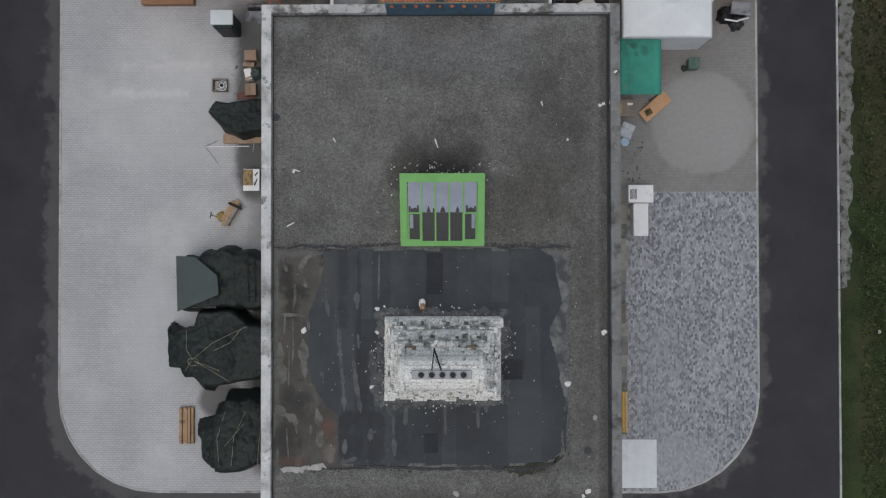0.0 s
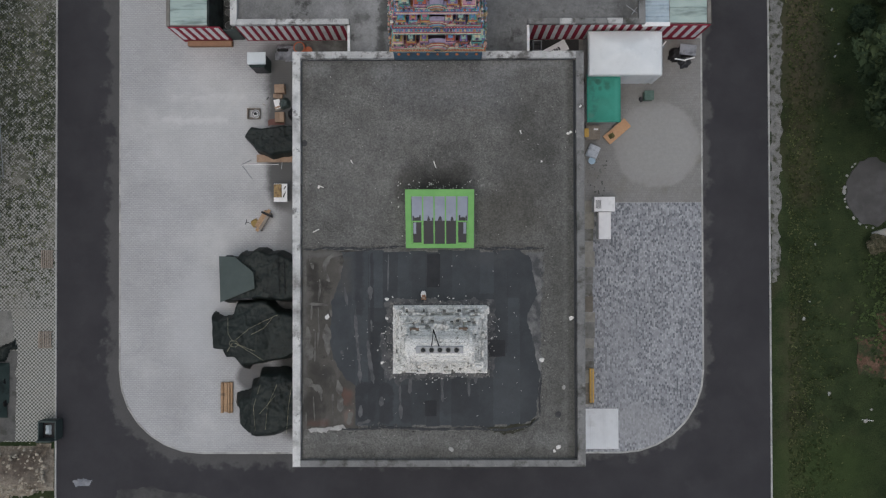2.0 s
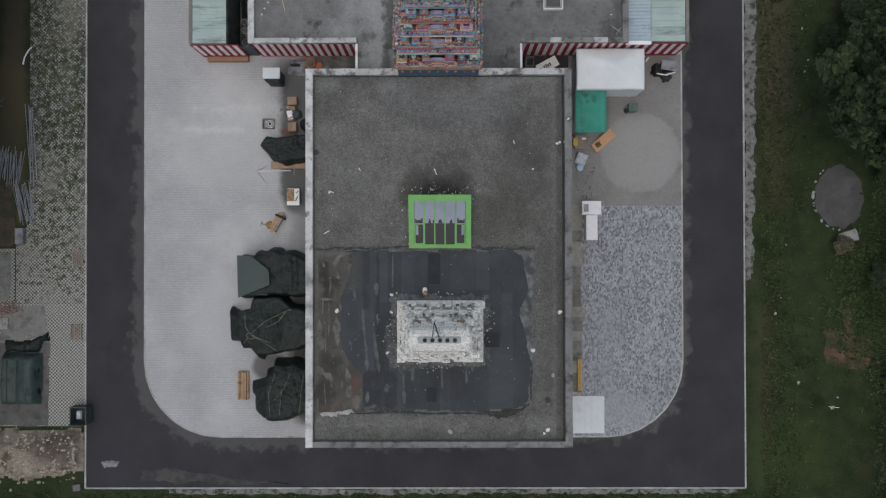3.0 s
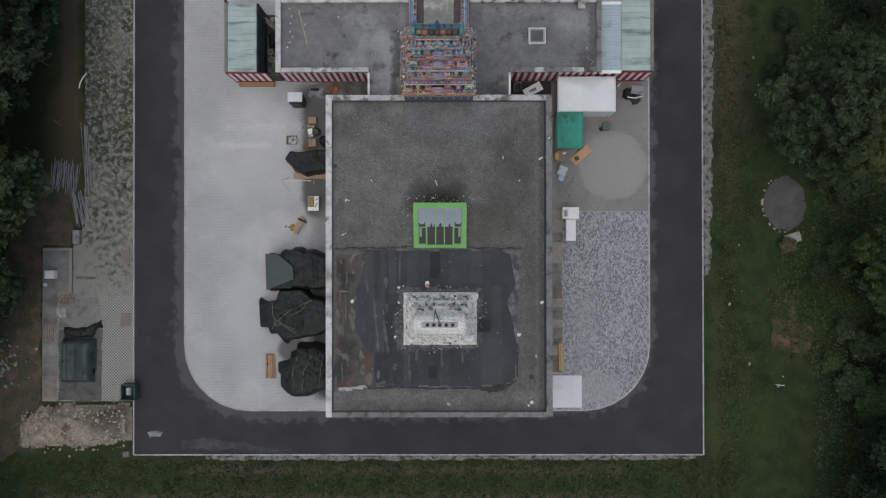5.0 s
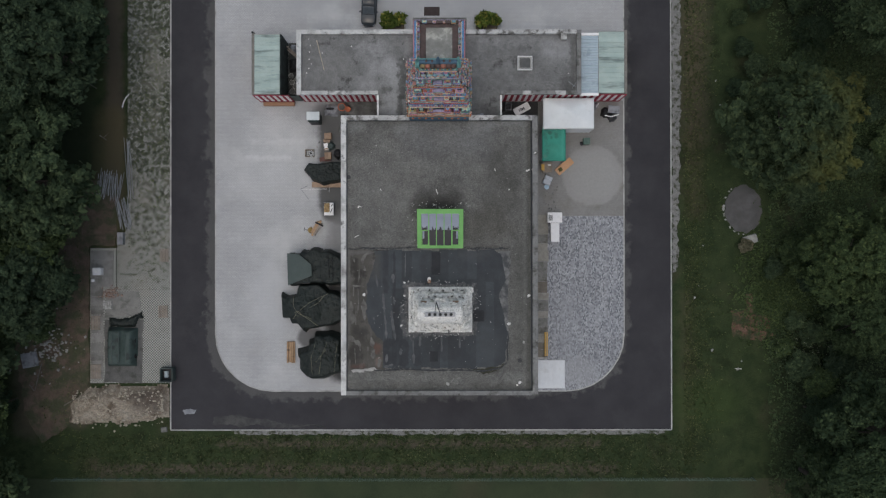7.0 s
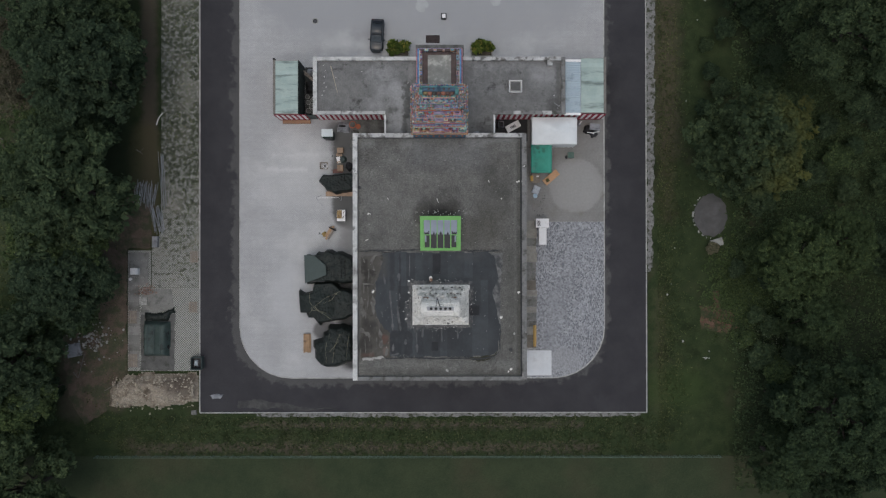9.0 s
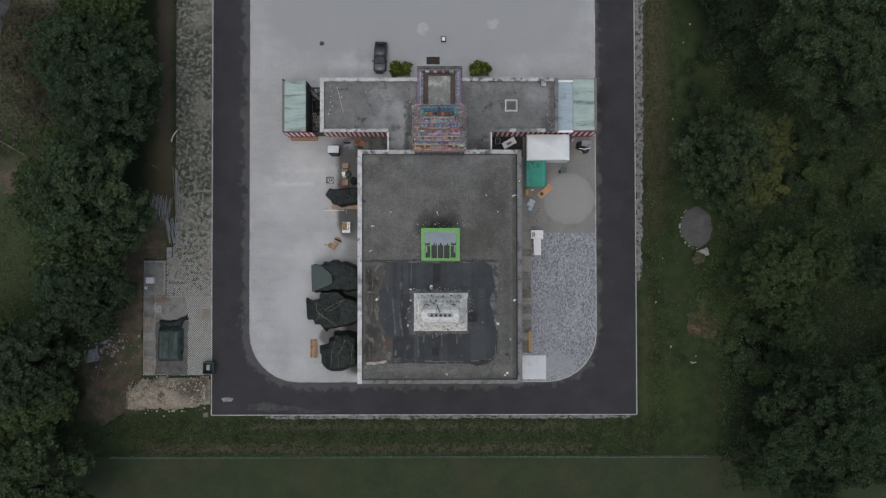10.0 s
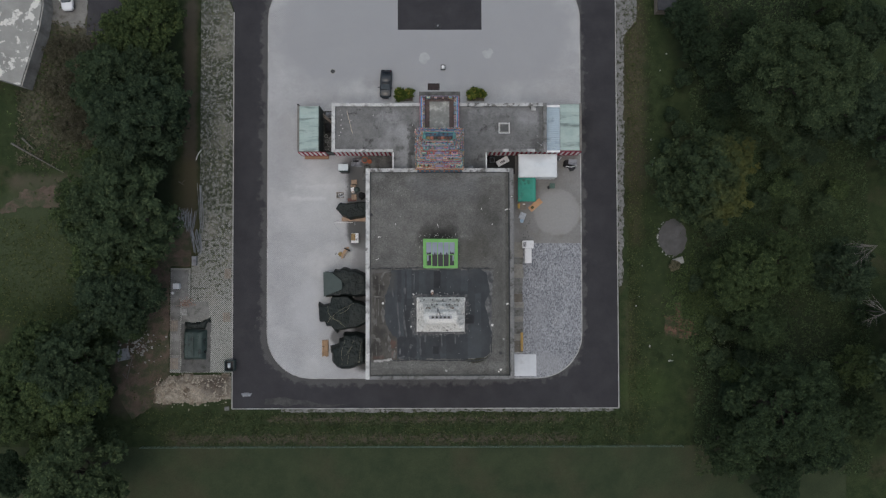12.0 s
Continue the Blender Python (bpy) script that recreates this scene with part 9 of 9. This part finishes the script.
part("cover", mound([(-38.45, -12.8), (-35.2, -12.8), (-35.1, -8.4), (-38.4, -8.3)], 1.0, 0.13, 0.06, 1.6, 0.5, 21.0, tr_shape), surface("mid_green_tarpaulin", (0.035, 0.055, 0.05), (0.055, 0.078, 0.072), 0.8, (0.025, 0.035, 0.033), 0.9, (0.5, 0.62), None, 15, 0.15, 0.6), ramp_, "green tarpaulin over bars", True)
part("bed", bx(-38.2, -12.6, 0.2, -35.4, -8.6, 0.5), DARK_METAL, ramp_)
for a in (-37.6, -36.8, -36.0):
    part("bar", rod(bmesh.new(), (a, -12.4, 1.12), (a, -8.8, 1.12), 0.05, 0.05, 8), TARP_PALE, ramp_)
for b in (-11.6, -9.8):
    for a in (-38.3, -35.3):
        part("wheel", rod(bmesh.new(), (a - 0.1, b, 0.22), (a + 0.1, b, 0.22), 0.27, 0.27, 14), TYRE, ramp_)
single("dark_sheeting", mound(ragged([(-38.4, -7.3), (-38.2, -8.2), (-35.4, -8.2), (-34.9, -7.2), (-34.4, -7.4), (-34.5, -6.6), (-36, -7.3)], 0.5, 0.1, 83), 0.35, 0.12, 0.12, 2.0, 0.3, 22.0), TARP, "crumpled dark green sheeting beside the trailer", "sheeting")
bin_ = thing("waste_container", (-31.4, -13.6, -0.05), "dark green waste container with a pale blue bag", "container")
for a in ((-32.15, -14.4, -32.05, -12.85), (-30.8, -14.4, -30.7, -12.85), (-32.05, -12.95, -30.8, -12.85), (-32.05, -14.4, -30.8, -14.3)):
    part("side", bx(a[0], a[1], 0.05, a[2], a[3], 1.1, bevel=0.02), TARP_PALE, bin_)
part("floor", bx(-32.1, -14.35, 0.05, -30.75, -12.9, 0.5), BLACK, bin_)
part("bag", mound([(-32.0, -14.2), (-31.2, -14.2), (-31.2, -13.1), (-32.0, -13.1)], 0.6, 0.09, 0.1, 3.0, 0.3, 4.0), surface("pale_blue_bag", (0.36, 0.42, 0.46), (0.5, 0.56, 0.6), 2.0, None, 1, (0, 1), None, 20, 0.1, 0.5), bin_, "pale blue rubbish bag")
for v in bin_.children[-1].data.vertices:
    v.co.z += 0.5
for a in (-32.0, -30.85):
    for b in (-14.3, -12.95):
        part("caster", rod(bmesh.new(), (a - 0.04, b, 0.0), (a + 0.04, b, 0.0), 0.08, 0.08, 8), TYRE, bin_)


def pallet(x0, y0, x1, y1, z, label):
    p = thing("pallet", ((x0 + x1) / 2, (y0 + y1) / 2, z), label, "pallet", "pallets at the roadside")
    n = 6
    for i in range(n):
        a = x0 + (x1 - x0) * i / n
        part("slat", bx(a, y0, z + 0.1, a + (x1 - x0) / n * 0.7, y1, z + 0.125), OLD_WOOD, p)
    for b in (y0, (y0 + y1) / 2 - 0.05, y1 - 0.1):
        part("bearer", bx(x0, b, z, x1, b + 0.1, z + 0.1), OLD_WOOD, p)


pallet(-32.5, -0.75, -31.5, 0.7, -0.05, "weathered wooden pallet on the grid paving")
pallet(-32.7, -7.2, -31.6, -5.85, -0.05, "weathered wooden pallet on the grid paving")
pallet(-40.5, -8.6, -39.4, -7.0, -0.05, "weathered wooden pallet on the grid paving")
pallet(-40.5, -14.2, -39.3, -12.6, -0.05, "weathered wooden pallet on the grid paving")
wb = thing("white_tank", (-39.5, -1.9, -0.05), "white plastic tank on the grid paving", "tank")
part("body", bx(-40.0, -2.3, -0.05, -39.05, -1.45, 0.75, bevel=0.06), WHITE_LACQUER, wb)
part("cap", rod(bmesh.new(), (-39.5, -1.9, 0.75), (-39.5, -1.9, 0.83), 0.14, 0.14, 12), WHITE, wb)
single("white_ball", ball(bmesh.new(), (-40.2, -2.9, 0.15), 0.22, 0.22, 0.2, 12), WHITE_LACQUER, "small white round canister", "canister", smooth=True)
bp = thing("brick_stack", (-38.5, -5.7, -0.05), "small stack of pale bricks on the grid paving", "bricks")
bmesh_brick = finish("brick", bx(-0.12, -0.057, 0, 0.12, 0.057, 0.07, bevel=0.005), surface("pale_brick", (0.3, 0.3, 0.285), (0.44, 0.44, 0.42), 3.0, None, 1, (0, 1), None, 20, 0.2, vary=0.3))
for i in range(4):
    for j in range(8):
        for k_ in range(3):
            if k_ == 2 and rngh.random() < 0.4:
                continue
            piece("brick", bmesh_brick, bp, (-38.95 + i * 0.25 + rngh.uniform(-0.015, 0.015), -6.15 + j * 0.12, -0.045 + k_ * 0.072), rngh.uniform(-0.05, 0.05))
rubb = bmesh.new()
stones(rubb, rngh, 120, lambda: (rngh.gauss(-38.3, 0.6), rngh.gauss(-4.4, 0.35), -0.02), 0.06, 0.2)
tagged(new("brick_rubble", finish("brick_rubble", rubb, surface("reddish_rubble", (0.22, 0.13, 0.1), (0.34, 0.26, 0.22), 6.0, None, 1, (0, 1), None, 20, 0.3))), "scatter of reddish brick rubble", "rubble", kind="stuff")
sl = thing("paving_edge", (-39.9, -7, -0.04), "row of grey concrete slabs at the paving's edge", "pavement", kind="structure")
for i in range(14):
    part("slab", bx(-40.55, -14.3 + i * 1.06, -0.06, (-39.1 if i < 10 else -37.95) + rngh.uniform(-0.05, 0.05), -13.28 + i * 1.06, -0.03 + rngh.uniform(0, 0.012), bevel=0.01), surface("roadside_slab", (0.17, 0.168, 0.16), (0.23, 0.228, 0.218), 1.0, (0.12, 0.117, 0.108), 0.8, (0.48, 0.66), None, 20, 0.25, vary=0.15), sl)


def pole_bundle(x0, y0, x1, y1, n, spread, z, seed, label, r=0.045, length_jit=0.4):
    rng = random.Random(seed)
    b = thing("pole_bundle", ((x0 + x1) / 2, (y0 + y1) / 2, z), label, "scaffold poles", "scaffold poles at the roadside")
    dx, dy = x1 - x0, y1 - y0
    L = math.hypot(dx, dy)
    nx, ny = -dy / L, dx / L
    for i in range(n):
        o = (i / (n - 1) - 0.5) * spread + rng.uniform(-0.08, 0.08)
        sk = rng.uniform(-0.16, 0.16)
        a = rng.uniform(-length_jit, length_jit)
        part("pole", rod(bmesh.new(), (x0 + nx * (o + sk), y0 + ny * (o + sk) + a, z + 0.05 + 0.09 * (i % 2)), (x1 + nx * (o - sk), y1 + ny * (o - sk) + a, z + 0.05 + 0.09 * (i % 2)), r, r, 6), METAL, b)


pole_bundle(-38.5, 6.7, -38.2, 9.5, 26, 2.7, -0.08, 1, "bundle of grey metal poles lying on the ground", 0.03)
pole_bundle(-36.4, 3.2, -37.1, 6.4, 17, 1.4, -0.08, 2, "bundle of grey metal poles lying on the ground", 0.03)
pole_bundle(-35.9, 6.7, -36.4, 13.4, 5, 0.5, -0.06, 3, "long grey metal poles beside the grid paving", 0.032, 0.6)
single("grey_bin", bx(-37.3, 1.2, -0.06, -36.6, 2.6, 0.5, bevel=0.04), GREY_SHEET, "grey plastic chest at the paving's edge", "chest")
single("bent_pipe", rod(rod(rod(bmesh.new(), (-36.9, 17.0, 0.0), (-36.75, 17.6, 0.03), 0.06, 0.06, 7), (-36.75, 17.6, 0.03), (-36.45, 18.15, 0.03), 0.06, 0.06, 7), (-36.45, 18.15, 0.03), (-36.15, 18.5, 0.0), 0.06, 0.06, 7), WHITE, "bent white plastic pipe on the grid paving", "pipe")
for n, (a, b, c, d) in enumerate(((-41.6, 20.3, -39.8, 19.2), (-39.5, 13.8, -38.6, 13.2), (-43.6, -17.3, -42.0, -16.4), (-46.2, -12.5, -46.9, -15.6), (-47.6, -14.9, -47.0, -15.6))):
    single("dead_branch", rod(rod(bmesh.new(), (a, b, 0.0), (c, d, 0.12), 0.07, 0.04, 6), ((a + c) / 2, (b + d) / 2, 0.06), (c + 0.2, (b + d) / 2 + 0.5, 0.25), 0.04, 0.02, 5), DEAD_WOOD, "pale dead branch lying at the wood's edge", "branch", "dead branches")
scr = bmesh.new()
stones(scr, rngh, 150, lambda: (rngh.gauss(-45.5, 1.5), rngh.gauss(-10.6, 1.3), 0.0), 0.08, 0.32)
tagged(new("broken_slabs", finish("broken_slabs", scr, CONCRETE)), "scatter of broken pale concrete at the wood's edge", "rubble", kind="stuff")
single("grey_sheeting", bx(-48.4, -12.9, -0.05, -46.6, -11.2, 0.25, bevel=0.05, turn=0.2), GREY_SHEET, "flat grey sheet lying under the trees", "sheeting")
single("crumpled_paper", mound(ragged([(-30.0, -17.9), (-29.0, -17.6), (-28.3, -17.8), (-28.6, -18.3), (-29.6, -18.3)], 0.3, 0.12, 95), 0.1, 0.08, 0.06, 4.0, 0.2, 5.0), GREY_SHEET, "crumpled pale litter on the asphalt", "litter")
single("stone_block", bx(-32.4, -20.4, -0.1, -31.7, -19.8, 0.12, bevel=0.05, turn=0.1), MOSSY_GROUND, "low concrete block at the road corner", "block")

# ---- south fence, verge, east meadow ----
fence = thing("mesh_fence", (-4, -25.65, -0.1), "low green wire mesh fence along the field", "fence")
post_me = finish("post", bx(-0.03, -0.03, 0, 0.03, 0.03, 1.25), surface("green_fence_coat", (0.10, 0.15, 0.13), (0.14, 0.2, 0.17), 2.0, None, 1, (0, 1), None, 20, 0.1, 0.5))
rail_me = finish("rail", rod(bmesh.new(), (-1.25, 0, 0), (1.25, 0, 0), 0.022, 0.022, 5), MATS["green_fence_coat"])
mesh_bm = bmesh.new()
for i in range(26):
    box(mesh_bm, -1.25 + i * 0.1, -0.004, 0.05, -1.242 + i * 0.1, 0.004, 1.2)
wire_me = finish("wire_panel", mesh_bm, MATS["green_fence_coat"])
for i in range(33):
    x = -44.5 + i * 2.5
    piece("post", post_me, fence, (x, -25.65, -0.1))
    if i < 32:
        piece("rail", rail_me, fence, (x + 1.25, -25.65, 1.1))
        piece("rail", rail_me, fence, (x + 1.25, -25.65, 0.5))
        piece("wire_panel", wire_me, fence, (x + 1.25, -25.65, -0.1))


def weed_bed(name, n, place, size, mat_, label, seed, height=0.25):
    rng = np.random.default_rng(seed)
    P = np.array([place(rng) for _ in range(n)])
    k = 4
    C = np.repeat(P, k, 0)
    m = len(C)
    d = rng.normal(size=(m, 3)) * np.array([1, 1, 0.5])
    d[:, 2] = np.abs(d[:, 2]) + 0.35
    d /= np.linalg.norm(d, axis=1)[:, None]
    side = np.cross(d, np.array([0, 0, 1.0]))
    side /= np.linalg.norm(side, axis=1)[:, None] + 1e-6
    s = size * rng.uniform(0.6, 1.4, m)[:, None]
    C = C + np.c_[rng.normal(size=(m, 2)) * 0.08, np.zeros(m)]
    v = np.stack([C, C + d * s * 0.5 + side * s * 0.28, C + d * s, C + d * s * 0.5 - side * s * 0.28], 1).reshape(-1, 3)
    return tagged(new(name, soup(name, v, np.arange(m * 4).reshape(-1, 4), mat_)), label, "plants", kind="stuff")


weed_bed("verge_weeds", 3600, lambda r: (r.uniform(-42, 29), r.uniform(-25.4, -20.7), -0.12), 0.2, WEED, "rough weeds on the south verge", 1)
weed_bed("verge_weeds", 3200, lambda r: (27.8 + abs(r.normal()) * 1.8, r.uniform(-24, 44), -0.12), 0.17, WEED, "rough grass and weeds on the east verge", 2)
weed_bed("meadow_plants", 15000, lambda r: (r.uniform(37.5, 64), r.uniform(-30, 44), -0.12), 0.3, LEAF["g"], "tall rough growth in the meadow", 3)
weed_bed("meadow_plants", 3000, lambda r: (r.normal() * 3.5 + 46, r.normal() * 5 + 14, -0.12), 0.28, LEAF["l"], "bright rough growth in the clearing", 4)
weed_bed("meadow_plants", 2600, lambda r: (r.normal() * 2.0 + 38.5, r.normal() * 3 - 4, -0.12), 0.28, LEAF["l"], "bright rough growth at the wood's edge", 7)
weed_bed("verge_weeds", 700, lambda r: (r.uniform(-46, -41.5), r.uniform(-24, 10), -0.12), 0.18, WEED, "rough weeds at the wood's edge", 5)
weed_bed("verge_weeds", 1300, lambda r: (r.uniform(-36.2, -31.5), r.uniform(-3, 43), -0.05), 0.12, WEED, "small weeds in the grid paving", 6)
weed_bed("meadow_plants", 1300, lambda r: (r.uniform(-64, -52), r.uniform(16, 38), -0.12), 0.36, LEAF["b"], "dry brushwood in the thicket", 8)
weed_bed("meadow_plants", 1100, lambda r: (r.normal() * 2.6 - 57.5, r.normal() * 5.5 + 27, -0.12), 0.3, LEAF["l"], "green undergrowth among the dry brushwood", 10)
weed_bed("meadow_plants", 1800, lambda r: (r.uniform(-66, -50), r.uniform(-8, 8.5), -0.12), 0.2, WEED, "rough grass in the western meadow", 9)
BUSHES = [(33.4, 19.0, 1.2, "d"), (35.6, 21.5, 1.5, "g"), (34.3, 23.6, 1.2, "d"), (38.4, 8.2, 2.0, "l"), (40.5, 7.0, 2.2, "g"), (39.6, 0.6, 2.0, "l"), (37.6, -1.6, 1.4, "g"), (41.5, -2.5, 2.0, "d"), (40.4, -12.5, 2.0, "g"), (42.5, -14.5, 2.2, "l"), (44.5, -12.0, 2.2, "g"), (43.5, 19.5, 2.2, "g"), (50.0, 12.5, 2.2, "l"), (53.0, 19.0, 2.5, "g"), (56.0, 9.5, 2.5, "g"), (47.0, 10.5, 2.0, "g"), (39.5, 31.0, 2.0, "d"), (37.6, 36.5, 2.0, "d"), (34.6, 1.0, 0.9, "b"), (41.3, 22.5, 2.2, "d"), (44.0, -17.0, 1.8, "g"), (49.0, 16.5, 1.6, "g"), (46.5, 19.5, 1.3, "g"), (52.5, 14.0, 1.4, "d"), (55.5, 17.5, 1.8, "g"), (58.5, 12.0, 2.0, "l"), (44.0, 13.0, 1.2, "d"), (51.5, 8.5, 1.8, "g"), (40.0, -7.5, 1.3, "g"), (38.8, -10.6, 1.2, "l"), (41.8, -9.0, 1.6, "g"), (36.0, 29.0, 1.6, "d"), (33.8, 27.0, 1.0, "g"), (40.5, 29.0, 1.8, "d"), (41.5, 17.5, 1.1, "d")]
for n, (x, y, r, kd) in enumerate(BUSHES):
    shrub("bush", x, y, -0.12, r, r * 1.5, kd, 2200, 0.19, "dense dark green bush at the wood's edge", 600 + n, "bushes at the wood's edge")
rngp = random.Random(61)
for n in range(18):
    t = rngp.uniform(2.2, 5.0)
    lump("edge_stone", 34.64 + 2.3 * math.cos(t), 5.2 + 2.9 * math.sin(t), -0.06, rngp.uniform(0.08, 0.2), CONCRETE, "pale stone at the edge of the sand patch", "stone", 700 + n, "stones round the sand patch")
single("broken_slab", bx(34.6, 1.2, -0.1, 36.2, 2.2, 0.12, bevel=0.05, turn=0.3), CONCRETE, "broken concrete slab beside the sand patch", "slab")
for n, (a, b) in enumerate(((31.0, -11.0), (33.9, -13.2), (34.4, -12.3), (32.0, 17.2), (31.7, 16.2), (33.6, 14.9), (33.0, 30.5), (34.0, 33.0), (29.0, -5.0), (29.5, -3.6), (38.5, -3.0), (33.5, 19.8), (31.5, 20.0), (30.0, 1.0))):
    lump("pale_stone", a, b, -0.1, rngp.uniform(0.1, 0.2), CONCRETE, "pale stone lying in the grass", "stone", 760 + n, "stones in the grass")
single("white_stick", rod(bmesh.new(), (33.6, -13.1, -0.05), (34.5, -13.2, -0.03), 0.025, 0.025, 6), WHITE, "short white stick lying in the grass", "stick")
flowers = bmesh.new()
stones(flowers, rngp, 150, lambda: (rngp.gauss(40.8, 1.6), rngp.gauss(-11.6, 1.3), rngp.uniform(0.8, 1.8)), 0.03, 0.08)
tagged(new("pale_blossoms", finish("pale_blossoms", flowers, surface("pale_green_blossom", (0.3, 0.33, 0.24), (0.4, 0.42, 0.32), 4.0, None, 1, (0, 1), None, 20, 0.2))), "sprinkle of pale blossoms on the bushes", "flowers", kind="stuff")


def dead_tree(x, y, h, seed, turn, size=1.0):
    rng = random.Random(seed)
    t = thing("dead_tree", (x, y, -0.12), "bare pale dead tree leaning out of the wood", "tree", "dead trees")
    top = Vector((x + 2.5 * size * math.cos(turn), y + 2.5 * size * math.sin(turn), h))
    part("trunk", rod(bmesh.new(), (x, y, -0.12), top, 0.13, 0.06, 8), DEAD_WOOD, t)
    for i in range(7):
        bm = bmesh.new()
        a = turn + rng.uniform(-0.7, 0.7)
        L = rng.uniform(2.0, 4.2) * size
        e = top + Vector((L * math.cos(a), L * math.sin(a), rng.uniform(-0.8, 1.6)))
        rod(bm, top, e, 0.04, 0.015, 5)
        for k_ in range(3):
            s_ = top.lerp(e, rng.uniform(0.4, 0.9))
            b_ = a + rng.uniform(-0.9, 0.9)
            rod(bm, s_, s_ + Vector((1.2 * size * math.cos(b_), 1.2 * size * math.sin(b_), rng.uniform(-0.2, 0.6))), 0.025, 0.01, 4)
        part("branch", bm, DEAD_WOOD, t)


dead_tree(62.0, -5.6, 11.0, 1, radians(175))
dead_tree(61.0, 3.8, 11.0, 2, radians(185))
dead_tree(-43.8, 25.6, 9.0, 4, radians(60), 0.5)
dead_tree(-42.2, 26.1, 9.0, 6, radians(150), 0.4)
for a, b in (((-63.0, 20.4), (-60.9, 18.4)), ((-64.6, 19.6), (-56.6, 15.1))):
    single("fallen_log", rod(bmesh.new(), (*a, 0.1), (*b, 0.2), 0.16, 0.05, 8), DEAD_WOOD, "pale bare log lying in the dry brushwood", "log", "fallen logs")
single("fallen_branch", rod(rod(bmesh.new(), (46.5, 10.5, 0.3), (53.0, 14.5, 0.9), 0.1, 0.04, 6), (49.5, 12.3, 0.6), (52.4, 12.6, 1.0), 0.05, 0.02, 5), BARK, "fallen bare branch in the meadow", "branch")

# ---- far corners ----
depot = thing("flat_roofed_depot", (-72, 38, -0.1), "flat-roofed grey building with peeling white roof paint", "building")
dp = [(-83.0, 32.8), (-67.2, 29.3), (-61.6, 27.6), (-59.1, 36.3), (-58.6, 39.6), (-61.5, 62), (-95, 62)]
part("wall", prism(bmesh.new(), dp, -0.1, 2.6), PLASTER, depot)
part("roof", prism(bmesh.new(), [(x * 1.003, y) for x, y in dp], 2.6, 2.8), surface("peeling_roof_paint", (0.24, 0.24, 0.225), (0.31, 0.31, 0.29), 0.4, (0.62, 0.61, 0.57), 0.55, (0.53, 0.57), None, 20, 0.15), depot, "grey roof with flaking white paint")
patch("lane_verge", ragged([(-60.0, 38.0), (-53.8, 37.0), (-53.4, 44.8), (-60.2, 44.8)], 0.8, 0.3, 97), -0.05, 0.07, surface("pale_lane", (0.16, 0.155, 0.145), (0.22, 0.215, 0.2), 0.8, (0.08, 0.075, 0.06), 0.6, (0.55, 0.7), None, 15, 0.3), "pale gravelly lane side", category="ground")
patch("footpath", ragged([(-52.0, 18), (-51.2, 18), (-50.8, 27), (-51.8, 27)], 0.8, 0.1, 98), -0.06, 0.06, GRAVEL_EDGE, "narrow pale path behind the trees", category="path")
hut = thing("garden_hut", (33.4, 40.6, -0.1), "small dark wooden hut at the wood's edge", "hut")
part("wall", bx(32.2, 39.0, -0.1, 34.6, 42.4, 2.2), OLD_WOOD, hut)
part("roof", bx(32.0, 38.8, 2.2, 34.8, 42.6, 2.35, bevel=0.02), DARK_METAL, hut)
